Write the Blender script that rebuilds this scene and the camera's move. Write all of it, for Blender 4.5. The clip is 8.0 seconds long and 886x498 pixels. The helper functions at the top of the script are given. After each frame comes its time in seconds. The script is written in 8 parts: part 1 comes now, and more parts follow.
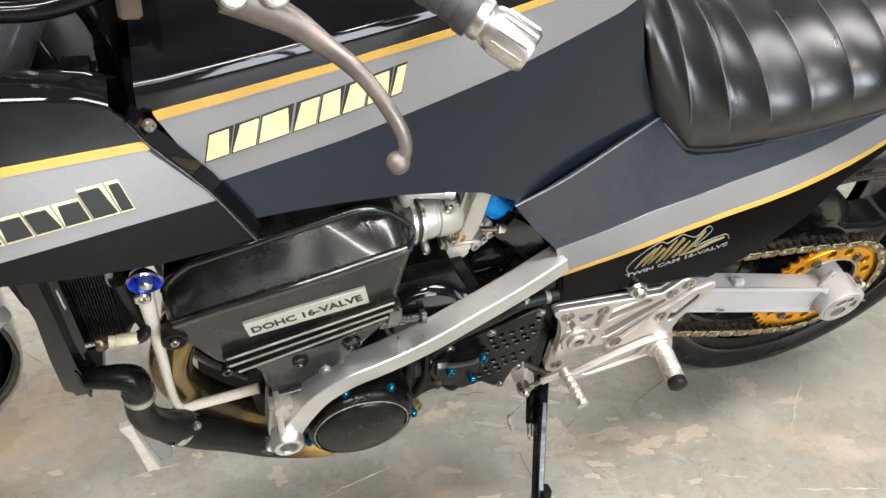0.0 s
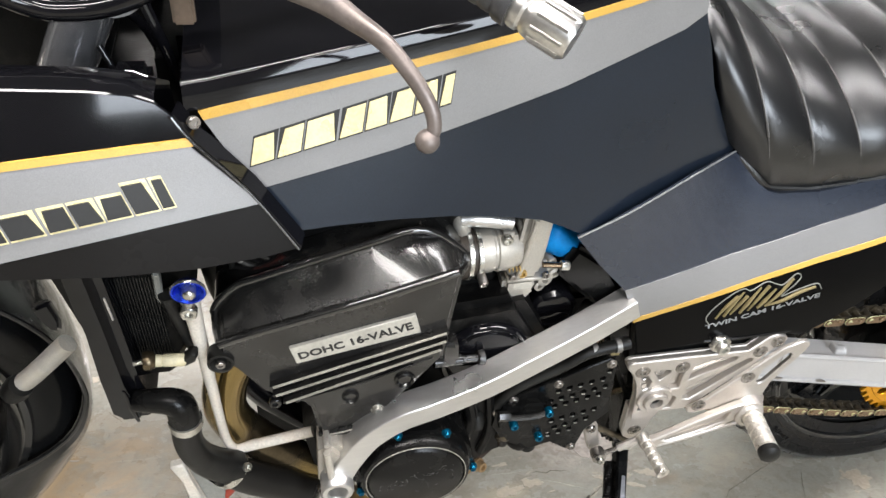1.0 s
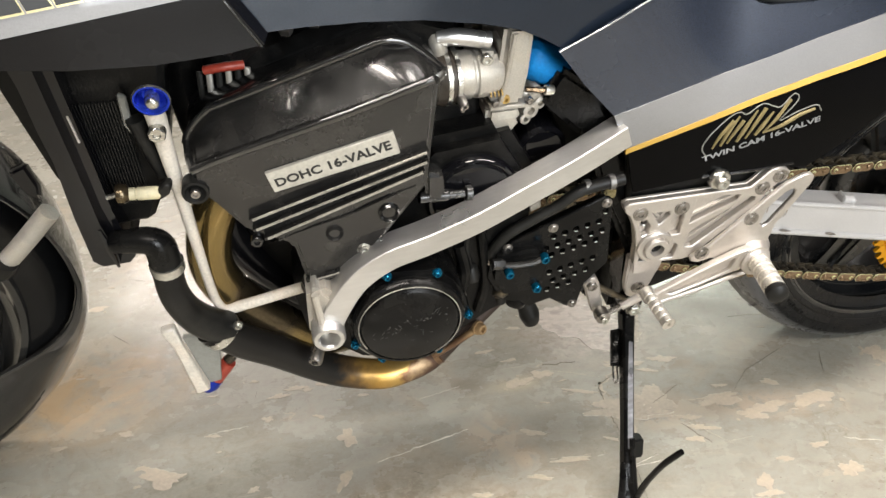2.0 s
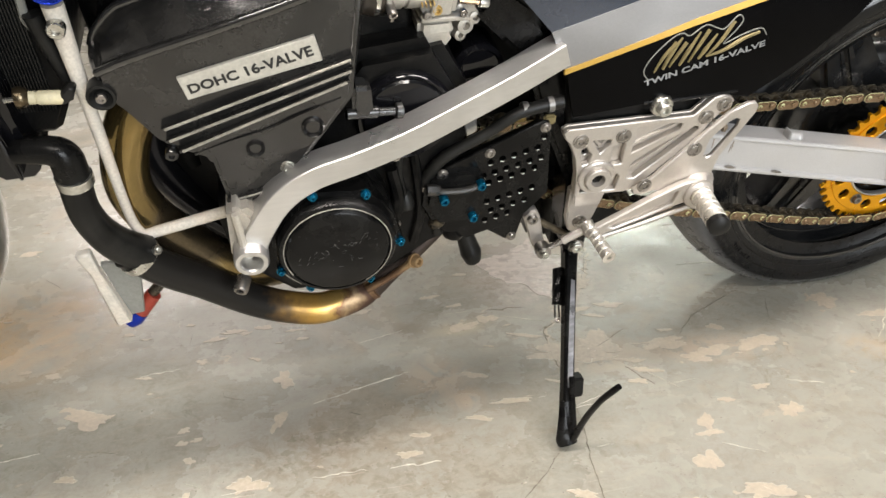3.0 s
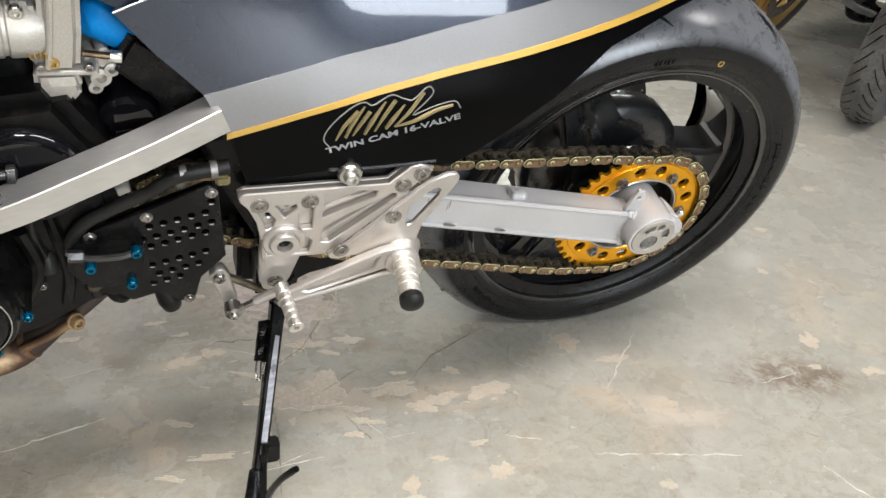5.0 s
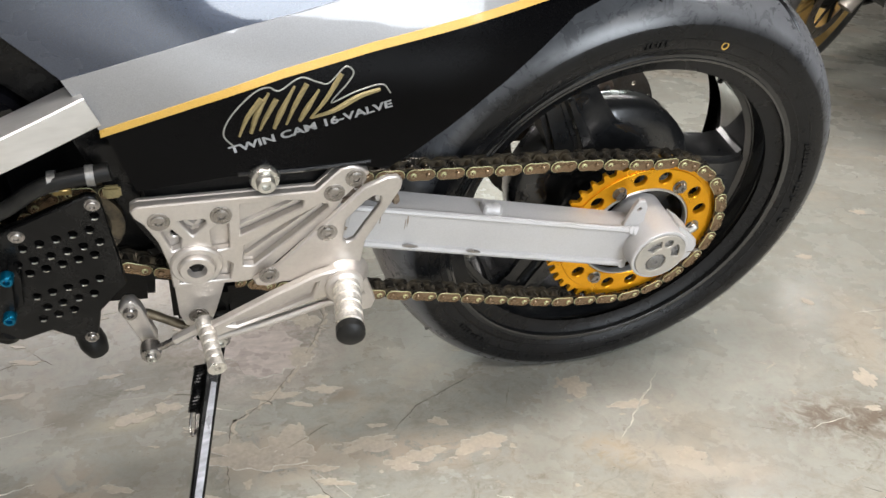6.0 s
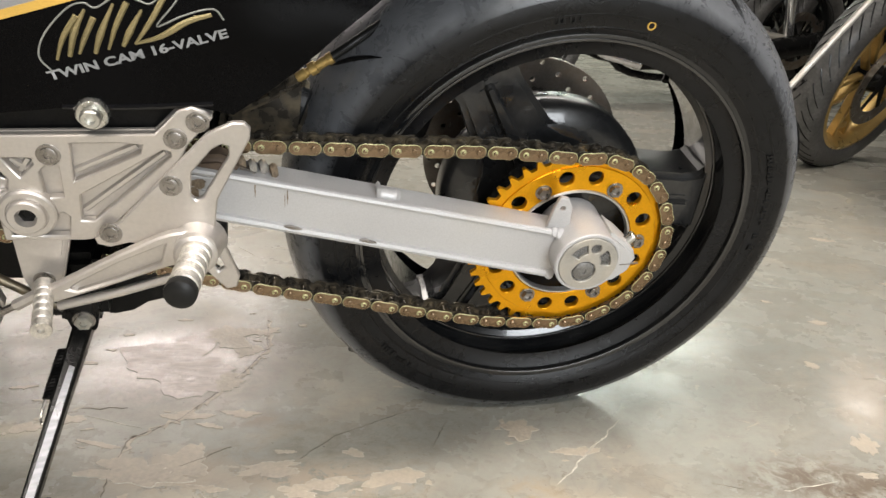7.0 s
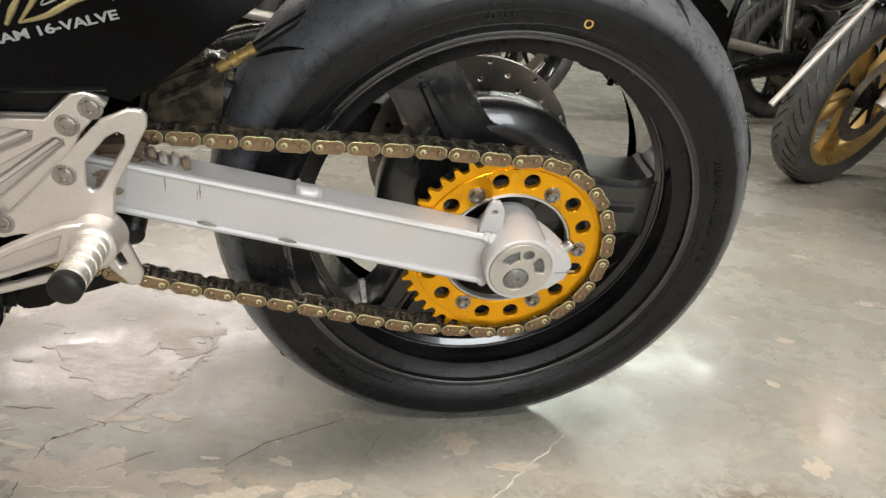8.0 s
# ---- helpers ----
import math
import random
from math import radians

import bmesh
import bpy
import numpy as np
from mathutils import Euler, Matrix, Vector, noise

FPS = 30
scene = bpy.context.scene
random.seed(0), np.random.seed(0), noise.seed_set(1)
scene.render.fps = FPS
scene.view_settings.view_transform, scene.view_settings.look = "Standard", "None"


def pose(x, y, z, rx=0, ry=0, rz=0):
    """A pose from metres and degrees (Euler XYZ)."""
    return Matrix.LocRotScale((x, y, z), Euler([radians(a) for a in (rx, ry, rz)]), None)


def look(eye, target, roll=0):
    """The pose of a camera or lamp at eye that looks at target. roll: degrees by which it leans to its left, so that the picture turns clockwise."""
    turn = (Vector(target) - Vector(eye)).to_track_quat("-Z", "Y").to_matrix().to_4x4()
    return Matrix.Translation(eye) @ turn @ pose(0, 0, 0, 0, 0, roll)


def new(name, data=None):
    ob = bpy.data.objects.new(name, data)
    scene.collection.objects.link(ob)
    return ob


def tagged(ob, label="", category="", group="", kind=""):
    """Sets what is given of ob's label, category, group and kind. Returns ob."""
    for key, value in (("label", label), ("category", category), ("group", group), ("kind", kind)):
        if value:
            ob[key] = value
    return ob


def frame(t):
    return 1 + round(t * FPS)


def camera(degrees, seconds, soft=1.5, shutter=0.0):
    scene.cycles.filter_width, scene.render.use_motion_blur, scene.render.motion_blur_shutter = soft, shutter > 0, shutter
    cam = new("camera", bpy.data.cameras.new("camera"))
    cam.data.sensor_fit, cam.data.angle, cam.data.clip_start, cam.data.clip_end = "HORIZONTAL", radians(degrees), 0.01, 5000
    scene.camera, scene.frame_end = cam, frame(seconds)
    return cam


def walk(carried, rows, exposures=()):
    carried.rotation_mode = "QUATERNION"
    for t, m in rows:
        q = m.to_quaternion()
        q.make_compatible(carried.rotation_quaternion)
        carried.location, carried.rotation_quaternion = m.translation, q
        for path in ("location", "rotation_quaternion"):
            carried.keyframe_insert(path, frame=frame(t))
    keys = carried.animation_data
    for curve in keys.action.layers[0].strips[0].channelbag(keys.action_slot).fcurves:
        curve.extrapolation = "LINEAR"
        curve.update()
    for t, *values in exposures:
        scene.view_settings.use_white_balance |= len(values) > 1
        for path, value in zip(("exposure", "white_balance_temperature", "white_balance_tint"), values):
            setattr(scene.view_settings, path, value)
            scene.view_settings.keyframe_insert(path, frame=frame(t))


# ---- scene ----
import itertools

cam = camera(57.0, 8.0)
PATH = [
    (0, (-0.9618, -0.9741, 0.9998), (-0.4025, 0.6246, -0.0637), 3.85),
    (0.5, (-0.9426, -0.9777, 0.9624), (-0.5313, 0.7538, 0.0498), 2.75),
    (1, (-0.916, -0.996, 0.916), (-0.5797, 0.7906, 0.0822), 0.83),
    (1.2, (-0.9122, -1.0124, 0.8961), (-0.5885, 0.7802, 0.0704), 0.12),
    (1.5, (-0.9025, -1.0266, 0.8492), (-0.5962, 0.7689, 0.0232), -1.31),
    (1.8, (-0.8998, -1.0362, 0.7927), (-0.5984, 0.7617, -0.0298), -2.50),
    (2, (-0.891, -1.0433, 0.762), (-0.6045, 0.7402, -0.0965), -3.10),
    (2.2, (-0.8858, -1.0495, 0.7353), (-0.5991, 0.7268, -0.1379), -3.53),
    (3.3, (-0.8332, -1.0324, 0.6869), (-0.4241, 0.688, -0.2473), 0.21),
    (3.5, (-0.8149, -1.0249, 0.6766), (-0.3664, 0.6826, -0.2633), 1.38),
    (4, (-0.7759, -1.0154, 0.6865), (-0.2255, 0.6486, -0.277), 4.67),
    (4.5, (-0.7324, -0.9616, 0.7846), (-0.0703, 0.6304, -0.2289), 7.48),
    (5, (-0.6345, -0.9612, 0.7818), (0.0289, 0.6272, -0.2365), 7.12),
    (5.2, (-0.5882, -0.9586, 0.748), (0.0487, 0.6477, -0.2591), 5.69),
    (6.3, (-0.4448, -0.88, 0.6701), (0.0687, 0.8646, -0.1621), 2.84),
    (6.5, (-0.3933, -0.8914, 0.6493), (0.0849, 0.8887, -0.127), 2.97),
    (7, (-0.3031, -0.9104, 0.5436), (0.0706, 0.9432, -0.108), 2.93),
    (7.5, (-0.2567, -0.9015, 0.4871), (0.0865, 0.9726, -0.1211), 3.18),
    (8, (-0.2226, -0.8929, 0.5316), (0.1423, 0.9693, -0.0999), 4.44),
]
EXPOSURES = [(0.0, 0.14, 6500, 12.5), (0.5, 0.13, 6400, 12.5), (1.2, 0.19, 6400, 12.5), (2.0, 0.20, 6850, 12.5), (3.5, 0.05, 6750, 12.5), (4.2, 0.06, 6700, 12.5), (5.0, 0.03, 6450, 12.5), (6.4, 0.03, 6450, 12.5), (7.0, -0.02, 6800, 12.5), (7.5, -0.06, 6850, 12.5), (8.0, -0.05, 6800, 12.5)]
walk(cam, [(t, look(eye, target, roll)) for t, eye, target, roll in PATH], EXPOSURES)

# ---- light: unseen ceiling panels, one an added fill, and daylight through the window behind the camera ----
world = bpy.data.worlds.new("garage_air")
world.use_nodes = True
world.node_tree.nodes["Background"].inputs["Color"].default_value = (0.75, 0.8, 0.9, 1)
world.node_tree.nodes["Background"].inputs["Strength"].default_value = 0.1
scene.world = world


def area_light(name, place, target, wide, high, watts, colour):
    data = bpy.data.lights.new(name, "AREA")
    data.shape, data.size, data.size_y, data.energy, data.color = "RECTANGLE", wide, high, watts, colour
    ob = new(name, data)
    ob.matrix_world = look(place, target)
    return ob


# the lamp at y -2.8 is an added fill that softens the floor shadow
TUBES = [(-1.6, -1.05, 98), (1.0, -0.75, 58), (-0.9, -2.8, 84), (-1.7, 1.7, 52), (1.25, 1.9, 34), (-1.6, 6.1, 120), (2.45, 5.3, 92)]
for tx, ty, watts in TUBES:
    area_light("assumed_panel_lamp", (tx, ty, 2.78), (tx, ty, 0), 2.3, 0.26, watts, (1.0, 0.93, 0.91) if tx < 0 and ty > 3 else (1.0, 0.958, 0.9) if tx < 0 else (0.89, 1.0, 0.91) if ty > 3 else (1.0, 0.975, 0.945))
area_light("window_daylight", (0.95, -4.94, 1.5), (0.95, 0, 1.5), 2.4, 2.1, 225, (0.86, 0.94, 1.0))


# ---- materials ----
def mat(name, colour, rough=0.5, metal=0.0, coat=0.0, fine=(300, 0.1), large=(9, 0.15), bump=0.05, second=None, amount=0.5,
        edge=(0.45, 0.6), spec=0.5, rough_var=0.12, aniso=None):
    """Principled surface with two scales of variation; second: a colour that shows in noise patches."""
    m = bpy.data.materials.new(name)
    m.use_nodes = True
    nt = m.node_tree
    p = nt.nodes["Principled BSDF"]
    co = nt.nodes.new("ShaderNodeTexCoord")
    src = co.outputs["Object"]
    if aniso:
        mp = nt.nodes.new("ShaderNodeMapping")
        mp.inputs["Scale"].default_value = aniso
        nt.links.new(src, mp.inputs["Vector"])
        src = mp.outputs["Vector"]

    def noise_node(scale, detail, vec):
        n = nt.nodes.new("ShaderNodeTexNoise")
        n.inputs["Scale"].default_value, n.inputs["Detail"].default_value = scale, detail
        nt.links.new(vec, n.inputs["Vector"])
        return n

    big, small = noise_node(large[0], 5, co.outputs["Object"]), noise_node(fine[0], 3, src)

    def ranged(sock, lo, hi):
        r = nt.nodes.new("ShaderNodeMapRange")
        r.inputs["From Min"].default_value, r.inputs["From Max"].default_value = 0.3, 0.7
        r.inputs["To Min"].default_value, r.inputs["To Max"].default_value = lo, hi
        nt.links.new(sock, r.inputs["Value"])
        return r.outputs["Result"]

    def mixed(kind, fac, a, b):
        x = nt.nodes.new("ShaderNodeMix")
        x.data_type, x.blend_type = "RGBA", kind
        for k, v in ((0, fac), (6, a), (7, b)):
            if hasattr(v, "is_output"):
                nt.links.new(v, x.inputs[k])
            else:
                x.inputs[k].default_value = v
        return x.outputs[2]

    col = (*colour, 1)
    if second:
        r = nt.nodes.new("ShaderNodeMapRange")
        r.inputs["From Min"].default_value, r.inputs["From Max"].default_value = edge
        r.inputs["To Max"].default_value = amount
        nt.links.new(big.outputs["Fac"], r.inputs["Value"])
        col = mixed("MIX", r.outputs["Result"], col, (*second, 1))
    v = nt.nodes.new("ShaderNodeMath")
    v.operation = "MULTIPLY"
    nt.links.new(ranged(big.outputs["Fac"], 1 - large[1], 1 + large[1]), v.inputs[0])
    nt.links.new(ranged(small.outputs["Fac"], 1 - fine[1], 1 + fine[1]), v.inputs[1])
    col = mixed("MULTIPLY", 1.0, col, v.outputs[0])
    nt.links.new(col, p.inputs["Base Color"])
    nt.links.new(ranged(big.outputs["Fac"], max(rough - rough_var, 0.02), min(rough + rough_var, 1)), p.inputs["Roughness"])
    p.inputs["Metallic"].default_value, p.inputs["Coat Weight"].default_value, p.inputs["Coat Roughness"].default_value = metal, coat, 0.04
    p.inputs["Specular IOR Level"].default_value = spec
    if bump:
        b = nt.nodes.new("ShaderNodeBump")
        b.inputs["Strength"].default_value, b.inputs["Distance"].default_value = bump, 0.002
        nt.links.new(small.outputs["Fac"], b.inputs["Height"])
        nt.links.new(b.outputs["Normal"], p.inputs["Normal"])
    return m


M_BLACK = mat("black_gloss_paint", (0.004, 0.004, 0.005), 0.08, coat=0.3, bump=0.0, rough_var=0.04, fine=(900, 0.2), spec=0.25)
M_LOWBLACK = mat("satin_black_panel_paint", (0.0018, 0.0018, 0.0021), 0.16, bump=0.0, rough_var=0.05, fine=(900, 0.2), large=(10, 0.3), spec=0.07)
M_CHAR = mat("charcoal_metallic_paint", (0.0092, 0.0146, 0.0245), 0.3, metal=0.2, coat=0.5, bump=0.0, fine=(1500, 0.3), large=(5, 0.15), rough_var=0.05, spec=0.22)
# charcoal band with the reflected floor's brown tone put into its colour
M_LOWBAND = mat("floor_toned_charcoal_paint", (0.0080, 0.0074, 0.0072), 0.25, metal=0.0, coat=0.05, bump=0.0, fine=(1500, 0.3), large=(6, 0.2), rough_var=0.05, spec=0.1)
M_BLUE = mat("dark_blue_metallic_paint", (0.028, 0.035, 0.052), 0.26, metal=0.25, coat=1.0, bump=0.0, fine=(1500, 0.3), large=(5, 0.12), rough_var=0.05, spec=0.3)
M_SILVER = mat("silver_grey_paint", (0.218, 0.218, 0.221), 0.36, metal=0.15, coat=0.8, bump=0.0, fine=(1500, 0.12), large=(6, 0.06), rough_var=0.04, spec=0.4)
M_GOLD = mat("gold_pinstripe", (0.54, 0.325, 0.06), 0.35, coat=0.5, bump=0.0, fine=(900, 0.08), large=(20, 0.08))
M_BADGE = mat("pale_gold_badge", (0.80, 0.70, 0.38), 0.3, metal=0.25, coat=0.5, bump=0.0, large=(30, 0.15))
M_ENGINE = mat("engine_black_enamel", (0.0125, 0.0122, 0.0118), 0.25, coat=0.3, bump=0.018, fine=(420, 0.3), large=(18, 0.3), second=(0.030, 0.028, 0.025), amount=0.4, rough_var=0.1, spec=0.45)
M_SATIN = mat("satin_black_cover", (0.0040, 0.0040, 0.0041), 0.22, bump=0.03, fine=(600, 0.3), large=(30, 0.2), second=(0.014, 0.0135, 0.012), amount=0.25, spec=0.16)
M_CASE = mat("crankcase_black", (0.0032, 0.0032, 0.0032), 0.4, bump=0.2, fine=(400, 0.3), large=(40, 0.3), second=(0.022, 0.020, 0.017), amount=0.35, edge=(0.55, 0.7), spec=0.16)
M_ALU = mat("satin_aluminium", (0.60, 0.59, 0.575), 0.33, metal=0.85, bump=0.004, fine=(260, 0.04), large=(14, 0.09), aniso=(0.08, 1, 1), rough_var=0.06, spec=0.4)
M_MACH = mat("bead_blasted_aluminium", (0.56, 0.525, 0.49), 0.42, metal=0.75, bump=0.01, fine=(300, 0.04), large=(16, 0.08), second=(0.46, 0.41, 0.355), amount=0.4, rough_var=0.07)
M_ARM = mat("silver_swingarm_paint", (0.50, 0.49, 0.485), 0.46, metal=0.2, bump=0.015, fine=(600, 0.05), large=(12, 0.06), second=(0.44, 0.415, 0.37), amount=0.4, edge=(0.52, 0.7), spec=0.4)
M_BEADWELD = mat("bright_weld_metal", (0.62, 0.58, 0.52), 0.30, metal=0.7, bump=0.3, fine=(500, 0.15), large=(60, 0.2))
M_GREYMETAL = mat("dull_grey_steel", (0.20, 0.195, 0.185), 0.42, metal=0.6, bump=0.1, fine=(400, 0.2), large=(60, 0.25))
M_STRIP = mat("scraped_bare_steel", (0.22, 0.22, 0.235), 0.36, metal=0.5, bump=0.05, fine=(420, 0.3), large=(60, 0.2), aniso=(0.04, 0.04, 1.0))
M_CAST = mat("cast_alloy", (0.47, 0.445, 0.40), 0.42, metal=0.45, bump=0.08, fine=(700, 0.1), large=(40, 0.2), second=(0.32, 0.28, 0.22), amount=0.4)
M_CHROME = mat("chrome", (0.78, 0.78, 0.8), 0.14, metal=0.92, bump=0.0, rough_var=0.05)
M_BAREND = mat("satin_bar_end_alloy", (0.60, 0.585, 0.56), 0.30, metal=0.95, bump=0.02, rough_var=0.06)
M_STEEL = mat("zinc_bolt", (0.55, 0.54, 0.5), 0.3, metal=0.95, bump=0.03, large=(60, 0.15))
M_DARKBOLT = mat("dark_steel_bolt", (0.30, 0.28, 0.26), 0.3, metal=0.9, bump=0.03, large=(60, 0.2))
M_SPROCKET = mat("gold_anodised_aluminium", (0.86, 0.4, 0.012), 0.3, metal=0.8, bump=0.02, fine=(500, 0.06), large=(20, 0.1), rough_var=0.06)
M_CHAIN = mat("gold_chain_plate", (0.58, 0.572, 0.31), 0.34, metal=0.25, bump=0.03, fine=(500, 0.12), large=(30, 0.2), second=(0.42, 0.39, 0.2), amount=0.45)
M_PIN = mat("bronze_chain_pin", (0.25, 0.175, 0.11), 0.28, metal=0.9, bump=0.02, large=(60, 0.25))
M_CHAINDARK = mat("oiled_steel_chain", (0.075, 0.066, 0.054), 0.3, metal=0.7, bump=0.05, large=(60, 0.3), second=(0.2, 0.16, 0.1), amount=0.4, spec=0.3)
M_RUBBER = mat("tyre_sidewall_rubber", (0.0052, 0.0053, 0.0056), 0.27, bump=0.05, fine=(250, 0.2), large=(10, 0.25), second=(0.009, 0.0087, 0.0082), amount=0.5, spec=0.24, rough_var=0.08)


def tyre_material():
    """Black sidewall rubber turning to scuffed tread; the crown's colour holds dust and painted sheen."""
    m = bpy.data.materials.new("scuffed_tyre_rubber")
    m.use_nodes = True
    nt = m.node_tree
    p = nt.nodes["Principled BSDF"]
    co = nt.nodes.new("ShaderNodeTexCoord").outputs["Object"]

    def node(kind, **ins):
        n = nt.nodes.new(kind)
        for k, v in ins.items():
            n.inputs[k.replace("_", " ")].default_value = v
        return n

    def link(a, b):
        nt.links.new(a, b)

    flat = node("ShaderNodeVectorMath")
    flat.operation = "MULTIPLY"
    flat.inputs[1].default_value = (1, 0, 1)
    link(co, flat.inputs[0])
    reach = node("ShaderNodeVectorMath")
    reach.operation = "LENGTH"
    link(flat.outputs[0], reach.inputs[0])
    scuffs = node("ShaderNodeTexNoise", Scale=38, Detail=9, Roughness=0.75, Distortion=0.6)
    link(co, scuffs.inputs["Vector"])
    stray = node("ShaderNodeMath")
    stray.operation = "MULTIPLY_ADD"
    stray.inputs[1].default_value = 0.007
    link(scuffs.outputs["Fac"], stray.inputs[0])
    link(reach.outputs["Value"], stray.inputs[2])
    dust_sheen = node("ShaderNodeMapRange", From_Min=0.2665, From_Max=0.2800)
    link(stray.outputs[0], dust_sheen.inputs["Value"])
    grain = node("ShaderNodeTexNoise", Scale=420, Detail=4)
    link(co, grain.inputs["Vector"])
    shade = node("ShaderNodeMix")
    shade.data_type = "RGBA"
    # crown grey is dust plus the window and lamp reflection, put into the base colour
    shade.inputs[6].default_value, shade.inputs[7].default_value = (0.0050, 0.0052, 0.0058, 1), (0.110, 0.113, 0.120, 1)
    link(dust_sheen.outputs["Result"], shade.inputs[0])
    worn = node("ShaderNodeMapRange", From_Min=0.35, From_Max=0.7, To_Min=0.8, To_Max=1.3)
    link(scuffs.outputs["Fac"], worn.inputs["Value"])
    out = node("ShaderNodeMix")
    out.data_type, out.blend_type = "RGBA", "MULTIPLY"
    out.inputs[0].default_value = 1.0
    link(shade.outputs[2], out.inputs[6])
    link(worn.outputs["Result"], out.inputs[7])
    link(out.outputs[2], p.inputs["Base Color"])
    rough = node("ShaderNodeMapRange", From_Min=0.3, From_Max=0.7, To_Min=0.22, To_Max=0.36)
    link(scuffs.outputs["Fac"], rough.inputs["Value"])
    link(rough.outputs["Result"], p.inputs["Roughness"])
    gloss = node("ShaderNodeMapRange", To_Min=0.28, To_Max=1.0)
    link(dust_sheen.outputs["Result"], gloss.inputs["Value"])
    link(gloss.outputs["Result"], p.inputs["Specular IOR Level"])
    b = node("ShaderNodeBump", Strength=0.06, Distance=0.002)
    link(grain.outputs["Fac"], b.inputs["Height"])
    link(b.outputs["Normal"], p.inputs["Normal"])
    return m


M_TYRE = tyre_material()
M_HOSE = mat("black_rubber_hose", (0.0085, 0.0085, 0.0082), 0.4, bump=0.05, large=(25, 0.3), second=(0.022, 0.021, 0.018), amount=0.4, spec=0.2)
M_LEATHER = mat("black_seat_vinyl", (0.0075, 0.0078, 0.0084), 0.31, bump=0.1, fine=(420, 0.2), large=(12, 0.2), rough_var=0.06, spec=0.7)
M_SEAM = mat("pale_seat_seam", (0.07, 0.068, 0.066), 0.3, bump=0.1, fine=(900, 0.3), large=(30, 0.3), spec=0.5)
M_BOOT = mat("brown_black_rubber_boot", (0.045, 0.036, 0.028), 0.42, bump=0.1, fine=(300, 0.25), large=(40, 0.3), spec=0.35)
M_SPOKE = mat("dusty_black_cast_spoke", (0.0105, 0.011, 0.0118), 0.30, coat=0.5, bump=0.10, fine=(220, 0.25), large=(16, 0.25), second=(0.030, 0.028, 0.025), amount=0.45, spec=0.5, rough_var=0.1)
M_RIM = mat("gloss_black_rim", (0.0075, 0.008, 0.0088), 0.2, metal=0.1, coat=0.6, bump=0.015, large=(14, 0.2), second=(0.03, 0.029, 0.027), amount=0.3, spec=0.5, rough_var=0.06)
M_DISC = mat("brake_disc_steel", (0.3, 0.27, 0.24), 0.35, metal=0.95, bump=0.05, large=(40, 0.2), second=(0.16, 0.11, 0.08), amount=0.5)
M_BLUEANO = mat("blue_anodised_aluminium", (0.015, 0.05, 0.55), 0.22, metal=0.85, bump=0.0)
M_CYAN = mat("cyan_anodised_bolt", (0.0, 0.12, 0.22), 0.28, metal=0.8, bump=0.0)
M_BLUEPLASTIC = mat("blue_cap", (0.0, 0.2, 0.55), 0.5, spec=0.2, bump=0.0)
M_HEADER = mat("heat_tinted_header", (0.30, 0.215, 0.085), 0.2, metal=0.9, bump=0.02, large=(9, 0.25), second=(0.06, 0.05, 0.04), amount=0.85, edge=(0.42, 0.6))
M_HEADERDARK = mat("blackened_header", (0.030, 0.030, 0.034), 0.22, metal=0.85, bump=0.02, large=(8, 0.25), second=(0.20, 0.12, 0.045), amount=0.7, edge=(0.52, 0.66))
M_RUST = mat("rusty_collector", (0.17, 0.095, 0.055), 0.45, metal=0.6, bump=0.15, large=(22, 0.3), second=(0.34, 0.24, 0.12), amount=0.6)
M_GUARD = mat("dark_brown_black_gloss", (0.0075, 0.0070, 0.0066), 0.14, coat=0.7, bump=0.02, fine=(300, 0.2), large=(14, 0.3), second=(0.014, 0.0125, 0.011), amount=0.4, spec=0.5, rough_var=0.06)
M_BEAD = mat("glossy_black_edge_enamel", (0.014, 0.0135, 0.013), 0.12, coat=0.6, bump=0.02, fine=(400, 0.3), large=(60, 0.3), spec=0.8, rough_var=0.06)
M_PLATE = mat("silver_name_plate", (0.50, 0.48, 0.425), 0.42, metal=0.25, bump=0.02, large=(40, 0.12))
M_INK = mat("black_lettering", (0.012, 0.012, 0.012), 0.45, bump=0.0)
M_WHITEINK = mat("silver_lettering", (0.27, 0.275, 0.28), 0.45, metal=0.2, bump=0.0)
M_EMBLEM = mat("dull_gold_emblem", (0.26, 0.21, 0.10), 0.5, metal=0.2, bump=0.05, fine=(900, 0.2), large=(40, 0.3), second=(0.15, 0.12, 0.06), amount=0.6, spec=0.3)
M_FIN = mat("bare_fin_alloy", (0.31, 0.29, 0.25), 0.55, metal=0.2, bump=0.1, fine=(600, 0.3), large=(50, 0.35), spec=0.3)
M_STAIN = mat("brown_grease_stain", (0.28, 0.215, 0.15), 0.5, metal=0.2, bump=0.1, fine=(500, 0.3), large=(60, 0.35), second=(0.14, 0.10, 0.065), amount=0.7)
M_BROWN = mat("brown_plastic", (0.12, 0.085, 0.06), 0.4, bump=0.05, large=(40, 0.2))
M_GREYINK = mat("grey_outline", (0.22, 0.22, 0.2), 0.4, bump=0.0)
M_CREAM = mat("aged_cream_plastic", (0.6, 0.55, 0.38), 0.5, bump=0.05, large=(25, 0.2), second=(0.45, 0.36, 0.18), amount=0.4)
M_ARMPAINT = mat("worn_pale_paint", (0.68, 0.635, 0.56), 0.5, bump=0.1, fine=(400, 0.12), large=(30, 0.2), second=(0.44, 0.36, 0.29), amount=0.4)
M_RED = mat("red_plastic_cap", (0.34, 0.045, 0.026), 0.4, bump=0.02)
M_LEVER = mat("bronze_grey_lever", (0.175, 0.148, 0.135), 0.42, metal=0.55, bump=0.05, large=(40, 0.15))
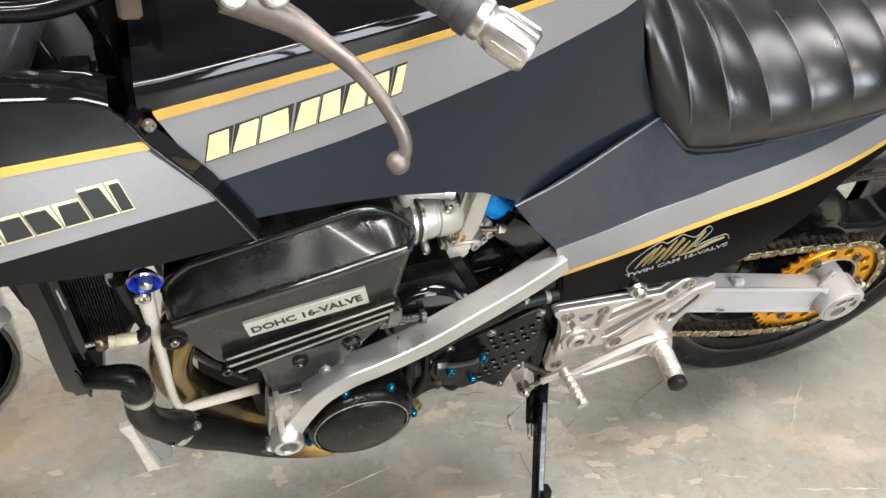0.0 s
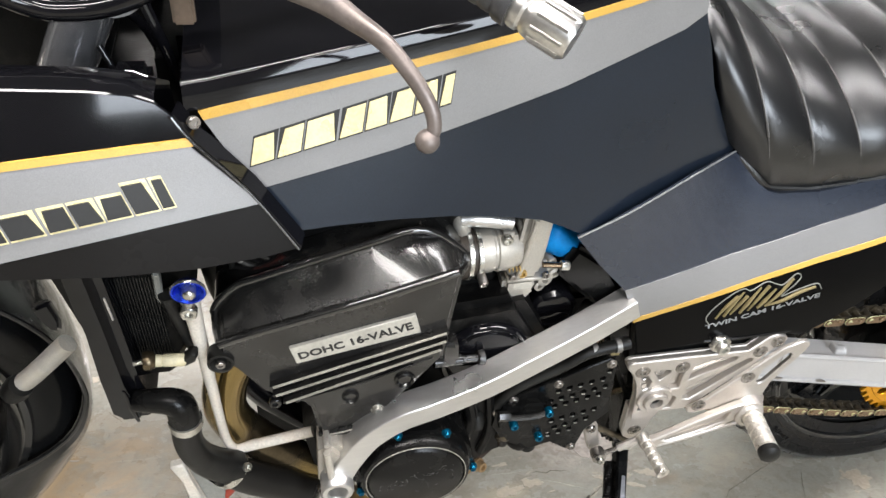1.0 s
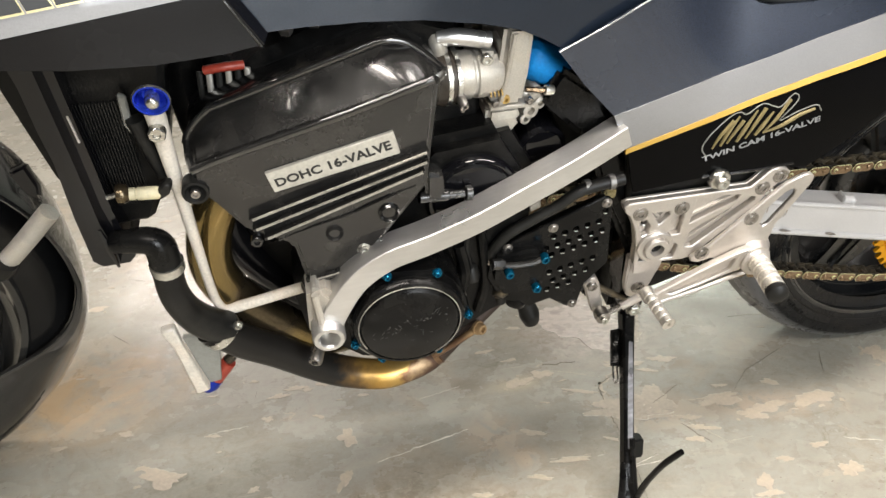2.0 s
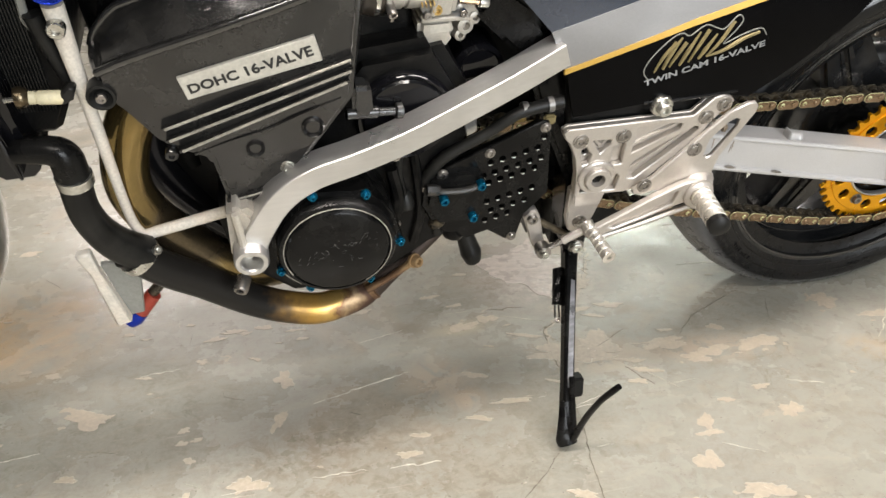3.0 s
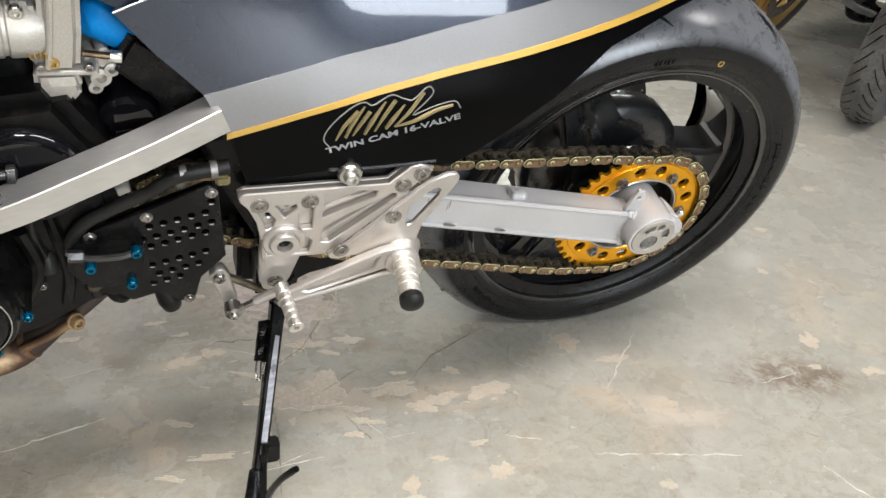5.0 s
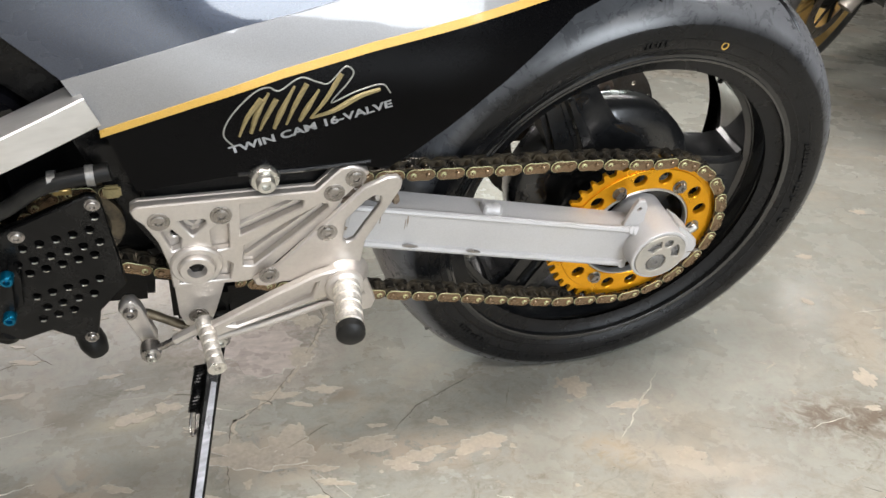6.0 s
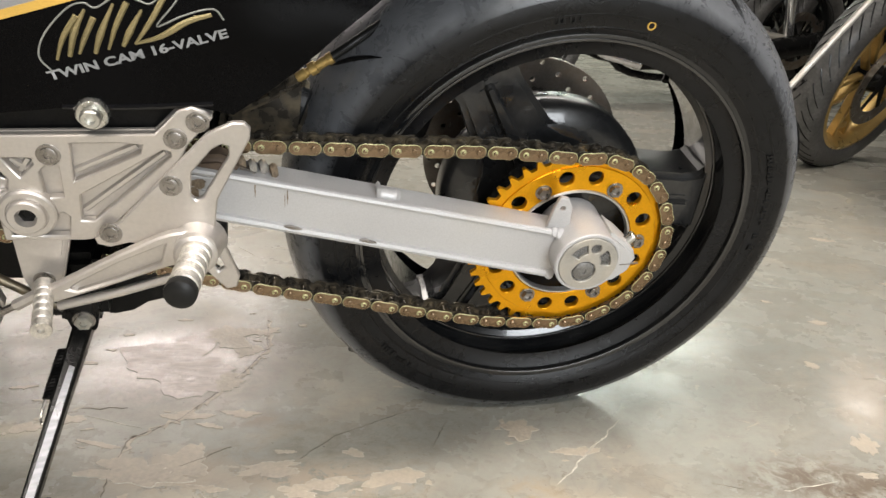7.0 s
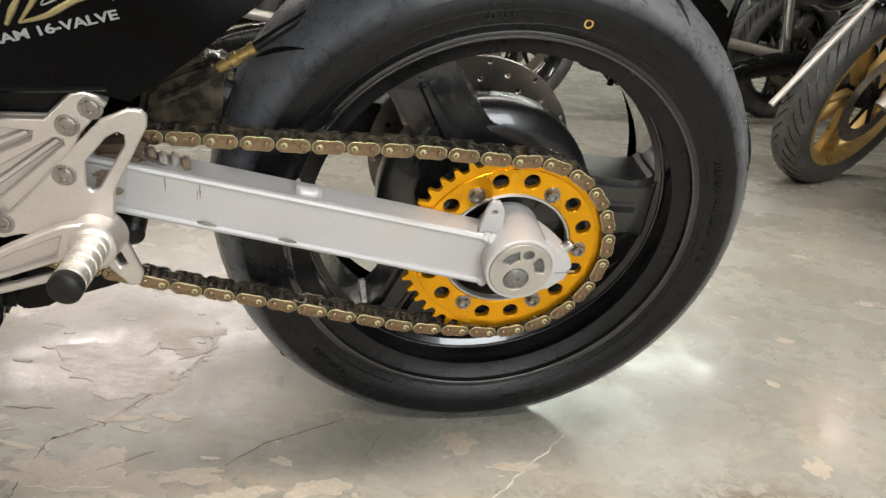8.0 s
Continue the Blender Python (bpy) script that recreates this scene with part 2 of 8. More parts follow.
M_GRIP = mat("grip_rubber", (0.04, 0.04, 0.042), 0.42, bump=0.2, fine=(700, 0.2))
M_PEG = mat("knurled_alloy", (0.70, 0.665, 0.61), 0.36, metal=0.85, bump=0.35, fine=(420, 0.18), large=(30, 0.12))
M_GOLDRIM = mat("gold_wheel_paint", (0.5, 0.34, 0.12), 0.35, metal=0.6, bump=0.02, large=(15, 0.15))
M_BLUERIM = mat("blue_wheel_paint", (0.01, 0.03, 0.16), 0.35, metal=0.3, bump=0.02)
M_OLDTYRE = mat("weathered_tyre", (0.06, 0.058, 0.055), 0.5, bump=0.3, fine=(120, 0.3), large=(12, 0.25), second=(0.10, 0.095, 0.09), amount=0.5)


def pipe_material():
    m = bpy.data.materials.new("heat_burnt_exhaust")
    m.use_nodes = True
    nt = m.node_tree
    p = nt.nodes["Principled BSDF"]
    co = nt.nodes.new("ShaderNodeTexCoord").outputs["Object"]
    spots = nt.nodes.new("ShaderNodeTexNoise")
    spots.inputs["Scale"].default_value, spots.inputs["Detail"].default_value = 45, 6
    nt.links.new(co, spots.inputs["Vector"])
    split = nt.nodes.new("ShaderNodeSeparateXYZ")
    nt.links.new(co, split.inputs[0])
    shift = nt.nodes.new("ShaderNodeMath")
    shift.operation, shift.inputs[1].default_value = "MULTIPLY_ADD", 0.07
    nt.links.new(spots.outputs["Fac"], shift.inputs[0])
    nt.links.new(split.outputs["X"], shift.inputs[2])
    pos = nt.nodes.new("ShaderNodeMapRange")
    pos.inputs["From Min"].default_value, pos.inputs["From Max"].default_value = -0.86, -0.60
    nt.links.new(shift.outputs[0], pos.inputs["Value"])
    ramp = nt.nodes.new("ShaderNodeValToRGB")
    stops = [(0.0, (0.012, 0.011, 0.010)), (0.08, (0.10, 0.06, 0.025)), (0.2, (0.42, 0.24, 0.06)), (0.31, (0.58, 0.38, 0.13)), (0.345, (0.20, 0.105, 0.060)), (0.38, (0.50, 0.36, 0.22)), (0.44, (0.14, 0.085, 0.062)), (0.53, (0.075, 0.058, 0.050))]
    while len(ramp.color_ramp.elements) < len(stops):
        ramp.color_ramp.elements.new(0.5)
    for e, (at, c) in zip(ramp.color_ramp.elements, stops):
        e.position, e.color = at, (*c, 1)
    nt.links.new(pos.outputs["Result"], ramp.inputs["Fac"])
    nt.links.new(ramp.outputs["Color"], p.inputs["Base Color"])
    metal = nt.nodes.new("ShaderNodeMapRange")
    metal.inputs["From Min"].default_value, metal.inputs["From Max"].default_value, metal.inputs["To Max"].default_value = 0.05, 0.3, 0.8
    nt.links.new(pos.outputs["Result"], metal.inputs["Value"])
    nt.links.new(metal.outputs["Result"], p.inputs["Metallic"])
    worn = nt.nodes.new("ShaderNodeMapRange")
    worn.inputs["From Min"].default_value, worn.inputs["From Max"].default_value = 0.30, 0.42
    worn.inputs["To Min"].default_value, worn.inputs["To Max"].default_value = 0.33, 0.62
    nt.links.new(pos.outputs["Result"], worn.inputs["Value"])
    nt.links.new(worn.outputs["Result"], p.inputs["Roughness"])
    p.inputs["Specular IOR Level"].default_value = 0.2
    bump = nt.nodes.new("ShaderNodeBump")
    bump.inputs["Strength"].default_value, bump.inputs["Distance"].default_value = 0.12, 0.002
    nt.links.new(spots.outputs["Fac"], bump.inputs["Height"])
    nt.links.new(bump.outputs["Normal"], p.inputs["Normal"])
    return m


M_PIPE = pipe_material()


def floor_material():
    m = bpy.data.materials.new("painted_concrete_floor")
    m.use_nodes = True
    nt = m.node_tree
    p = nt.nodes["Principled BSDF"]
    co = nt.nodes.new("ShaderNodeTexCoord").outputs["Object"]

    def node(kind, **ins):
        n = nt.nodes.new(kind)
        for k, v in ins.items():
            n.inputs[k.replace("_", " ")].default_value = v
        return n

    def noise_fac(scale, detail=6, rough=0.6, warp=0.0, vec=None):
        n = node("ShaderNodeTexNoise", Scale=scale, Detail=detail, Roughness=rough, Distortion=warp)
        nt.links.new(vec or co, n.inputs["Vector"])
        return n.outputs["Fac"]

    def ramp(sock, lo, hi, a=0.0, b=1.0):
        r = node("ShaderNodeMapRange", From_Min=lo, From_Max=hi, To_Min=a, To_Max=b)
        nt.links.new(sock, r.inputs["Value"])
        return r.outputs["Result"]

    def mul(a, b):
        x = nt.nodes.new("ShaderNodeMath")
        x.operation = "MULTIPLY"
        for k, v in ((0, a), (1, b)):
            if hasattr(v, "is_output"):
                nt.links.new(v, x.inputs[k])
            else:
                x.inputs[k].default_value = v
        return x.outputs[0]

    def mix(fac, a, b, kind="MIX"):
        x = nt.nodes.new("ShaderNodeMix")
        x.data_type, x.blend_type = "RGBA", kind
        for k, v in ((0, fac), (6, a), (7, b)):
            if hasattr(v, "is_output"):
                nt.links.new(v, x.inputs[k])
            else:
                x.inputs[k].default_value = v
        return x.outputs[2]

    def area(x, y, long, wide, turn, grain, lo, hi):
        """A soft oval on the floor, broken up by noise."""
        off = node("ShaderNodeVectorMath")
        off.operation = "SUBTRACT"
        off.inputs[1].default_value = (x, y, 0)
        nt.links.new(co, off.inputs[0])
        spun = node("ShaderNodeMapping", Rotation=(0, 0, -turn))
        nt.links.new(off.outputs[0], spun.inputs["Vector"])
        flat = node("ShaderNodeVectorMath")
        flat.operation = "MULTIPLY"
        flat.inputs[1].default_value = (1 / long, 1 / wide, 0)
        nt.links.new(spun.outputs["Vector"], flat.inputs[0])
        reach = node("ShaderNodeVectorMath")
        reach.operation = "LENGTH"
        nt.links.new(flat.outputs[0], reach.inputs[0])
        return mul(ramp(reach.outputs["Value"], 0.35, 1.15, 1, 0), ramp(noise_fac(grain, 9, 0.72, 0.7), lo, hi))

    paint = mix(ramp(noise_fac(1.1), 0.36, 0.64), (0.278, 0.281, 0.246, 1), (0.334, 0.326, 0.283, 1))
    paint = mix(ramp(noise_fac(4.3, 8, 0.66, 0.6), 0.42, 0.66, 0, 0.5), paint, (0.245, 0.226, 0.186, 1))   # grime
    paint = mix(ramp(noise_fac(3.1, 7, 0.66, 0.8), 0.55, 0.66, 0, 0.50), paint, (0.41, 0.335, 0.250, 1))    # worn beige areas
    paint = mix(ramp(noise_fac(38, 9, 0.76, 0.5), 0.47, 0.61, 0, 0.55), paint, (0.215, 0.192, 0.156, 1))    # fine mottling
    drawn = node("ShaderNodeMapping", Rotation=(0, 0, -0.12), Scale=(1, 2.6, 1))
    nt.links.new(co, drawn.inputs["Vector"])
    paint = mix(ramp(noise_fac(13, 9, 0.74, 0.8, drawn.outputs["Vector"]), 0.52, 0.64, 0, 0.30), paint, (0.42, 0.375, 0.30, 1))  # pale drawn-out patches
    paint = mix(ramp(noise_fac(9, 10, 0.78, 0.5, drawn.outputs["Vector"]), 0.57, 0.70, 0, 0.40), paint, (0.20, 0.18, 0.145, 1))  # dirt rubbed in
    paint = mix(ramp(noise_fac(150, 5, 0.7), 0.40, 0.66, 0, 0.22), paint, (0.44, 0.415, 0.36, 1))           # grain
    paint = mix(mul(ramp(noise_fac(14, 10, 0.8, 1.4), 0.58, 0.66), ramp(noise_fac(2.1, 3), 0.38, 0.56, 0, 0.85)), paint, (0.175, 0.158, 0.122, 1))  # dark scuffs
    lain = node("ShaderNodeMapping", Rotation=(0, 0, -0.25), Scale=(1, 2.2, 1))
    nt.links.new(co, lain.inputs["Vector"])
    flaking = noise_fac(17, 10, 0.72, 0.9, lain.outputs["Vector"])
    where = ramp(noise_fac(2.3, 3), 0.44, 0.57)
    peel = mul(ramp(flaking, 0.635, 0.65), where)
    paint = mix(mul(mul(ramp(flaking, 0.60, 0.635), where), 0.35), paint, (0.225, 0.195, 0.158, 1))         # dirt round the peeled spots
    paint = mix(mul(peel, 0.7), paint, (0.47, 0.405, 0.325, 1))                                            # peeled spots
    chip = mul(ramp(noise_fac(48, 6, 0.66, 0.6), 0.67, 0.69), ramp(noise_fac(6, 3), 0.46, 0.58))
    paint = mix(mul(chip, 0.7), paint, (0.55, 0.51, 0.43, 1))                                               # pale chips
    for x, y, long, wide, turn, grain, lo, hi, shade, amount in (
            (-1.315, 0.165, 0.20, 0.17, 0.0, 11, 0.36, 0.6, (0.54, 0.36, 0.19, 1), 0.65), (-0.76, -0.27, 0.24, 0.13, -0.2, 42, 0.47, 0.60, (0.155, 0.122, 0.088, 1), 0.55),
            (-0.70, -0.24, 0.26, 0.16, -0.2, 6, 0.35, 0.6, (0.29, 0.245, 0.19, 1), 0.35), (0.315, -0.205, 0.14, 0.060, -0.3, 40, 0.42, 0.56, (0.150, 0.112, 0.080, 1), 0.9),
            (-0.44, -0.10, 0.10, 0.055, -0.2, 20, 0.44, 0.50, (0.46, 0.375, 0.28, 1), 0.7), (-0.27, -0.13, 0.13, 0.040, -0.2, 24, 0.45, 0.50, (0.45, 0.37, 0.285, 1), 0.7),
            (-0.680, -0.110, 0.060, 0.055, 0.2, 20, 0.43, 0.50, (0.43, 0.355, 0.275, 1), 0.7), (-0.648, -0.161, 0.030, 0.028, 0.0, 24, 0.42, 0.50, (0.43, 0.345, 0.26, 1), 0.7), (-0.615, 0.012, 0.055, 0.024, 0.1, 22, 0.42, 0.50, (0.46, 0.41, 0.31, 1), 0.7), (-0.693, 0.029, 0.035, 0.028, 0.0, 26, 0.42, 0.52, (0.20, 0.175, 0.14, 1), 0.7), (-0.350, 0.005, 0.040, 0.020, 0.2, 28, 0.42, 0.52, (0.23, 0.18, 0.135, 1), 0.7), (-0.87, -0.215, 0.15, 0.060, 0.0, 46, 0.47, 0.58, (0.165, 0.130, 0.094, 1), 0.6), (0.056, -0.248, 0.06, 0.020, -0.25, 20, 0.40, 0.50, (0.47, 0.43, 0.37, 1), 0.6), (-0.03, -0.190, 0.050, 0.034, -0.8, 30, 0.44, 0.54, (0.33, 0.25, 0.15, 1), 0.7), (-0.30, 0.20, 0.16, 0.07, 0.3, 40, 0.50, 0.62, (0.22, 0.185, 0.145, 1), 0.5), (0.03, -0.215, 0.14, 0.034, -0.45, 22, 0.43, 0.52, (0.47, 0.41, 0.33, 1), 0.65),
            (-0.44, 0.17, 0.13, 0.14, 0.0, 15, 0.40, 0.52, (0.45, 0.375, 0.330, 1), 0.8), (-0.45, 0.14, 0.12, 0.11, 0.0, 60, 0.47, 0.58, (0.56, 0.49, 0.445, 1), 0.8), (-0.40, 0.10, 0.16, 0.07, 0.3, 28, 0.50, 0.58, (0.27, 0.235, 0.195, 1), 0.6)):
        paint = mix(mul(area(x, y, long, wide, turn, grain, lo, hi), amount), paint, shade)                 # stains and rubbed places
    st = node("ShaderNodeMapping", Rotation=(0, 0, 0.12), Scale=(4, 110, 1))
    nt.links.new(co, st.inputs["Vector"])
    scratch = mul(ramp(noise_fac(1.4, 4, 0.6, 0.4, st.outputs["Vector"]), 0.65, 0.69), ramp(noise_fac(4, 3), 0.47, 0.60))
    paint = mix(mul(scratch, 0.5), paint, (0.54, 0.50, 0.43, 1))
    v = node("ShaderNodeTexVoronoi", Scale=2.3)
    v.feature = "DISTANCE_TO_EDGE"
    warp = mix(0.16, co, noise_vec(nt, co), "ADD")
    nt.links.new(warp, v.inputs["Vector"])
    crack = mul(ramp(v.outputs["Distance"], 0.0, 0.0045, 1, 0), ramp(noise_fac(1.9, 2), 0.5, 0.55))
    paint = mix(mul(crack, 0.18), paint, (0.12, 0.11, 0.1, 1))
    speck = ramp(noise_fac(150, 2), 0.69, 0.73)
    paint = mix(mul(speck, 0.75), paint, (0.14, 0.12, 0.10, 1))
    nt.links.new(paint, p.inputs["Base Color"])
    nt.links.new(ramp(noise_fac(5, 6, 0.65), 0.35, 0.7, 0.13, 0.44), p.inputs["Roughness"])
    p.inputs["Specular IOR Level"].default_value = 0.5
    b = node("ShaderNodeBump", Strength=0.25, Distance=0.002)
    nt.links.new(mix(0.5, noise_fac(60, 5), mul(peel, -1.0)), b.inputs["Height"])
    nt.links.new(b.outputs["Normal"], p.inputs["Normal"])
    return m


def noise_vec(nt, co):
    n = nt.nodes.new("ShaderNodeTexNoise")
    n.inputs["Scale"].default_value, n.inputs["Detail"].default_value = 5, 6
    nt.links.new(co, n.inputs["Vector"])
    return n.outputs["Color"]


M_FLOOR = floor_material()
M_WALL = mat("grey_wall_paint", (0.15, 0.147, 0.14), 0.7, bump=0.1, fine=(60, 0.05), large=(1.5, 0.1))
M_CEIL = mat("grey_ceiling_paint", (0.18, 0.18, 0.175), 0.8, bump=0.05, fine=(40, 0.05), large=(1, 0.1))


# ---- building helpers ----
def mesh_from(name, bm, material, sharp=38):
    bm.normal_update()
    for f in bm.faces:
        f.smooth = True
    for e in bm.edges:
        if len(e.link_faces) == 2 and e.calc_face_angle(0) > radians(sharp):
            e.smooth = False
    me = bpy.data.meshes.new(name)
    bm.to_mesh(me)
    bm.free()
    for one in (material if isinstance(material, (list, tuple)) else [material]):
        me.materials.append(one)
    return me


def part(name, bm, material, parent, label="", sharp=38):
    ob = new(name, mesh_from(name, bm, material, sharp))
    ob.parent = parent
    if label:
        tagged(ob, label)
    return ob


def thing(name, place, label, category, group="", kind=""):
    ob = new(name)
    ob.matrix_world = place
    return tagged(ob, label, category, group, kind)


def recalc(bm):
    bmesh.ops.recalc_face_normals(bm, faces=bm.faces)
    return bm


def circle(cx, cz, r, n=20, a0=0.0):
    return [(cx + r * math.cos(a0 + 2 * math.pi * k / n), cz + r * math.sin(a0 + 2 * math.pi * k / n)) for k in range(n)]


def chamfer(bm, offset, segments=1, angle=50):
    bm.normal_update()
    es = [e for e in bm.edges if len(e.link_faces) == 2 and e.calc_face_angle(0) > radians(angle)]
    if es and offset:
        bmesh.ops.bevel(bm, geom=es, offset=offset, segments=segments, affect="EDGES", clamp_overlap=True)
    return bm


def plate(outline, y0, y1, holes=(), bevel=0.0, segments=1, bm=None, angle=50):
    """A slab whose outline lies in x and z, between y0 and y1, with holes through it."""
    own = bmesh.new()
    edges = []
    for loop in (outline, *holes):
        vs = [own.verts.new((x, y0, z)) for x, z in loop]
        edges += [own.edges.new((vs[k], vs[k - 1])) for k in range(len(vs))]
    if holes:
        bmesh.ops.triangle_fill(own, use_beauty=True, use_dissolve=False, edges=edges)
    else:
        own.faces.new(list(own.verts))
    got = bmesh.ops.extrude_face_region(own, geom=list(own.faces))
    bmesh.ops.translate(own, vec=(0, y1 - y0, 0), verts=[v for v in got["geom"] if isinstance(v, bmesh.types.BMVert)])
    recalc(own)
    chamfer(own, bevel, segments, angle)
    return merged(bm, own)


def merged(bm, own):
    if bm is None:
        return own
    me = bpy.data.meshes.new("scratch")
    own.to_mesh(me)
    own.free()
    bm.from_mesh(me)
    bpy.data.meshes.remove(me)
    return bm


def panel(outline, yf, thick=0.003, step=0.025, lift=0.0):
    """A curved sheet: outline in x and z, laid on the surface y = yf(x, z), lift metres proud of it towards -y."""
    bm = bmesh.new()
    bm.faces.new([bm.verts.new((x, 0, z)) for x, z in outline])
    for axis in (0, 2):
        lo, hi = min(p[axis // 2] for p in outline), max(p[axis // 2] for p in outline)
        k = math.floor(lo / step) + 1
        while k * step < hi:
            co, no = [0, 0, 0], [0, 0, 0]
            co[axis], no[axis] = k * step, 1
            bmesh.ops.bisect_plane(bm, geom=list(bm.verts) + list(bm.edges) + list(bm.faces), plane_co=co, plane_no=no)
            k += 1
    for v in bm.verts:
        v.co.y = yf(v.co.x, v.co.z) - lift
    bmesh.ops.triangulate(bm, faces=[f for f in bm.faces if len(f.verts) > 4])
    got = bmesh.ops.extrude_face_region(bm, geom=list(bm.faces))
    bmesh.ops.translate(bm, vec=(0, thick, 0), verts=[v for v in got["geom"] if isinstance(v, bmesh.types.BMVert)])
    return recalc(bm)


def smooth_path(pts, per=6):
    """Catmull-Rom through the points."""
    if len(pts) < 3:
        return [Vector(p) for p in pts]
    ps = [Vector(p) for p in pts]
    ps = [ps[0] * 2 - ps[1]] + ps + [ps[-1] * 2 - ps[-2]]
    out = []
    for k in range(1, len(ps) - 2):
        a, b, c, d = ps[k - 1:k + 3]
        for j in range(per):
            t = j / per
            out.append(0.5 * (2 * b + (c - a) * t + (2 * a - 5 * b + 4 * c - d) * t * t + (3 * b - a - 3 * c + d) * t ** 3))
    return out + [ps[-2]]


def tube(pts, r, seg=12, per=6, bm=None, section=None, up=(0, -1, 0), caps=True):
    """A round bar along a smooth path; r may be a list along the points; section: a closed outline in place of the circle."""
    path = smooth_path(pts, per)
    n = len(path)
    bm = bm or bmesh.new()
    radii = r if isinstance(r, (list, tuple)) else [r, r]
    rings = []
    for k, p in enumerate(path):
        d = (path[min(k + 1, n - 1)] - path[max(k - 1, 0)]).normalized()
        side = d.cross(Vector(up))
        if side.length < 1e-4:
            side = d.cross(Vector((1, 0, 0)))
        side.normalize()
        top = side.cross(d)
        s = k / max(n - 1, 1) * (len(radii) - 1)
        i = min(int(s), len(radii) - 2)
        rad = radii[i] + (radii[i + 1] - radii[i]) * (s - i)
        shape = section or [(math.cos(2 * math.pi * j / seg), math.sin(2 * math.pi * j / seg)) for j in range(seg)]
        rings.append([bm.verts.new(p + (side * a + top * b) * rad) for a, b in shape])
    m = len(rings[0])
    for a, b in zip(rings, rings[1:]):
        for j in range(m):
            bm.faces.new((a[j], a[(j + 1) % m], b[(j + 1) % m], b[j]))
    if caps:
        bm.faces.new(rings[0][::-1])
        bm.faces.new(rings[-1])
    return recalc(bm)


def lathe(profile, centre=(0, 0, 0), axis=(0, 1, 0), seg=48, bm=None, closed=False):
    """Turns a profile of (radius, along) about an axis through centre."""
    ax = Vector(axis).normalized()
    e1 = ax.orthogonal().normalized()
    if abs(ax.y) > 0.99:
        e1 = Vector((1, 0, 0))
    e2 = ax.cross(e1)
    own = bmesh.new()
    rings = []
    for r, a in profile:
        if r < 1e-6:
            rings.append([own.verts.new(Vector(centre) + ax * a)] * seg)
        else:
            rings.append([own.verts.new(Vector(centre) + ax * a + (e1 * math.cos(2 * math.pi * k / seg) + e2 * math.sin(2 * math.pi * k / seg)) * r) for k in range(seg)])
    pairs = list(zip(rings, rings[1:])) + ([(rings[-1], rings[0])] if closed else [])
    for a, b in pairs:
        for k in range(seg):
            vs = []
            for v in (a[k], a[(k + 1) % seg], b[(k + 1) % seg], b[k]):
                if v not in vs:
                    vs.append(v)
            if len(vs) > 2:
                own.faces.new(vs)
    recalc(own)
    return merged(bm, own)


def block(lo, hi, bevel=0.0, segments=2, bm=None, m=None):
    own = bmesh.new()
    bmesh.ops.create_cube(own, size=1)
    for v in own.verts:
        v.co = Vector([lo[k] + (v.co[k] + 0.5) * (hi[k] - lo[k]) for k in range(3)])
    chamfer(own, bevel, segments)
    if m is not None:
        own.transform(m)
    return merged(bm, own)


def bolt(centre, axis, r, h, bm=None, socket=True, seg=16):
    """A round socket-head bolt that stands out along axis."""
    prof = [(0, -h * 0.5), (r, -h * 0.5), (r, h * 0.8), (r * 0.85, h)]
    prof += [(r * 0.5, h), (r * 0.45, h * 0.45), (0, h * 0.4)] if socket else [(r * 0.5, h * 1.15), (0, h * 1.2)]
    return lathe(prof, centre, axis, seg, bm)


def hexnut(centre, axis, r, h, bm=None):
    return lathe([(0, 0), (r, 0), (r, h * 0.85), (r * 0.88, h), (r * 0.5, h), (r * 0.45, h * 0.6), (0, h * 0.6)], centre, axis, 6, bm)


def lettering(text, quad, yf, depth=0.0008, lift=0.001, weight=0.03):
    """Words in the built-in font fitted into quad (top left, top right, bottom right, bottom left, in x and z) on the surface yf."""
    cu = bpy.data.curves.new("words", "FONT")
    cu.body, cu.resolution_u, cu.offset = text, 3, weight
    ob = new("words", cu)
    me = bpy.data.meshes.new_from_object(ob.evaluated_get(bpy.context.evaluated_depsgraph_get()))
    bpy.data.objects.remove(ob)
    bpy.data.curves.remove(cu)
    bm = bmesh.new()
    bm.from_mesh(me)
    bpy.data.meshes.remove(me)
    xs, ys = [v.co.x for v in bm.verts], [v.co.y for v in bm.verts]
    x0, x1, y0, y1 = min(xs), max(xs), min(ys), max(ys)
    tl, tr, br, bl = [Vector((a, 0, b)) for a, b in quad]
    for v in bm.verts:
        u, w = (v.co.x - x0) / (x1 - x0), (v.co.y - y0) / (y1 - y0)
        p = bl.lerp(br, u).lerp(tl.lerp(tr, u), w)
        v.co = (p.x, yf(p.x, p.z) - lift, p.z)
    got = bmesh.ops.extrude_face_region(bm, geom=list(bm.faces))
    bmesh.ops.translate(bm, vec=(0, -depth, 0), verts=[v for v in got["geom"] if isinstance(v, bmesh.types.BMVert)])
    return recalc(bm)


def along(table, x):
    """A smooth curve through (x, value) pairs."""
    if x <= table[0][0]:
        return table[0][1]
    for (a, u), (b, w) in zip(table, table[1:]):
        if x <= b:
            t = (x - a) / (b - a)
            return u + (w - u) * t
    return table[-1][1]


# ---- the garage ----
def slab(name, lo, hi, material, label, category, kind="structure"):
    ob = new(name, mesh_from(name, block(lo, hi), material))
    return tagged(ob, label, category, "", kind)


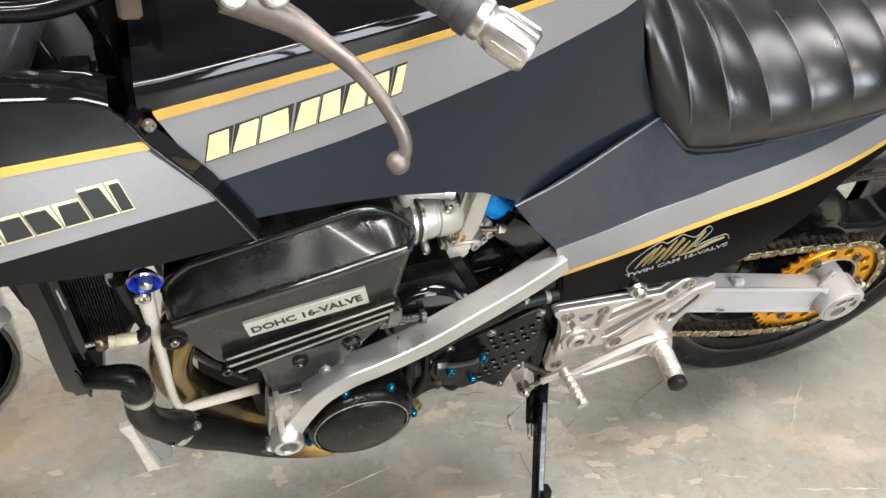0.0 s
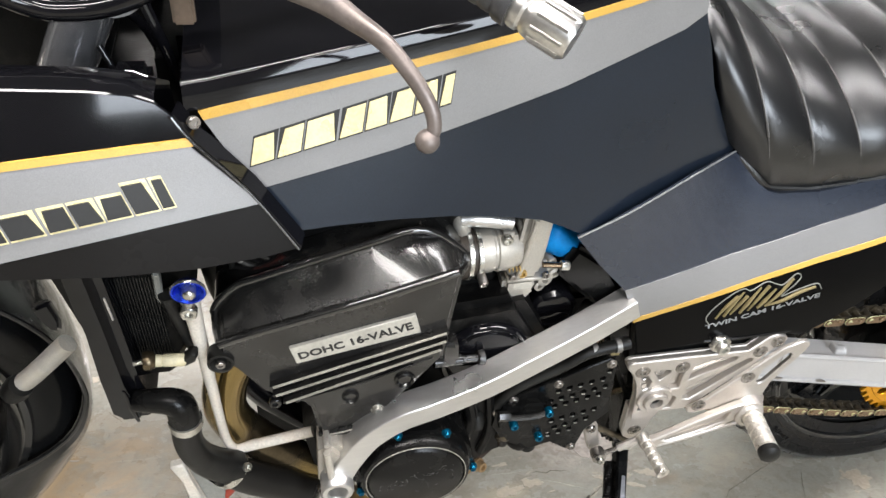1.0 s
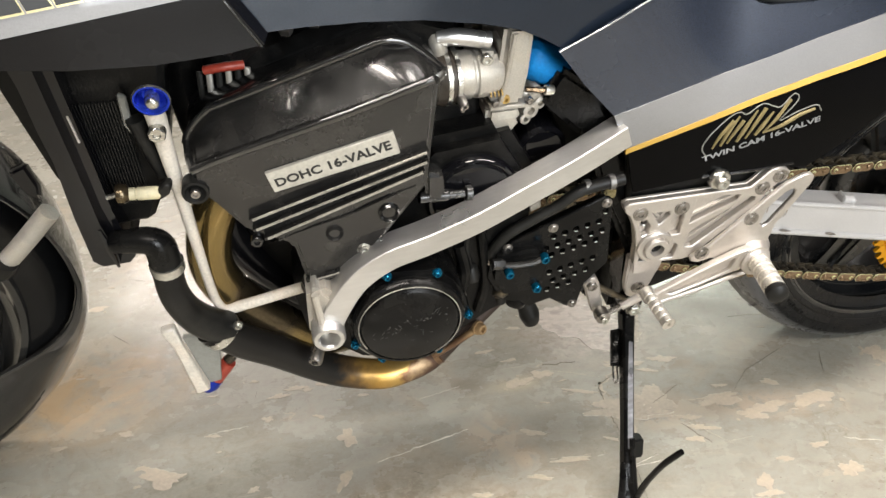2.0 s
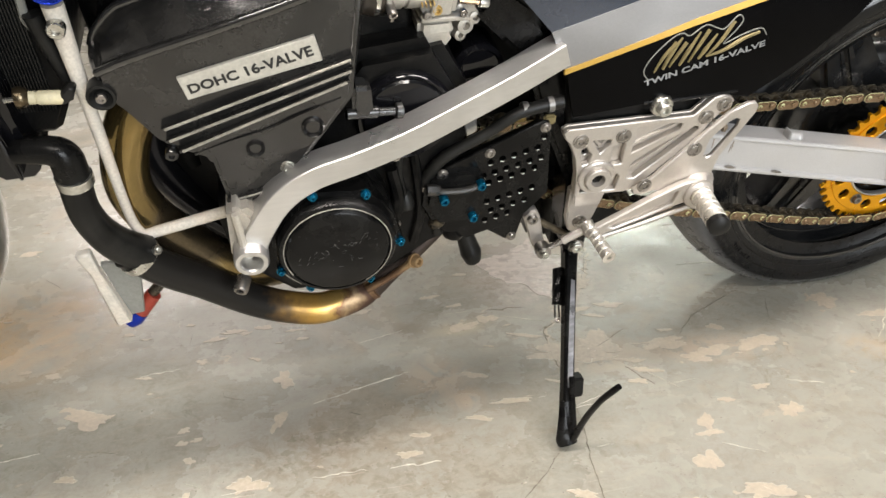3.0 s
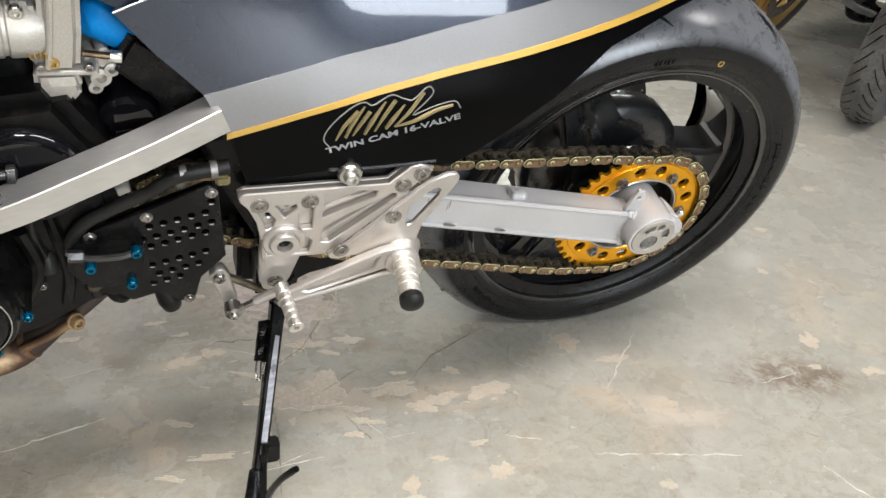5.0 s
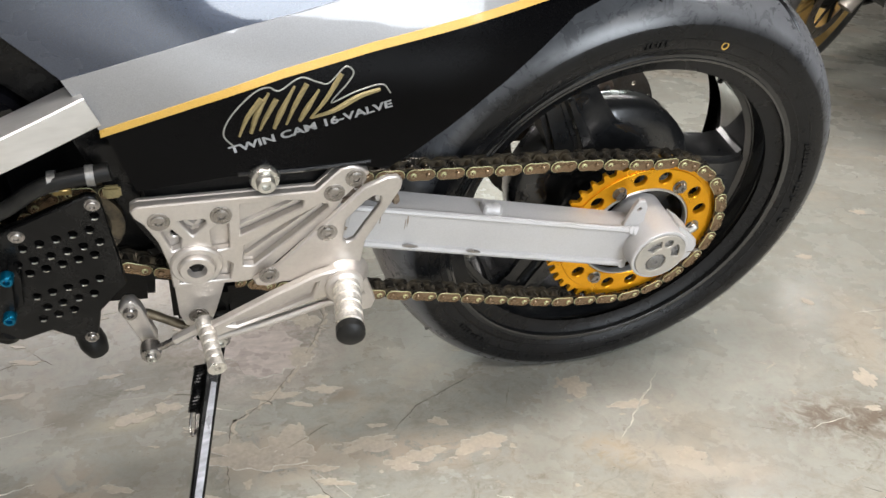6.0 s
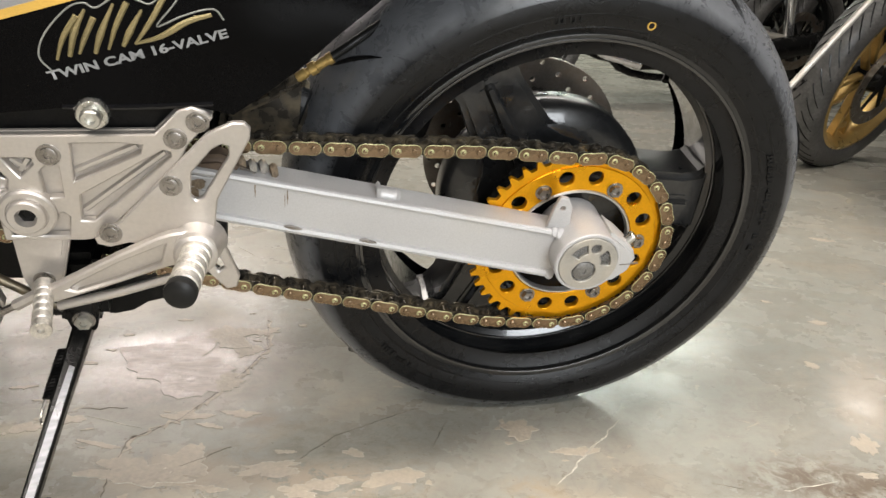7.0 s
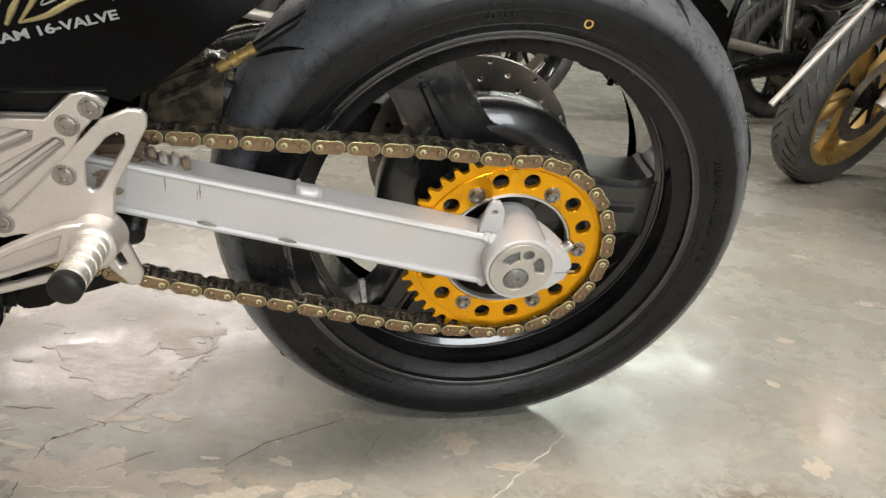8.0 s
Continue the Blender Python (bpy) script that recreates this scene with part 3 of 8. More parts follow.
FLOOR = slab("floor", (-7, -5.2, -0.2), (8, 7.2, 0), M_FLOOR, "worn grey-green painted concrete garage floor with peeled patches", "floor")
slab("ceiling", (-7, -5.2, 3.0), (8, 7.2, 3.2), M_CEIL, "plain grey painted garage ceiling", "ceiling")
slab("wall_north", (-7, 7.0, 0), (8, 7.2, 3.0), M_WALL, "plain grey painted garage wall", "wall")
slab("wall_west", (-7.2, -5.2, 0), (-7, 7.2, 3.0), M_WALL, "plain grey painted garage wall", "wall")
slab("wall_east", (8, -5.2, 0), (8.2, 7.2, 3.0), M_WALL, "plain grey painted garage wall", "wall")


def south_wall():
    bm = plate([(-7, 0), (8, 0), (8, 3.0), (-7, 3.0)], -5.2, -5.0, [[(-0.3, 0.4), (2.2, 0.4), (2.2, 2.6), (-0.3, 2.6)]])
    wall = tagged(new("wall_south", mesh_from("wall_south", bm, M_WALL)), "plain grey garage wall with a wide window", "wall", "", "structure")
    win = tagged(new("window_1"), "wide window with a grey frame", "window", "", "structure")
    win.location = (0.95, -5.1, 0.4)
    frame_bm = plate([(-1.25, 0), (1.25, 0), (1.25, 2.2), (-1.25, 2.2)], -0.03, 0.03, [[(-1.2 + 1.22 * k, 0.05), (-0.02 + 1.22 * k, 0.05), (-0.02 + 1.22 * k, 2.15), (-1.2 + 1.22 * k, 2.15)] for k in range(2)])
    part("window_frame", frame_bm, M_STEEL, win)
    return wall


south_wall()


def ceiling_fixture(tx, ty):
    ob = thing("ceiling_light", pose(tx, ty, 2.8), "unseen white panel light fitting assumed under the ceiling", "ceiling light", "panel lights under the ceiling")
    part("housing", block((-1.18, -0.16, 0.0), (1.18, 0.16, 0.05), 0.01), M_ARM, ob)
    part("bracket", block((-0.5, -0.02, 0.05), (-0.46, 0.02, 0.2)), M_STEEL, ob)
    part("bracket", block((0.46, -0.02, 0.05), (0.5, 0.02, 0.2)), M_STEEL, ob)


# the fitting at y -2.8 only houses the added fill
for tx, ty, watts in TUBES:
    ceiling_fixture(tx, ty)

# ---- the motorcycle: x to its tail, y to its right side, z up from the rear axle, leaning on its side stand ----
LEAN = 16.4
bike = thing("motorcycle", Matrix.Translation((-0.002, 0.0002, 0.2898)) @ Matrix.Rotation(radians(0.8), 4, "Z") @ Matrix.Rotation(radians(LEAN), 4, "X"),
             "black, silver and charcoal sport motorcycle leaning on its side stand", "motorcycle")
OUT = (0, -1, 0)

# rear wheel
TYRE = [(0.216, 0.074), (0.226, 0.083), (0.240, 0.089), (0.256, 0.0915), (0.264, 0.090)]
CROWN = [(0.264, 0.090), (0.2755, 0.0845), (0.2855, 0.072), (0.2940, 0.054), (0.3002, 0.031), (0.303, 0.0)]
REAR_AXLE = Vector((-0.0025, 0.0, 0.008))


def rear_wheel():
    tyre = part("tyre", lathe([(0.20, -0.07)] + [(r, -y) for r, y in TYRE], seg=96, bm=lathe([(r, y) for r, y in TYRE] + [(0.20, 0.07)], seg=96)), M_TYRE, bike,
                "black road tyre with a smooth tread paled by dust and painted sheen")
    tyre.location = REAR_AXLE + Vector((-0.0035, 0, 0))
    part("tread", lathe([(r, -y) for r, y in CROWN] + [(r, y) for r, y in reversed(CROWN[:-1])], seg=96), M_TYRE, tyre, "grey slick tread, dust and reflected sheen in its colour")
    # slanted rain grooves
    for k in range(9):
        for s in (-1, 1):
            a0 = 2 * math.pi * (k + (0.5 if s > 0 else 0.0)) / 9 + 0.3
            pts = []
            for j in range(6):
                t = j / 5
                y = s * (0.075 - 0.045 * t)
                r = along([(0.0, 0.3033), (0.031, 0.3005), (0.054, 0.2943), (0.072, 0.2858), (0.0845, 0.2758)], abs(y))
                a = a0 + 0.17 * t
                pts.append((r * math.cos(a), y, r * math.sin(a)))
            part("tread_groove", tube(pts, [0.0006, 0.0024, 0.0028, 0.0024, 0.0006], 6, 3), M_RUBBER, tyre, "dark slanted rain groove")
    ring = bmesh.new()
    for r, w in ((0.2475, 0.0004), (0.2335, 0.0007)):
        lathe([(r - 0.0012, -along(TYRE, r) - 0.0), (r, -along(TYRE, r) - w), (r + 0.0012, -along(TYRE, r + 0.0012))], seg=96, bm=ring)
    part("sidewall_rib", ring, M_RUBBER, tyre)
    dot = lathe([(0.0045, -0.0003), (0.0045, 0.0006), (0.0030, 0.0006), (0.0030, -0.0003)], (0.047, -0.0895, 0.238), OUT, 20)
    part("balance_mark", dot, M_GOLD, tyre, "yellow ring painted on the sidewall")
    # moulded sidewall marks
    rng = random.Random(4)
    for a_mid, count in ((0.16, 26), (3.95, 10), (1.72, 6), (5.0, 9)):
        marks = bmesh.new()
        for k in range(count):
            a = a_mid + (k - count / 2) * 0.021 + rng.uniform(-0.004, 0.004)
            h = rng.choice((0.0085, 0.0060, 0.0075, 0.0035))
            if rng.random() < 0.25:
                continue
            m = Matrix.Rotation(-a, 4, "Y") @ Matrix.Translation((0.2445, -0.0905, 0))
            block((-h / 2, -0.0007, -0.0012), (h / 2, 0.001, 0.0009), bm=marks, m=m)
            if rng.random() < 0.6:
                block((-h / 2, -0.0008, -0.0017), (-h / 2 + 0.0015, 0.001, 0.003), bm=marks, m=m)
        tagged(part("sidewall_mark", marks, M_RUBBER, tyre, "faint raised moulding marks"), kind="stuff")

    rim_profile = [(0.222, -0.071), (0.2275, -0.0735), (0.229, -0.077), (0.2285, -0.0815), (0.2255, -0.083), (0.2205, -0.082), (0.2185, -0.078), (0.2165, -0.066),
                   (0.209, -0.060), (0.2065, -0.052), (0.203, -0.036), (0.1955, -0.030), (0.194, 0.0), (0.1955, 0.030), (0.203, 0.036), (0.2065, 0.052), (0.209, 0.060),
                   (0.2165, 0.066), (0.2185, 0.078), (0.2205, 0.082), (0.2255, 0.083), (0.2285, 0.0815), (0.229, 0.077), (0.2275, 0.0735), (0.222, 0.071), (0.212, 0.04), (0.212, -0.04)]
    rim = part("rim", lathe(rim_profile, seg=96, closed=True), M_RIM, bike, "satin black three-spoke alloy wheel")
    rim.location = REAR_AXLE + Vector((-0.0035, 0, 0))
    for a in (1, 121, 241):
        left = [(0.03, -0.078), (0.062, -0.070), (0.080, -0.055), (0.098, -0.045), (0.13, -0.040), (0.165, -0.036), (0.185, -0.039), (0.199, -0.054)]
        right = [(x, -z) for x, z in reversed(left)]
        bm = plate(left + right, -0.034, 0.034, bevel=0.015, segments=4)
        plate([(0.05, -0.026), (0.10, -0.014), (0.18, -0.010), (0.18, 0.010), (0.10, 0.014), (0.05, 0.026)], -0.044, -0.02, bevel=0.008, segments=3, bm=bm)
        bm.transform(Matrix.Rotation(-radians(a), 4, "Y"))
        part("spoke", bm, M_SPOKE, rim)
    for r, y in ((0.2200, -0.0822), (0.2090, -0.0612), (0.2035, -0.0372)):
        part("rim_edge", lathe([(r - 0.0024, y + 0.0016), (r - 0.0018, y - 0.0006), (r - 0.0004, y - 0.0014), (r + 0.0010, y - 0.0012), (r + 0.0024, y + 0.0008)], seg=96), M_BEAD, rim)
    part("hub", lathe([(0, -0.075), (0.045, -0.075), (0.05, -0.06), (0.062, -0.05), (0.066, -0.03), (0.06, 0.0), (0.066, 0.05), (0.05, 0.085), (0, 0.085)], seg=40), M_RIM, rim)
    part("hub_flange", lathe([(0.04, -0.036), (0.070, -0.034), (0.098, -0.028), (0.116, -0.022), (0.122, -0.014), (0.122, 0.014), (0.116, 0.022), (0.070, 0.034), (0.04, 0.036)], seg=56), M_SPOKE, rim)
    part("valve", tube([(0.115, -0.02, 0.168), (0.106, -0.035, 0.158)], 0.0035, 8), M_HOSE, rim, "short black tyre valve")

    # brake disc on the far side
    holes = [circle(r * math.cos(a), r * math.sin(a), 0.0036, 8) for k in range(36) for r, a in ((0.098 + 0.0115 * (k % 3), 2 * math.pi * k / 36 + 0.05 * (k % 3)),)]
    disc = part("brake_disc", plate(circle(0, 0, 0.127, 72), 0.100, 0.105, [circle(0, 0, 0.083, 40)] + holes), M_DISC, bike, "drilled steel rear brake disc")
    disc.location = REAR_AXLE
    part("disc_hub", plate(circle(0, 0, 0.062, 40), 0.098, 0.107, [circle(0, 0, 0.03, 24)], bevel=0.002), M_BROWN, disc, "brown disc carrier")
    for k in range(6):
        m = Matrix.Rotation(-k * math.pi / 3, 4, "Y")
        arm = plate([(0.058, -0.012), (0.088, -0.009), (0.092, 0.0), (0.088, 0.009), (0.058, 0.012)], 0.098, 0.107, bevel=0.002)
        arm.transform(m)
        part("carrier_arm", arm, M_BROWN, disc)
        nut = bolt((0.080, 0.098, 0.0), OUT, 0.005, 0.004)
        nut.transform(m)
        part("disc_bolt", nut, M_DARKBOLT, disc)
    part("brake_caliper", block((-0.06, 0.085, -0.15), (0.05, 0.14, -0.09), 0.012), M_CASE, bike, "black rear brake caliper")


rear_wheel()

# chain and sprocket
SY = -0.1105
N_TEETH = 43
SR = 0.0158750 / (2 * math.sin(math.pi / N_TEETH))
SC = (-0.0025, 0.010)


def sprocket():
    out = []
    for k in range(N_TEETH):
        a = 2 * math.pi * k / N_TEETH
        for da, dr in ((-0.5, -0.0048), (-0.28, -0.0042), (-0.1, 0.0036), (0.1, 0.0036), (0.28, -0.0042)):
            b = a + da * 2 * math.pi / N_TEETH
            out.append((SC[0] + (SR + dr) * math.cos(b), SC[1] + (SR + dr) * math.sin(b)))
    holes = [circle(*SC, 0.0655, 48)]
    wide = []
    for k in range(6):
        a = radians(62 + 60 * k)
        for d in (-19, 19):
            b = a + radians(30 + d * 0.58)
            wide.append(circle(SC[0] + 0.0835 * math.cos(b), SC[1] + 0.0835 * math.sin(b), 0.0083, 16))
    ring = part("sprocket", plate(out, SY + 0.0025, SY - 0.0025, holes + wide), M_SPROCKET, bike, "gold anodised drilled rear sprocket")
    part("sprocket_face", plate(circle(*SC, 0.0965, 72), SY - 0.0025, SY - 0.0042, [circle(*SC, 0.0685, 48)] + wide, bevel=0.0006), M_SPROCKET, ring)
    part("inner_edge", lathe([(0.0685, -0.0027), (0.0672, -0.0044), (0.0655, -0.0046), (0.0645, -0.003), (0.0645, 0.003)], (SC[0], SY, SC[1]), (0, 1, 0), 48), M_ALU, ring, "bare alloy inner edge")
    for k in range(6):
        a = radians(62 + 60 * k)
        c = (SC[0] + 0.0775 * math.cos(a), SY - 0.004, SC[1] + 0.0775 * math.sin(a))
        bm = lathe([(0.0088, 0.0), (0.0088, 0.0012), (0.0065, 0.0014)], c, OUT, 16)
        hexnut(c, OUT, 0.0072, 0.0065, bm)
        part("sprocket_nut", bm, M_DARKBOLT, ring, "dark steel nut")
    part("sprocket_carrier", lathe([(0, -0.098), (0.03, -0.098), (0.04, -0.09), (0.07, -0.088), (0.082, -0.095), (0.088, -0.1065), (0.09, -0.09), (0.085, -0.06), (0, -0.06)], (SC[0], 0, SC[1]), (0, 1, 0), 40), M_RIM, bike, "black cush drive carrier")


sprocket()


def chain():
    c_front, r_front = (-0.612, 0.092), 0.0432
    pts = [(-0.612, 0.1355), (-0.45, 0.1325), (-0.31, 0.1290), (-0.21, 0.1262), (-0.10, 0.1245)]
    a = radians(97)
    while a > radians(-100):
        pts.append((SC[0] + SR * math.cos(a), SC[1] + SR * math.sin(a)))
        a -= radians(7)
    pts += [(-0.09, -0.0905), (-0.165, -0.0745), (-0.25, -0.0545), (-0.335, -0.0355), (-0.445, -0.0045), (-0.545, 0.029), (-0.600, 0.0495)]
    for k in range(1, 9):
        b = radians(-105 - 19 * k)
        pts.append((c_front[0] + r_front * math.cos(b), c_front[1] + r_front * math.sin(b)))
    path = smooth_path([(x, 0, z) for x, z in pts] + [(pts[0][0], 0, pts[0][1])], 10)
    cum = [0.0]
    for p, q in zip(path, path[1:]):
        cum.append(cum[-1] + (q - p).length)
    count = int(cum[-1] / 0.015875) // 2 * 2
    pitch = cum[-1] / count
    pins = []
    j = 0
    for k in range(count):
        s = k * pitch
        while cum[j + 1] < s:
            j += 1
        t = (s - cum[j]) / (cum[j + 1] - cum[j])
        pins.append(path[j].lerp(path[j + 1], t))

    def link_outline(length, r, waist):
        out = []
        for cx, a0 in ((length / 2, -90), (-length / 2, 90)):
            out += [(cx + r * math.cos(radians(a0 + 180 * k / 8)), r * math.sin(radians(a0 + 180 * k / 8))) for k in range(9)]
            out.append((0.0, (1 if a0 < 0 else -1) * waist))
        return out

    outer = plate(link_outline(pitch, 0.0073, 0.0068), -0.0011, 0.0011, bevel=0.0005)
    flat = len(outer.faces)
    for px in (-pitch / 2, pitch / 2):
        lathe([(0.0032, 0.0008), (0.0030, 0.0020), (0.0022, 0.0026), (0.0, 0.0026)], (px, 0, 0), OUT, 10, outer)
    outer.faces.ensure_lookup_table()
    for f in outer.faces[flat:]:
        f.material_index = 1
    plate_mesh = mesh_from("outer_plate", outer, [M_CHAIN, M_PIN])
    body = bmesh.new()
    inner_src = link_outline(pitch, 0.0068, 0.0056)
    Y0 = SY
    links = []
    for k in range(count):
        p, q = pins[k], pins[(k + 1) % count]
        d = (q - p).normalized()
        mid = (p + q) / 2
        m = Matrix(((d.x, 0, -d.z, mid.x), (0, 1, 0, 0), (d.z, 0, d.x, mid.z), (0, 0, 0, 1)))
        if k % 2:
            for y in (-0.0062, 0.0062):
                own = plate(inner_src, y - 0.001 + Y0, y + 0.001 + Y0)
                own.transform(m)
                merged(body, own)
        else:
            links.append((m, p, q))
            own = plate(link_outline(pitch, 0.0074, 0.0062), 0.0085 + Y0, 0.0105 + Y0)
            own.transform(m)
            merged(body, own)
        lathe([(0, -0.0054), (0.0051, -0.0054), (0.0051, 0.0054), (0, 0.0054)], (p.x, Y0, p.z), (0, 1, 0), 10, body)
        lathe([(0, -0.0100), (0.0026, -0.0100), (0.0026, 0.011), (0, 0.011)], (p.x, Y0, p.z), (0, 1, 0), 8, body)
    ob = part("chain", body, M_CHAINDARK, bike, "gold-plated drive chain with oily rollers")
    for m, p, q in links:
        one = new("outer_plate", plate_mesh)
        one.parent = ob
        one.matrix_basis = Matrix.Translation((0, Y0 - 0.0095, 0)) @ m


chain()

part("front_sprocket", lathe([(0, -0.118), (0.025, -0.118), (0.03, -0.113), (0.042, -0.113), (0.042, -0.107), (0, -0.107)], (-0.612, 0, 0.092), (0, 1, 0), 34), M_CHAINDARK, bike)


# swingarm
HOUSING = (-0.003, 0.0255)


def swingarm():
    beam = [(-0.52, 0.138), (-0.40, 0.1255), (-0.37, 0.1190), (-0.02, 0.0445), (-0.022, -0.0080), (-0.394, 0.0770), (-0.52, 0.094)]
    arm = part("swingarm", plate(beam, -0.112, -0.147, bevel=0.003, segments=2), M_ARM, bike, "silver box-section aluminium swingarm")
    part("swingarm_far_side", plate(beam, 0.104, 0.147, bevel=0.003), M_CASE, bike)
    for (x0, z0), (x1, z1), w in (((-0.398, 0.1235), (-0.034, 0.0465), 0.0038), ((-0.396, 0.0790), (-0.032, -0.0046), 0.0046)):
        part("edge_rail", tube([(x0, -0.1465, z0), ((x0 + x1) / 2, -0.1465, (z0 + z1) / 2), (x1, -0.1465, z1)], w, 8, 2), M_ARM, arm)
    part("cross_brace", block((-0.43, -0.10, 0.07), (-0.36, 0.12, 0.122), 0.012), M_CASE, arm)
    lump = lathe([(0.0, -0.013), (0.0060, -0.012), (0.0085, -0.006), (0.0070, 0.0), (0.0090, 0.006), (0.0065, 0.011), (0.0, 0.0125)], (-0.2075, -0.133, 0.0845), (1, 0.05, -0.2), 14)
    block((-0.2195, -0.127, 0.080), (-0.2155, -0.142, 0.0975), 0.0012, bm=lump)
    part("stand_lug", lump, M_ARM, arm, "small lumpy welded lug")
    tab = plate([(-0.0445, 0.046), (-0.0390, 0.076), (-0.0345, 0.0865), (-0.0260, 0.0850), (-0.0205, 0.075), (-0.0185, 0.046)], -0.137, -0.143, [circle(-0.0308, 0.0735, 0.0028, 10)], 0.001)
    part("tab", tab, M_ARM, arm, "drilled silver tab")
    cx, cz = HOUSING
    hub = lathe([(0.028, -0.012), (0.0345, -0.012), (0.0345, 0.050), (0.0352, 0.0525), (0.0352, 0.058), (0.0342, 0.0592), (0.0318, 0.0592), (0.0314, 0.0578), (0, 0.0578)], (cx, -0.112, cz), OUT, 56)
    part("axle_housing", hub, M_ARM, arm, "round silver eccentric axle housing")
    pinch = plate([(0.018, 0.056), (0.036, 0.043), (0.051, 0.030), (0.055, 0.020), (0.050, 0.004), (0.036, -0.008), (0.018, -0.012), (0.010, 0.010)], -0.160, -0.120, bevel=0.004, segments=2)
    part("pinch_clamp", pinch, M_ARM, arm)
    part("clamp_slit", plate([(0.030, 0.0135), (0.058, 0.0155), (0.058, 0.0165), (0.030, 0.0145)], -0.1575, -0.1606), M_DARKBOLT, arm, "thin dark clamp slit")
    part("clamp_bolt", bolt((0.048, -0.140, 0.030), (0.62, -0.1, 0.78), 0.0058, 0.012), M_STEEL, arm)
    for x, z, y, r in ((-0.030, 0.0462, -0.1480, 0.0068), (-0.036, 0.0480, -0.1475, 0.0056), (-0.033, -0.0040, -0.1480, 0.0062), (-0.0285, 0.008, -0.1480, 0.0050), (-0.0290, 0.028, -0.1480, 0.0046)):
        part("weld_bead", lathe([(0.0, -0.6 * r), (0.8 * r, -0.4 * r), (r, 0.0), (0.8 * r, 0.4 * r), (0.0, 0.6 * r)], (x, y, z), (0.3, -0.8, 0.5), 12), M_ARM, arm)

    def bean(a0, a1, r0, r1):
        n = 8
        up = [(cx + r1 * math.cos(a0 + (a1 - a0) * k / n), cz + r1 * math.sin(a0 + (a1 - a0) * k / n)) for k in range(n + 1)]
        dn = [(cx + r0 * math.cos(a1 + (a0 - a1) * k / n), cz + r0 * math.sin(a1 + (a0 - a1) * k / n)) for k in range(n + 1)]
        return up + dn

    hole = (cx - 0.0035, cz - 0.0098)
    holes = [bean(radians(102), radians(152), 0.0130, 0.0235), bean(radians(-6), radians(44), 0.0135, 0.0235), circle(cx + 0.0048, cz + 0.0185, 0.0056, 14), circle(*hole, 0.0128, 28)]
    cap = part("axle_cap", plate(circle(cx, cz, 0.0312, 48), -0.1695, -0.1728, holes, 0.0006), M_CAST, arm, "silver eccentric chain adjuster with round openings")
    part("adjuster_back", plate(circle(cx, cz, 0.031, 40), -0.160, -0.1698), M_GREYMETAL, cap)
    part("rear_axle", lathe([(0.0, 0.0), (0.0118, 0.0), (0.0118, 0.0014), (0.0105, 0.0022), (0.004, 0.0022), (0.003, 0.001), (0, 0.001)], (hole[0], -0.1697, hole[1]), OUT, 6), M_GREYMETAL, arm, "flat round steel axle end")
    for x, z in ((-0.2988, 0.0600), (-0.2271, 0.0430)):
        chip = plate([(x - 0.008, z + 0.0022), (x - 0.002, z + 0.0028), (x + 0.003, z + 0.001), (x + 0.009, z - 0.0016), (x + 0.001, z - 0.0010), (x - 0.004, z + 0.0004)], -0.1490, -0.1520)
        part("paint_chip", chip, M_DARKBOLT, arm, "dark scuffed paint chip")
    scrape = plate([(-0.352, 0.1215), (-0.344, 0.1195), (-0.336, 0.1165), (-0.331, 0.1130), (-0.335, 0.1140), (-0.345, 0.1185)], -0.136, -0.1395)
    part("paint_chip", scrape, M_DARKBOLT, arm, "dark scuffed paint chip")
    part("grease_cake", plate([(-0.392, 0.1310), (-0.362, 0.1330), (-0.343, 0.1255), (-0.350, 0.1110), (-0.372, 0.1120), (-0.390, 0.1170)], -0.120, -0.1455, bevel=0.006, segments=3), M_BROWN, arm, "caked brown grease")
    tab_plate = part("mount_tab", plate([(-0.412, 0.090), (-0.366, 0.084), (-0.362, 0.113), (-0.412, 0.122)], -0.146, -0.1500, [circle(-0.376, 0.103, 0.0030, 12)], 0.0008), M_ARM, arm, "flat silver mounting tab")
    rng = random.Random(21)

    def smear(x, z, l, h, y):
        pts = [(x + l * math.cos(q) * rng.uniform(0.6, 1.15), z + h * math.sin(q) * rng.uniform(0.6, 1.15)) for q in (2 * math.pi * k / 18 for k in range(18))]
        part("brown_smear", plate(pts, y, y - 0.0003), M_STAIN, arm, "brown greasy smear")

    for x, z, l, h, y in ((-0.381, 0.109, 0.008, 0.006, -0.1501), (-0.372, 0.0925, 0.007, 0.004, -0.1501), (-0.384, 0.098, 0.004, 0.009, -0.1502), (-0.332, 0.101, 0.0006, 0.009, -0.1471), (-0.303, 0.094, 0.0007, 0.010, -0.1471), (-0.3055, 0.088, 0.0004, 0.008, -0.1471)):
        smear(x, z, l, h, y)
    for k in range(7):
        part("weld_bead", lathe([(0.0, -0.004), (0.006, -0.003), (0.0075, 0.0), (0.006, 0.003), (0.0, 0.004)], (-0.372 + 0.0095 * k, -0.132 + 0.003 * (k % 2), 0.1245 - 0.0021 * k), (0.9, 0.2, 0.1), 10), M_STAIN if k % 3 == 0 else M_BEADWELD, arm, "rough weld bead")


swingarm()

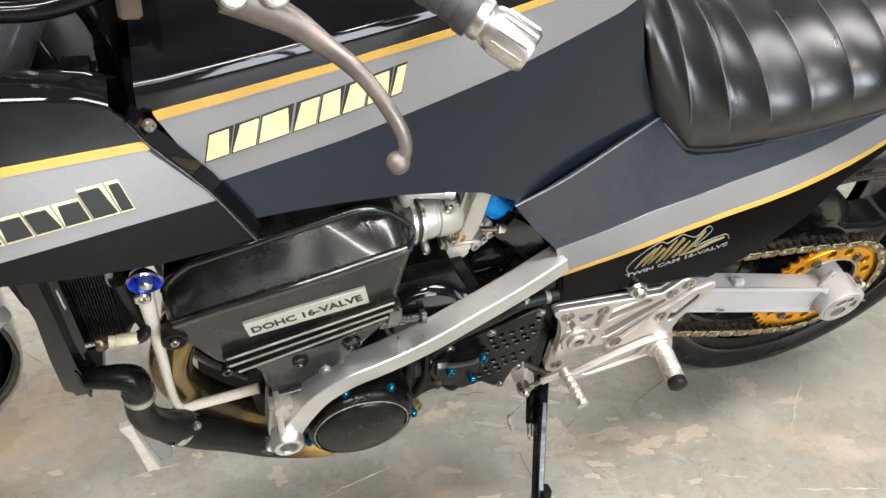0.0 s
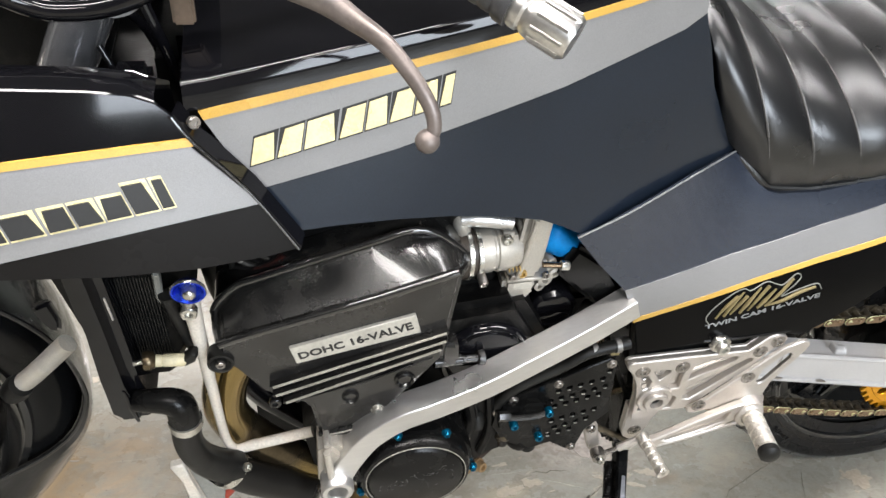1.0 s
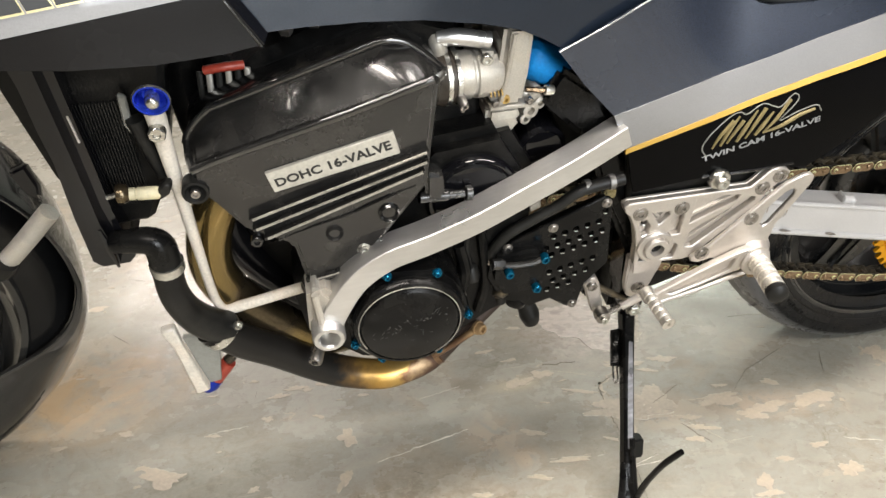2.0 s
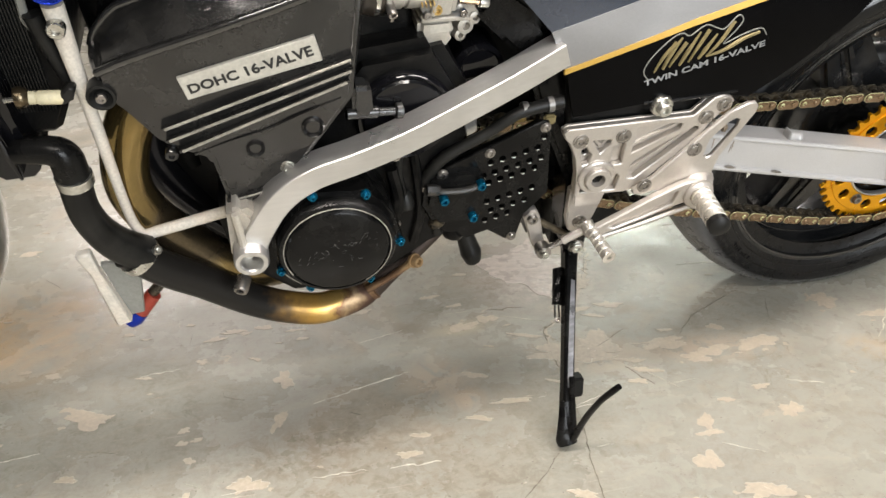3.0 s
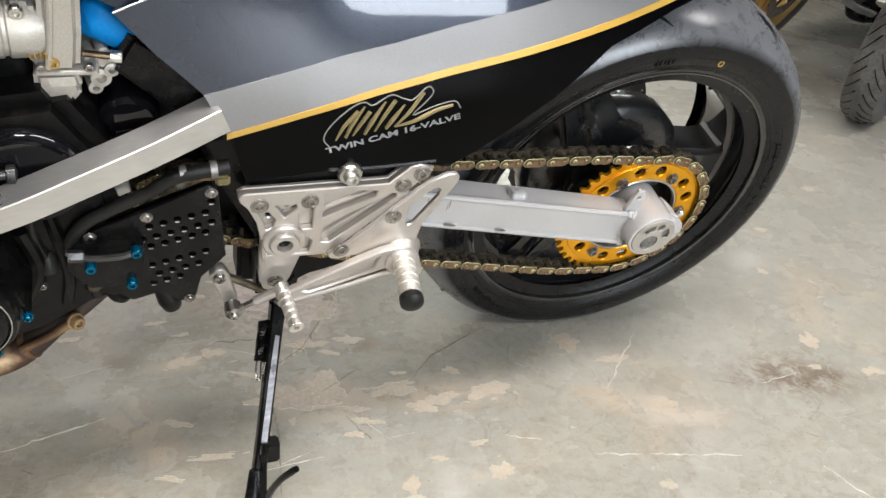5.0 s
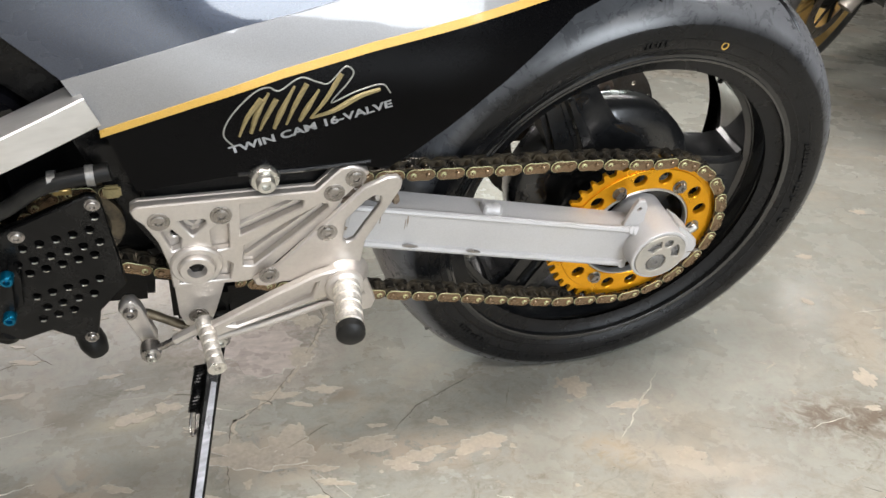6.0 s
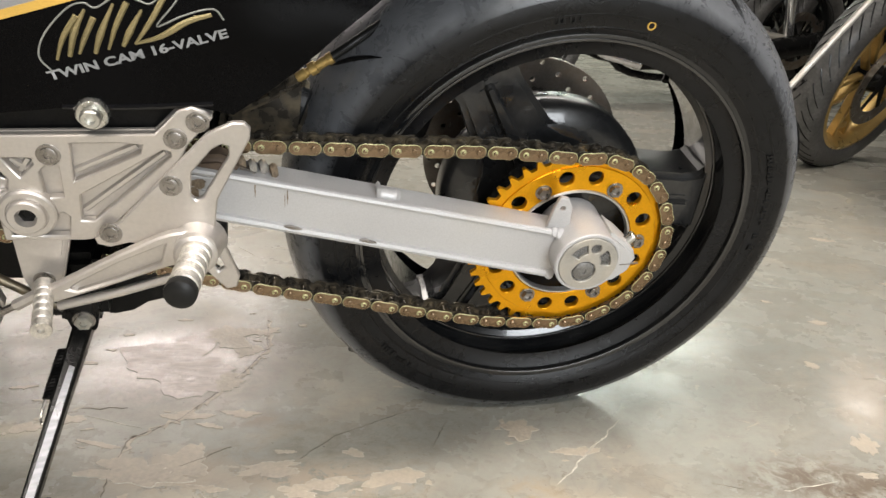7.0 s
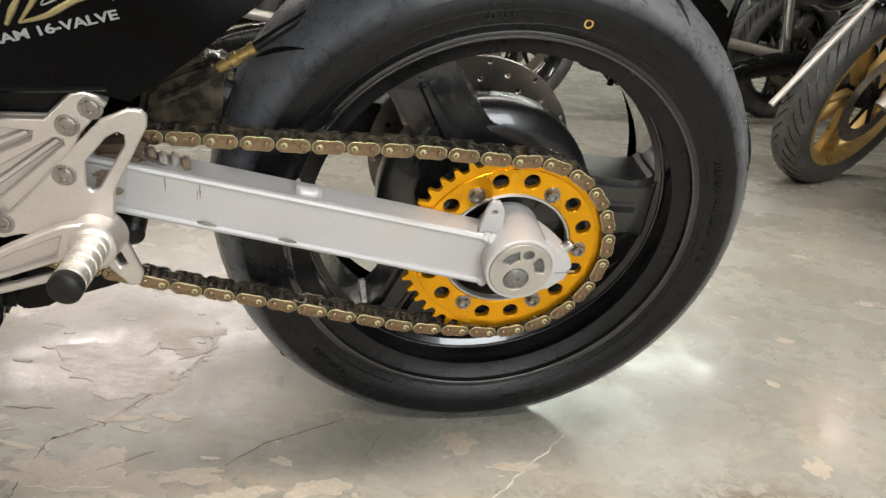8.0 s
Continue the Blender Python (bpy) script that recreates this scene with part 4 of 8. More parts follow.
# right-hand and hidden structure behind the visible side
part("swingarm_pivot", plate([(-0.62, 0.19), (-0.55, 0.205), (-0.47, 0.19), (-0.445, 0.13), (-0.46, 0.07), (-0.50, 0.040), (-0.57, 0.030), (-0.63, 0.05)], -0.092, 0.09, bevel=0.012, segments=2), M_CASE, bike, "black casting round the swingarm pivot")
link = part("suspension_linkage", plate([(-0.62, 0.06), (-0.60, -0.005), (-0.56, -0.035), (-0.50, -0.052), (-0.455, -0.054), (-0.44, -0.038), (-0.39, -0.030), (-0.372, -0.004), (-0.40, 0.05)], -0.07, 0.07, bevel=0.008), M_CASE, bike, "dark greasy suspension linkage under the swingarm")
for x, z in ((-0.455, -0.035), (-0.395, -0.012), (-0.53, -0.028)):
    part("linkage_bolt", hexnut((x, -0.07, z), OUT, 0.009, 0.010), M_DARKBOLT, link)
part("linkage_arm", tube([(-0.40, -0.078, -0.005), (-0.435, -0.080, -0.040), (-0.47, -0.078, -0.048)], 0.009, 10), M_CASE, link)
part("brake_pedal_pivot", lathe([(0.0, -0.02), (0.012, -0.02), (0.013, 0.012), (0.008, 0.016), (0, 0.016)], (-0.375, -0.085, 0.012), OUT, 18), M_HOSE, link)
part("shock_absorber", tube([(-0.38, 0.0, 0.10), (-0.30, 0.0, 0.30)], 0.026, 16), M_CASE, bike, "dark rear shock absorber")
spring = [(-0.37 + 0.0012 * k + 0.034 * math.cos(k * 0.7), 0.034 * math.sin(k * 0.7), 0.115 + 0.0031 * k) for k in range(54)]
part("shock_spring", tube(spring, 0.005, 8, 2), M_CASE, bike, "dark coiled shock spring")


# rearset bracket, peg and gear lever
def rearset():
    A = [(-0.5573, 0.1762), (-0.551, 0.1802), (-0.4061, 0.1832), (-0.3858, 0.2045), (-0.3764, 0.2069), (-0.3665, 0.2040), (-0.3605, 0.1981), (-0.382, 0.173), (-0.388, 0.159), (-0.458, 0.0855), (-0.470, 0.0835),
         (-0.5315, 0.0845), (-0.5325, 0.112), (-0.5385, 0.140), (-0.5475, 0.160), (-0.5545, 0.168)]
    pockets = [[(-0.4696, 0.1746), (-0.4306, 0.1750), (-0.4161, 0.1735), (-0.4178, 0.1665), (-0.4711, 0.1400)],
               [(-0.4678, 0.1279), (-0.4010, 0.1687), (-0.3955, 0.1676), (-0.3950, 0.1632), (-0.4605, 0.1025), (-0.4705, 0.1032)],
               [(-0.5358, 0.1514), (-0.5271, 0.1537), (-0.5195, 0.1430), (-0.5215, 0.1315), (-0.5285, 0.1285)], [(-0.5208, 0.1619), (-0.4990, 0.1616), (-0.4985, 0.1560), (-0.5100, 0.1440)],
               [(-0.4955, 0.1490), (-0.4887, 0.1560), (-0.4803, 0.1545), (-0.4804, 0.1259), (-0.4950, 0.1250)], [(-0.5251, 0.0949), (-0.5160, 0.0973), (-0.4964, 0.0925), (-0.4945, 0.1081), (-0.4829, 0.1112), (-0.4789, 0.1067), (-0.4815, 0.0885), (-0.5255, 0.0890)]]
    base = part("rearset_bracket", plate(A, -0.186, -0.191, [circle(-0.5245, 0.1425, 0.004, 8)], 0.001), M_MACH, bike, "machined aluminium footrest bracket with milled pockets")
    part("milled_face", plate(A, -0.191, -0.1995, pockets, 0.0011, angle=60), M_MACH, base)
    for x0, z0, x1, z1 in ((-0.470, 0.147, -0.421, 0.170), (-0.468, 0.110, -0.400, 0.164), (-0.516, 0.158, -0.504, 0.148), (-0.503, 0.158, -0.510, 0.148)):
        part("pocket_rib", tube([(x0, -0.1915, z0), (x1, -0.1915, z1)], 0.003, 6), M_MACH, base)
    low = [(-0.531, 0.084), (-0.5295, 0.036), (-0.525, 0.021), (-0.514, 0.0135), (-0.503, 0.018), (-0.4965, 0.035), (-0.4835, 0.084)]
    lug = part("lower_lug", plate(low, -0.176, -0.188, [], 0.0015, 2), M_MACH, base)
    part("lug_face", plate([(-0.5285, 0.082), (-0.527, 0.062), (-0.4925, 0.060), (-0.4875, 0.082)], -0.188, -0.1925, [], 0.002, 2), M_MACH, base)
    B = [(-0.462, 0.090), (-0.440, 0.105), (-0.366, 0.187), (-0.346, 0.197), (-0.337, 0.197), (-0.332, 0.192), (-0.333, 0.183), (-0.361, 0.126), (-0.364, 0.100), (-0.346, 0.046), (-0.349, 0.034), (-0.358, 0.032), (-0.372, 0.050), (-0.382, 0.066),
         (-0.405, 0.080), (-0.435, 0.084), (-0.450, 0.080), (-0.460, 0.083)]
    tri_window = [(-0.363, 0.173), (-0.355, 0.178), (-0.350, 0.176), (-0.350, 0.168), (-0.372, 0.129), (-0.378, 0.126), (-0.382, 0.130), (-0.380, 0.152)]
    peg_plate = part("peg_plate", plate(B, -0.1995, -0.2055, [tri_window, [(-0.371, 0.070), (-0.366, 0.076), (-0.358, 0.056), (-0.364, 0.052)]], 0.0012), M_MACH, base, "machined footrest plate with a triangular opening")
    part("peg_boss", lathe([(0.024, -0.002), (0.0205, 0.004), (0.018, 0.010), (0.017, 0.014), (0.0, 0.014)], (-0.379, -0.204, 0.084), (-0.1, -1, 0.08), 28), M_MACH, peg_plate)
    # pivot bolt and small bolts
    bm = lathe([(0.0225, -0.003), (0.0222, 0.003), (0.0205, 0.0045), (0.0165, 0.0045), (0.0158, 0.0035), (0.0150, 0.0035), (0.0148, 0.0085), (0.0138, 0.0095), (0.0085, 0.0095), (0.0072, 0.0025), (0, 0.0025)], (-0.5095, -0.1995, 0.112), OUT, 36)
    part("pivot_bolt", bm, M_MACH, base, "large recessed pivot bolt")
    part("hex_socket", hexnut((-0.5095, -0.2024, 0.112), OUT, 0.0070, 0.001), M_CASE, base)
    for x, z, y in ((-0.536, 0.1635, -0.1995), (-0.486, 0.165, -0.1995), (-0.3725, 0.1945, -0.1995), (-0.3905, 0.1797, -0.1995), (-0.3965, 0.1400, -0.2055), (-0.4480, 0.0945, -0.2055), (-0.5125, 0.034, -0.188)):
        bm = lathe([(0.0092, -0.001), (0.0092, 0.0008), (0.008, 0.0012), (0.0062, 0.0008)], (x, y, z), OUT, 18)
        bolt((x, y, z), OUT, 0.0064, 0.0022, bm)
        part("cap_bolt", bm, M_DARKBOLT, base, "dark socket-head bolt")
    # knurled peg
    a, b = Vector((-0.3790, -0.217, 0.0825)), Vector((-0.3868, -0.274, 0.0872))
    d = (b - a).normalized()
    L = (b - a).length
    prof = [(0.0, 0.0), (0.0128, 0.0)]
    for k in range(5):
        s = L * (k / 5)
        prof += [(0.0127, s + 0.001), (0.0127, s + L / 5 - 0.0028), (0.0113, s + L / 5 - 0.0022), (0.0113, s + L / 5 - 0.0006)]
    prof += [(0.013, L), (0, L)]
    peg = part("footpeg", lathe(prof, a, d, 28), M_PEG, base, "knurled alloy footpeg")
    part("peg_end", lathe([(0.0128, 0.0), (0.0132, 0.003), (0.0128, 0.008), (0.0095, 0.0110), (0, 0.0118)], b, d, 24), M_HOSE, peg, "black rubber peg end")
    # gear lever, rod and toe peg
    lever_line = [(-0.383, 0.102), (-0.400, 0.099), (-0.4098, 0.0955), (-0.444, 0.0780), (-0.4937, 0.0495), (-0.5115, 0.0405), (-0.516, 0.035), (-0.511, 0.0285), (-0.498, 0.0305), (-0.4463, 0.0490), (-0.4043, 0.0655), (-0.384, 0.071)]
    window = [(-0.405, 0.0885), (-0.444, 0.0705), (-0.478, 0.0505), (-0.487, 0.0440), (-0.480, 0.0415), (-0.446, 0.0540), (-0.410, 0.0690)]
    lever = part("gear_lever", plate(lever_line, -0.206, -0.2155, [window], 0.0016), M_MACH, base, "skeleton alloy gear lever")
    part("lever_floor", plate(window, -0.2065, -0.2095), M_MACH, lever)
    part("lower_link", tube([(-0.374, -0.206, 0.0570), (-0.41, -0.206, 0.0455), (-0.45, -0.206, 0.0325), (-0.500, -0.205, 0.0185)], 0.0042, 10), M_MACH, lever, "thin polished link rod")
    part("lever_collar", lathe([(0.012, -0.008), (0.0185, -0.008), (0.0185, 0.006), (0.016, 0.008), (0.012, 0.008)], (-0.380, -0.213, 0.0795), (-0.1, -1, 0.08), 24), M_MACH, lever)
    a, b = Vector((-0.508, -0.206, 0.040)), Vector((-0.501, -0.258, 0.036))
    d, L = (b - a).normalized(), (b - a).length
    prof = [(0, -0.004), (0.0085, -0.004)]
    for k in range(6):
        prof += [(0.0078, L * k / 6 + 0.001), (0.0078, L * (k + 1) / 6 - 0.002), (0.0068, L * (k + 1) / 6 - 0.001)]
    prof += [(0.0085, L - 0.002), (0.0085, L), (0.003, L), (0.0025, L - 0.004), (0, L - 0.004)]
    part("toe_peg", lathe(prof, a, d, 18), M_PEG, lever, "small grooved toe peg")
    part("shift_rod", tube([(-0.508, -0.202, 0.034), (-0.536, -0.2005, 0.017)], 0.0055, 8), M_MACH, base, "polished shift rod")
    part("rod_end", tube([(-0.534, -0.2005, 0.018), (-0.552, -0.2005, 0.008)], 0.0035, 8, bm=lathe([(0.0045, -0.007), (0.009, -0.007), (0.0098, 0.0), (0.009, 0.007), (0.0045, 0.007)], (-0.559, -0.1985, 0.004), OUT, 20)), M_DARKBOLT, base, "dark ball joint")
    part("rod_bolt", bolt((-0.559, -0.2055, 0.004), OUT, 0.005, 0.006), M_STEEL, base)
    arm = plate([(-0.5825, 0.046), (-0.5765, 0.0565), (-0.5680, 0.0565), (-0.5625, 0.046), (-0.5520, 0.004), (-0.5555, -0.0065), (-0.5660, -0.0045)], -0.172, -0.184, [], 0.0015)
    part("shift_arm", arm, M_MACH, bike, "polished gear selector arm")
    part("selector_shaft", bolt((-0.5725, -0.184, 0.044), OUT, 0.0065, 0.005), M_DARKBOLT, bike)


rearset()


# side stand
def side_stand():
    leg_top, leg_end = Vector((-0.497, -0.145, -0.0485)), Vector((-0.5508, -0.3457, -0.180))
    out = Vector((0.05, -0.72, 0.69))
    on_leg = lambda f, lift=0.0, side=0.0: leg_top.lerp(leg_end, f) + out * lift + Vector((side, 0, 0))
    sec = [(-0.6, -1), (0.6, -1), (0.85, -0.7), (0.85, 0.7), (0.6, 1), (-0.6, 1), (-0.85, 0.7), (-0.85, -0.7)]
    leg = part("side_stand", tube([on_leg(0), on_leg(0.5), on_leg(1)], [0.0108, 0.0090, 0.0084, 0.0098], section=sec, up=(0.05, -0.72, 0.69)), M_SATIN, bike, "black steel side stand with a bare metal strip")
    flat = [(-1, -0.4), (1, -0.4), (0.8, 0.4), (-0.8, 0.4)]
    part("bare_strip", tube([on_leg(0.13, 0.0086, 0.0022), on_leg(0.4, 0.0078, 0.0014), on_leg(0.76, 0.0074, 0.0004)], [0.0030, 0.0044, 0.0042], section=flat, up=(0.05, -0.72, 0.69)), M_STRIP, leg, "scraped bare metal strip")
    clevis = [(-0.5125, 0.0), (-0.4815, 0.0), (-0.4815, -0.034), (-0.485, -0.050), (-0.490, -0.058), (-0.504, -0.058), (-0.509, -0.050), (-0.5125, -0.034)]
    part("stand_pivot", plate(clevis, -0.130, -0.159, bevel=0.0045, segments=3), M_SATIN, leg, "black pivot clevis")
    part("pivot_washer", lathe([(0, 0), (0.0105, 0), (0.0105, 0.0015), (0, 0.0015)], (-0.495, -0.1588, -0.037), OUT, 24), M_DARKBOLT, leg)
    part("pivot_nut", hexnut((-0.495, -0.160, -0.037), OUT, 0.0082, 0.006), M_STEEL, leg, "zinc pivot nut")
    foot = tube([(-0.5455, -0.318, -0.148), (-0.549, -0.336, -0.168), (-0.5515, -0.349, -0.181), (-0.5505, -0.355, -0.1875)], [0.008, 0.0105, 0.0125, 0.0105], 12, section=[(a * 1.15, b * 0.62) for a, b in circle(0, 0, 1, 12)])
    part("stand_foot", foot, M_SATIN, leg, "flattened black stand foot")
    part("foot_loop", tube([(-0.5345, -0.297, -0.128), (-0.5375, -0.318, -0.150), (-0.5405, -0.340, -0.170), (-0.5435, -0.352, -0.181)], 0.0038, 8), M_SATIN, leg)
    prong = tube([(-0.5455, -0.354, -0.178), (-0.541, -0.356, -0.150), (-0.537, -0.361, -0.118), (-0.530, -0.367, -0.085), (-0.521, -0.372, -0.062), (-0.5165, -0.374, -0.053)], [0.0050, 0.0042, 0.0039, 0.0039, 0.0042, 0.0036], 10)
    part("kick_prong", prong, M_SATIN, leg, "bent black foot prong")
    part("rubber_stop", block((-0.0105, -0.008, 0.004), (0.0105, 0.010, 0.034), 0.0025, m=Matrix.Translation((-0.526, -0.298, -0.172)) @ Matrix.Rotation(radians(-16), 4, "X")), M_HOSE, leg, "black rubber stop")
    coil = []
    for k in range(120):
        f = 0.12 + 0.20 * k / 119
        coil.append(on_leg(f, -0.008 + 0.0052 * math.sin(k * 0.8), -0.0128 + 0.0052 * math.cos(k * 0.8)))
    part("return_spring", tube(coil, 0.0019, 6, 1), M_SATIN, leg, "black return spring")
    part("spring_hook", tube([on_leg(0.32, -0.008, -0.0155), on_leg(0.38, -0.008, -0.0150), on_leg(0.415, -0.008, -0.012), on_leg(0.40, -0.008, -0.009), on_leg(0.32, -0.008, -0.0105)], 0.0014, 6), M_DARKBOLT, leg)
    part("stand_bracket", block((-0.525, -0.150, -0.05), (-0.475, -0.09, 0.03), 0.008), M_CASE, bike)


side_stand()


# frame
def frame_tubes():
    centre = [(-0.899, -0.262, 0.124), (-0.886, -0.259, 0.152), (-0.864, -0.254, 0.181), (-0.832, -0.249, 0.1995), (-0.79, -0.243, 0.2085), (-0.74, -0.234, 0.2205), (-0.69, -0.222, 0.2355), (-0.63, -0.207, 0.2545), (-0.573, -0.191, 0.2745)]
    sec = [(-0.72, -0.88), (0.70, -0.88), (0.78, -0.80), (0.78, 0.82), (0.72, 0.88), (-0.72, 0.88), (-0.78, 0.82), (-0.78, -0.80)]
    rail = part("lower_frame_rail", tube(centre, 0.0162, section=sec, per=8), M_ALU, bike, "bright brushed aluminium S-shaped frame rail", 20)
    ring = lathe([(0.0100, 0.0), (0.0100, -0.05), (0.0, -0.05)], (-0.899, -0.284, 0.124), OUT, 28)
    lathe([(0.0100, 0.0), (0.0115, 0.002), (0.0155, 0.002), (0.0172, -0.001), (0.0172, -0.06), (0.010, -0.06)], (-0.899, -0.284, 0.124), OUT, 28, ring)
    part("rail_boss", ring, M_ALU, rail, "round mounting boss with a hollow centre")
    cast = plate([(-0.916, 0.175), (-0.900, 0.180), (-0.888, 0.165), (-0.884, 0.12), (-0.90, 0.106), (-0.918, 0.112)], -0.225, -0.268, bevel=0.006, segments=2)
    part("cast_lug", cast, M_CAST, rail, "rough cast alloy lug")
    part("lug_rib", tube([(-0.908, -0.270, 0.175), (-0.904, -0.276, 0.135)], 0.004, 8), M_CAST, rail)
    part("lower_lug_bolt", bolt((-0.914, -0.235, 0.05), (-0.3, -0.9, -0.2), 0.008, 0.012), M_DARKBOLT, rail)
    post = [(-0.640, 0.345), (-0.60, 0.315), (-0.575, 0.275), (-0.548, 0.225), (-0.525, 0.175), (-0.505, 0.075), (-0.498, -0.02), (-0.522, -0.022), (-0.527, 0.03), (-0.531, 0.085), (-0.552, 0.13), (-0.575, 0.18), (-0.60, 0.25), (-0.66, 0.31)]
    part("frame_post", plate(post, -0.125, -0.176, bevel=0.006, segments=2), M_SATIN, bike, "gloss black frame upright")
    part("frame_post_far", plate(post, 0.125, 0.176, bevel=0.006), M_SATIN, bike)
    under = [(-0.560, 0.25), (-0.46, 0.24), (-0.36, 0.24), (-0.345, 0.205), (-0.375, 0.190), (-0.40, 0.172), (-0.545, 0.160)]
    part("seat_rail", plate(under, -0.10, -0.184, bevel=0.004), M_CASE, bike, "black lower subframe rail")
    part("tail_frame", plate([(-0.55, 0.27), (-0.35, 0.26), (-0.12, 0.37), (0.08, 0.43), (0.08, 0.46), (-0.3, 0.42), (-0.55, 0.40)], -0.10, 0.10, bevel=0.01), M_CASE, bike, "dark tail subframe and undertray")
    lower = [(-0.54, 0.03), (-0.54, -0.07), (-0.495, -0.074), (-0.4876, -0.086), (-0.463, -0.081), (-0.447, -0.070), (-0.431, -0.066), (-0.388, -0.050), (-0.384, -0.036), (-0.42, 0.0), (-0.45, 0.03)]
    part("stand_bracket", plate(lower, -0.055, -0.098, bevel=0.005, segments=2), M_CASE, bike, "greasy black bracket behind the gear lever")
    part("shift_shaft", tube([(-0.5607, -0.1726, 0.0297), (-0.5293, -0.1742, 0.0079), (-0.505, -0.175, -0.008)], 0.0045, 10), M_CHAINDARK, bike, "dark oily shift shaft")
    part("inner_fender", plate([(-0.40, 0.14), (-0.34, 0.23), (-0.27, 0.30), (-0.16, 0.365), (-0.20, 0.39), (-0.36, 0.36), (-0.46, 0.22), (-0.44, 0.12)], -0.085, 0.085, bevel=0.01), M_CASE, bike, "black inner mudguard")
    way = Vector((0.83, 0.0, 0.56))
    part("brake_hose_fitting", lathe([(0.0, 0.0), (0.0045, 0.0), (0.0052, 0.002), (0.0052, 0.010), (0.0040, 0.011), (0.0040, 0.014), (0.0066, 0.015), (0.0066, 0.022), (0.0050, 0.023), (0.0050, 0.034), (0.0060, 0.035), (0.0060, 0.040), (0.0, 0.041)], (-0.2914, -0.054, 0.1687), way, 14), M_GOLDRIM, bike, "gold crimped hose fitting")
    part("brake_hose", tube([(-0.258, -0.054, 0.1915), (-0.235, -0.05, 0.207), (-0.20, -0.03, 0.225)], 0.0045, 10), M_HOSE, bike, "black brake hose")
    cast = [(-0.372, 0.095), (-0.362, 0.1400), (-0.3479, 0.1548), (-0.325, 0.166), (-0.2972, 0.1776), (-0.278, 0.1660), (-0.2812, 0.120), (-0.290, 0.090)]
    part("link_casting", plate(cast, -0.010, -0.048, bevel=0.008, segments=3), M_CHAINDARK, bike, "dull grey cast suspension link")
    part("link_rib", tube([(-0.345, -0.049, 0.132), (-0.318, -0.050, 0.146), (-0.285, -0.049, 0.166)], 0.0045, 8), M_CHAINDARK, bike)


frame_tubes()


part("hose_spring", tube([(-0.319 + 0.00028 * k, -0.054 + 0.0042 * math.cos(k * 0.9), 0.1528 + 0.00016 * k + 0.0042 * math.sin(k * 0.9)) for k in range(100)], 0.0012, 5, 1), M_CHAINDARK, bike, "dark threaded hose end")
part("grey_stay", plate([(-0.335, 0.150), (-0.300, 0.160), (-0.275, 0.150), (-0.29, 0.11), (-0.33, 0.10)], -0.03, -0.045, bevel=0.003), M_RIM, bike)


# engine
def loft_rings(rings):
    bm = bmesh.new()
    vs = [[bm.verts.new(p) for p in ring] for ring in rings]
    n = len(vs[0])
    for a, b in zip(vs, vs[1:]):
        for k in range(n):
            bm.faces.new((a[k], a[(k + 1) % n], b[(k + 1) % n], b[k]))
    bm.faces.new(vs[0])
    bm.faces.new(vs[-1])
    return recalc(bm)


PLATE_Y = -0.2475


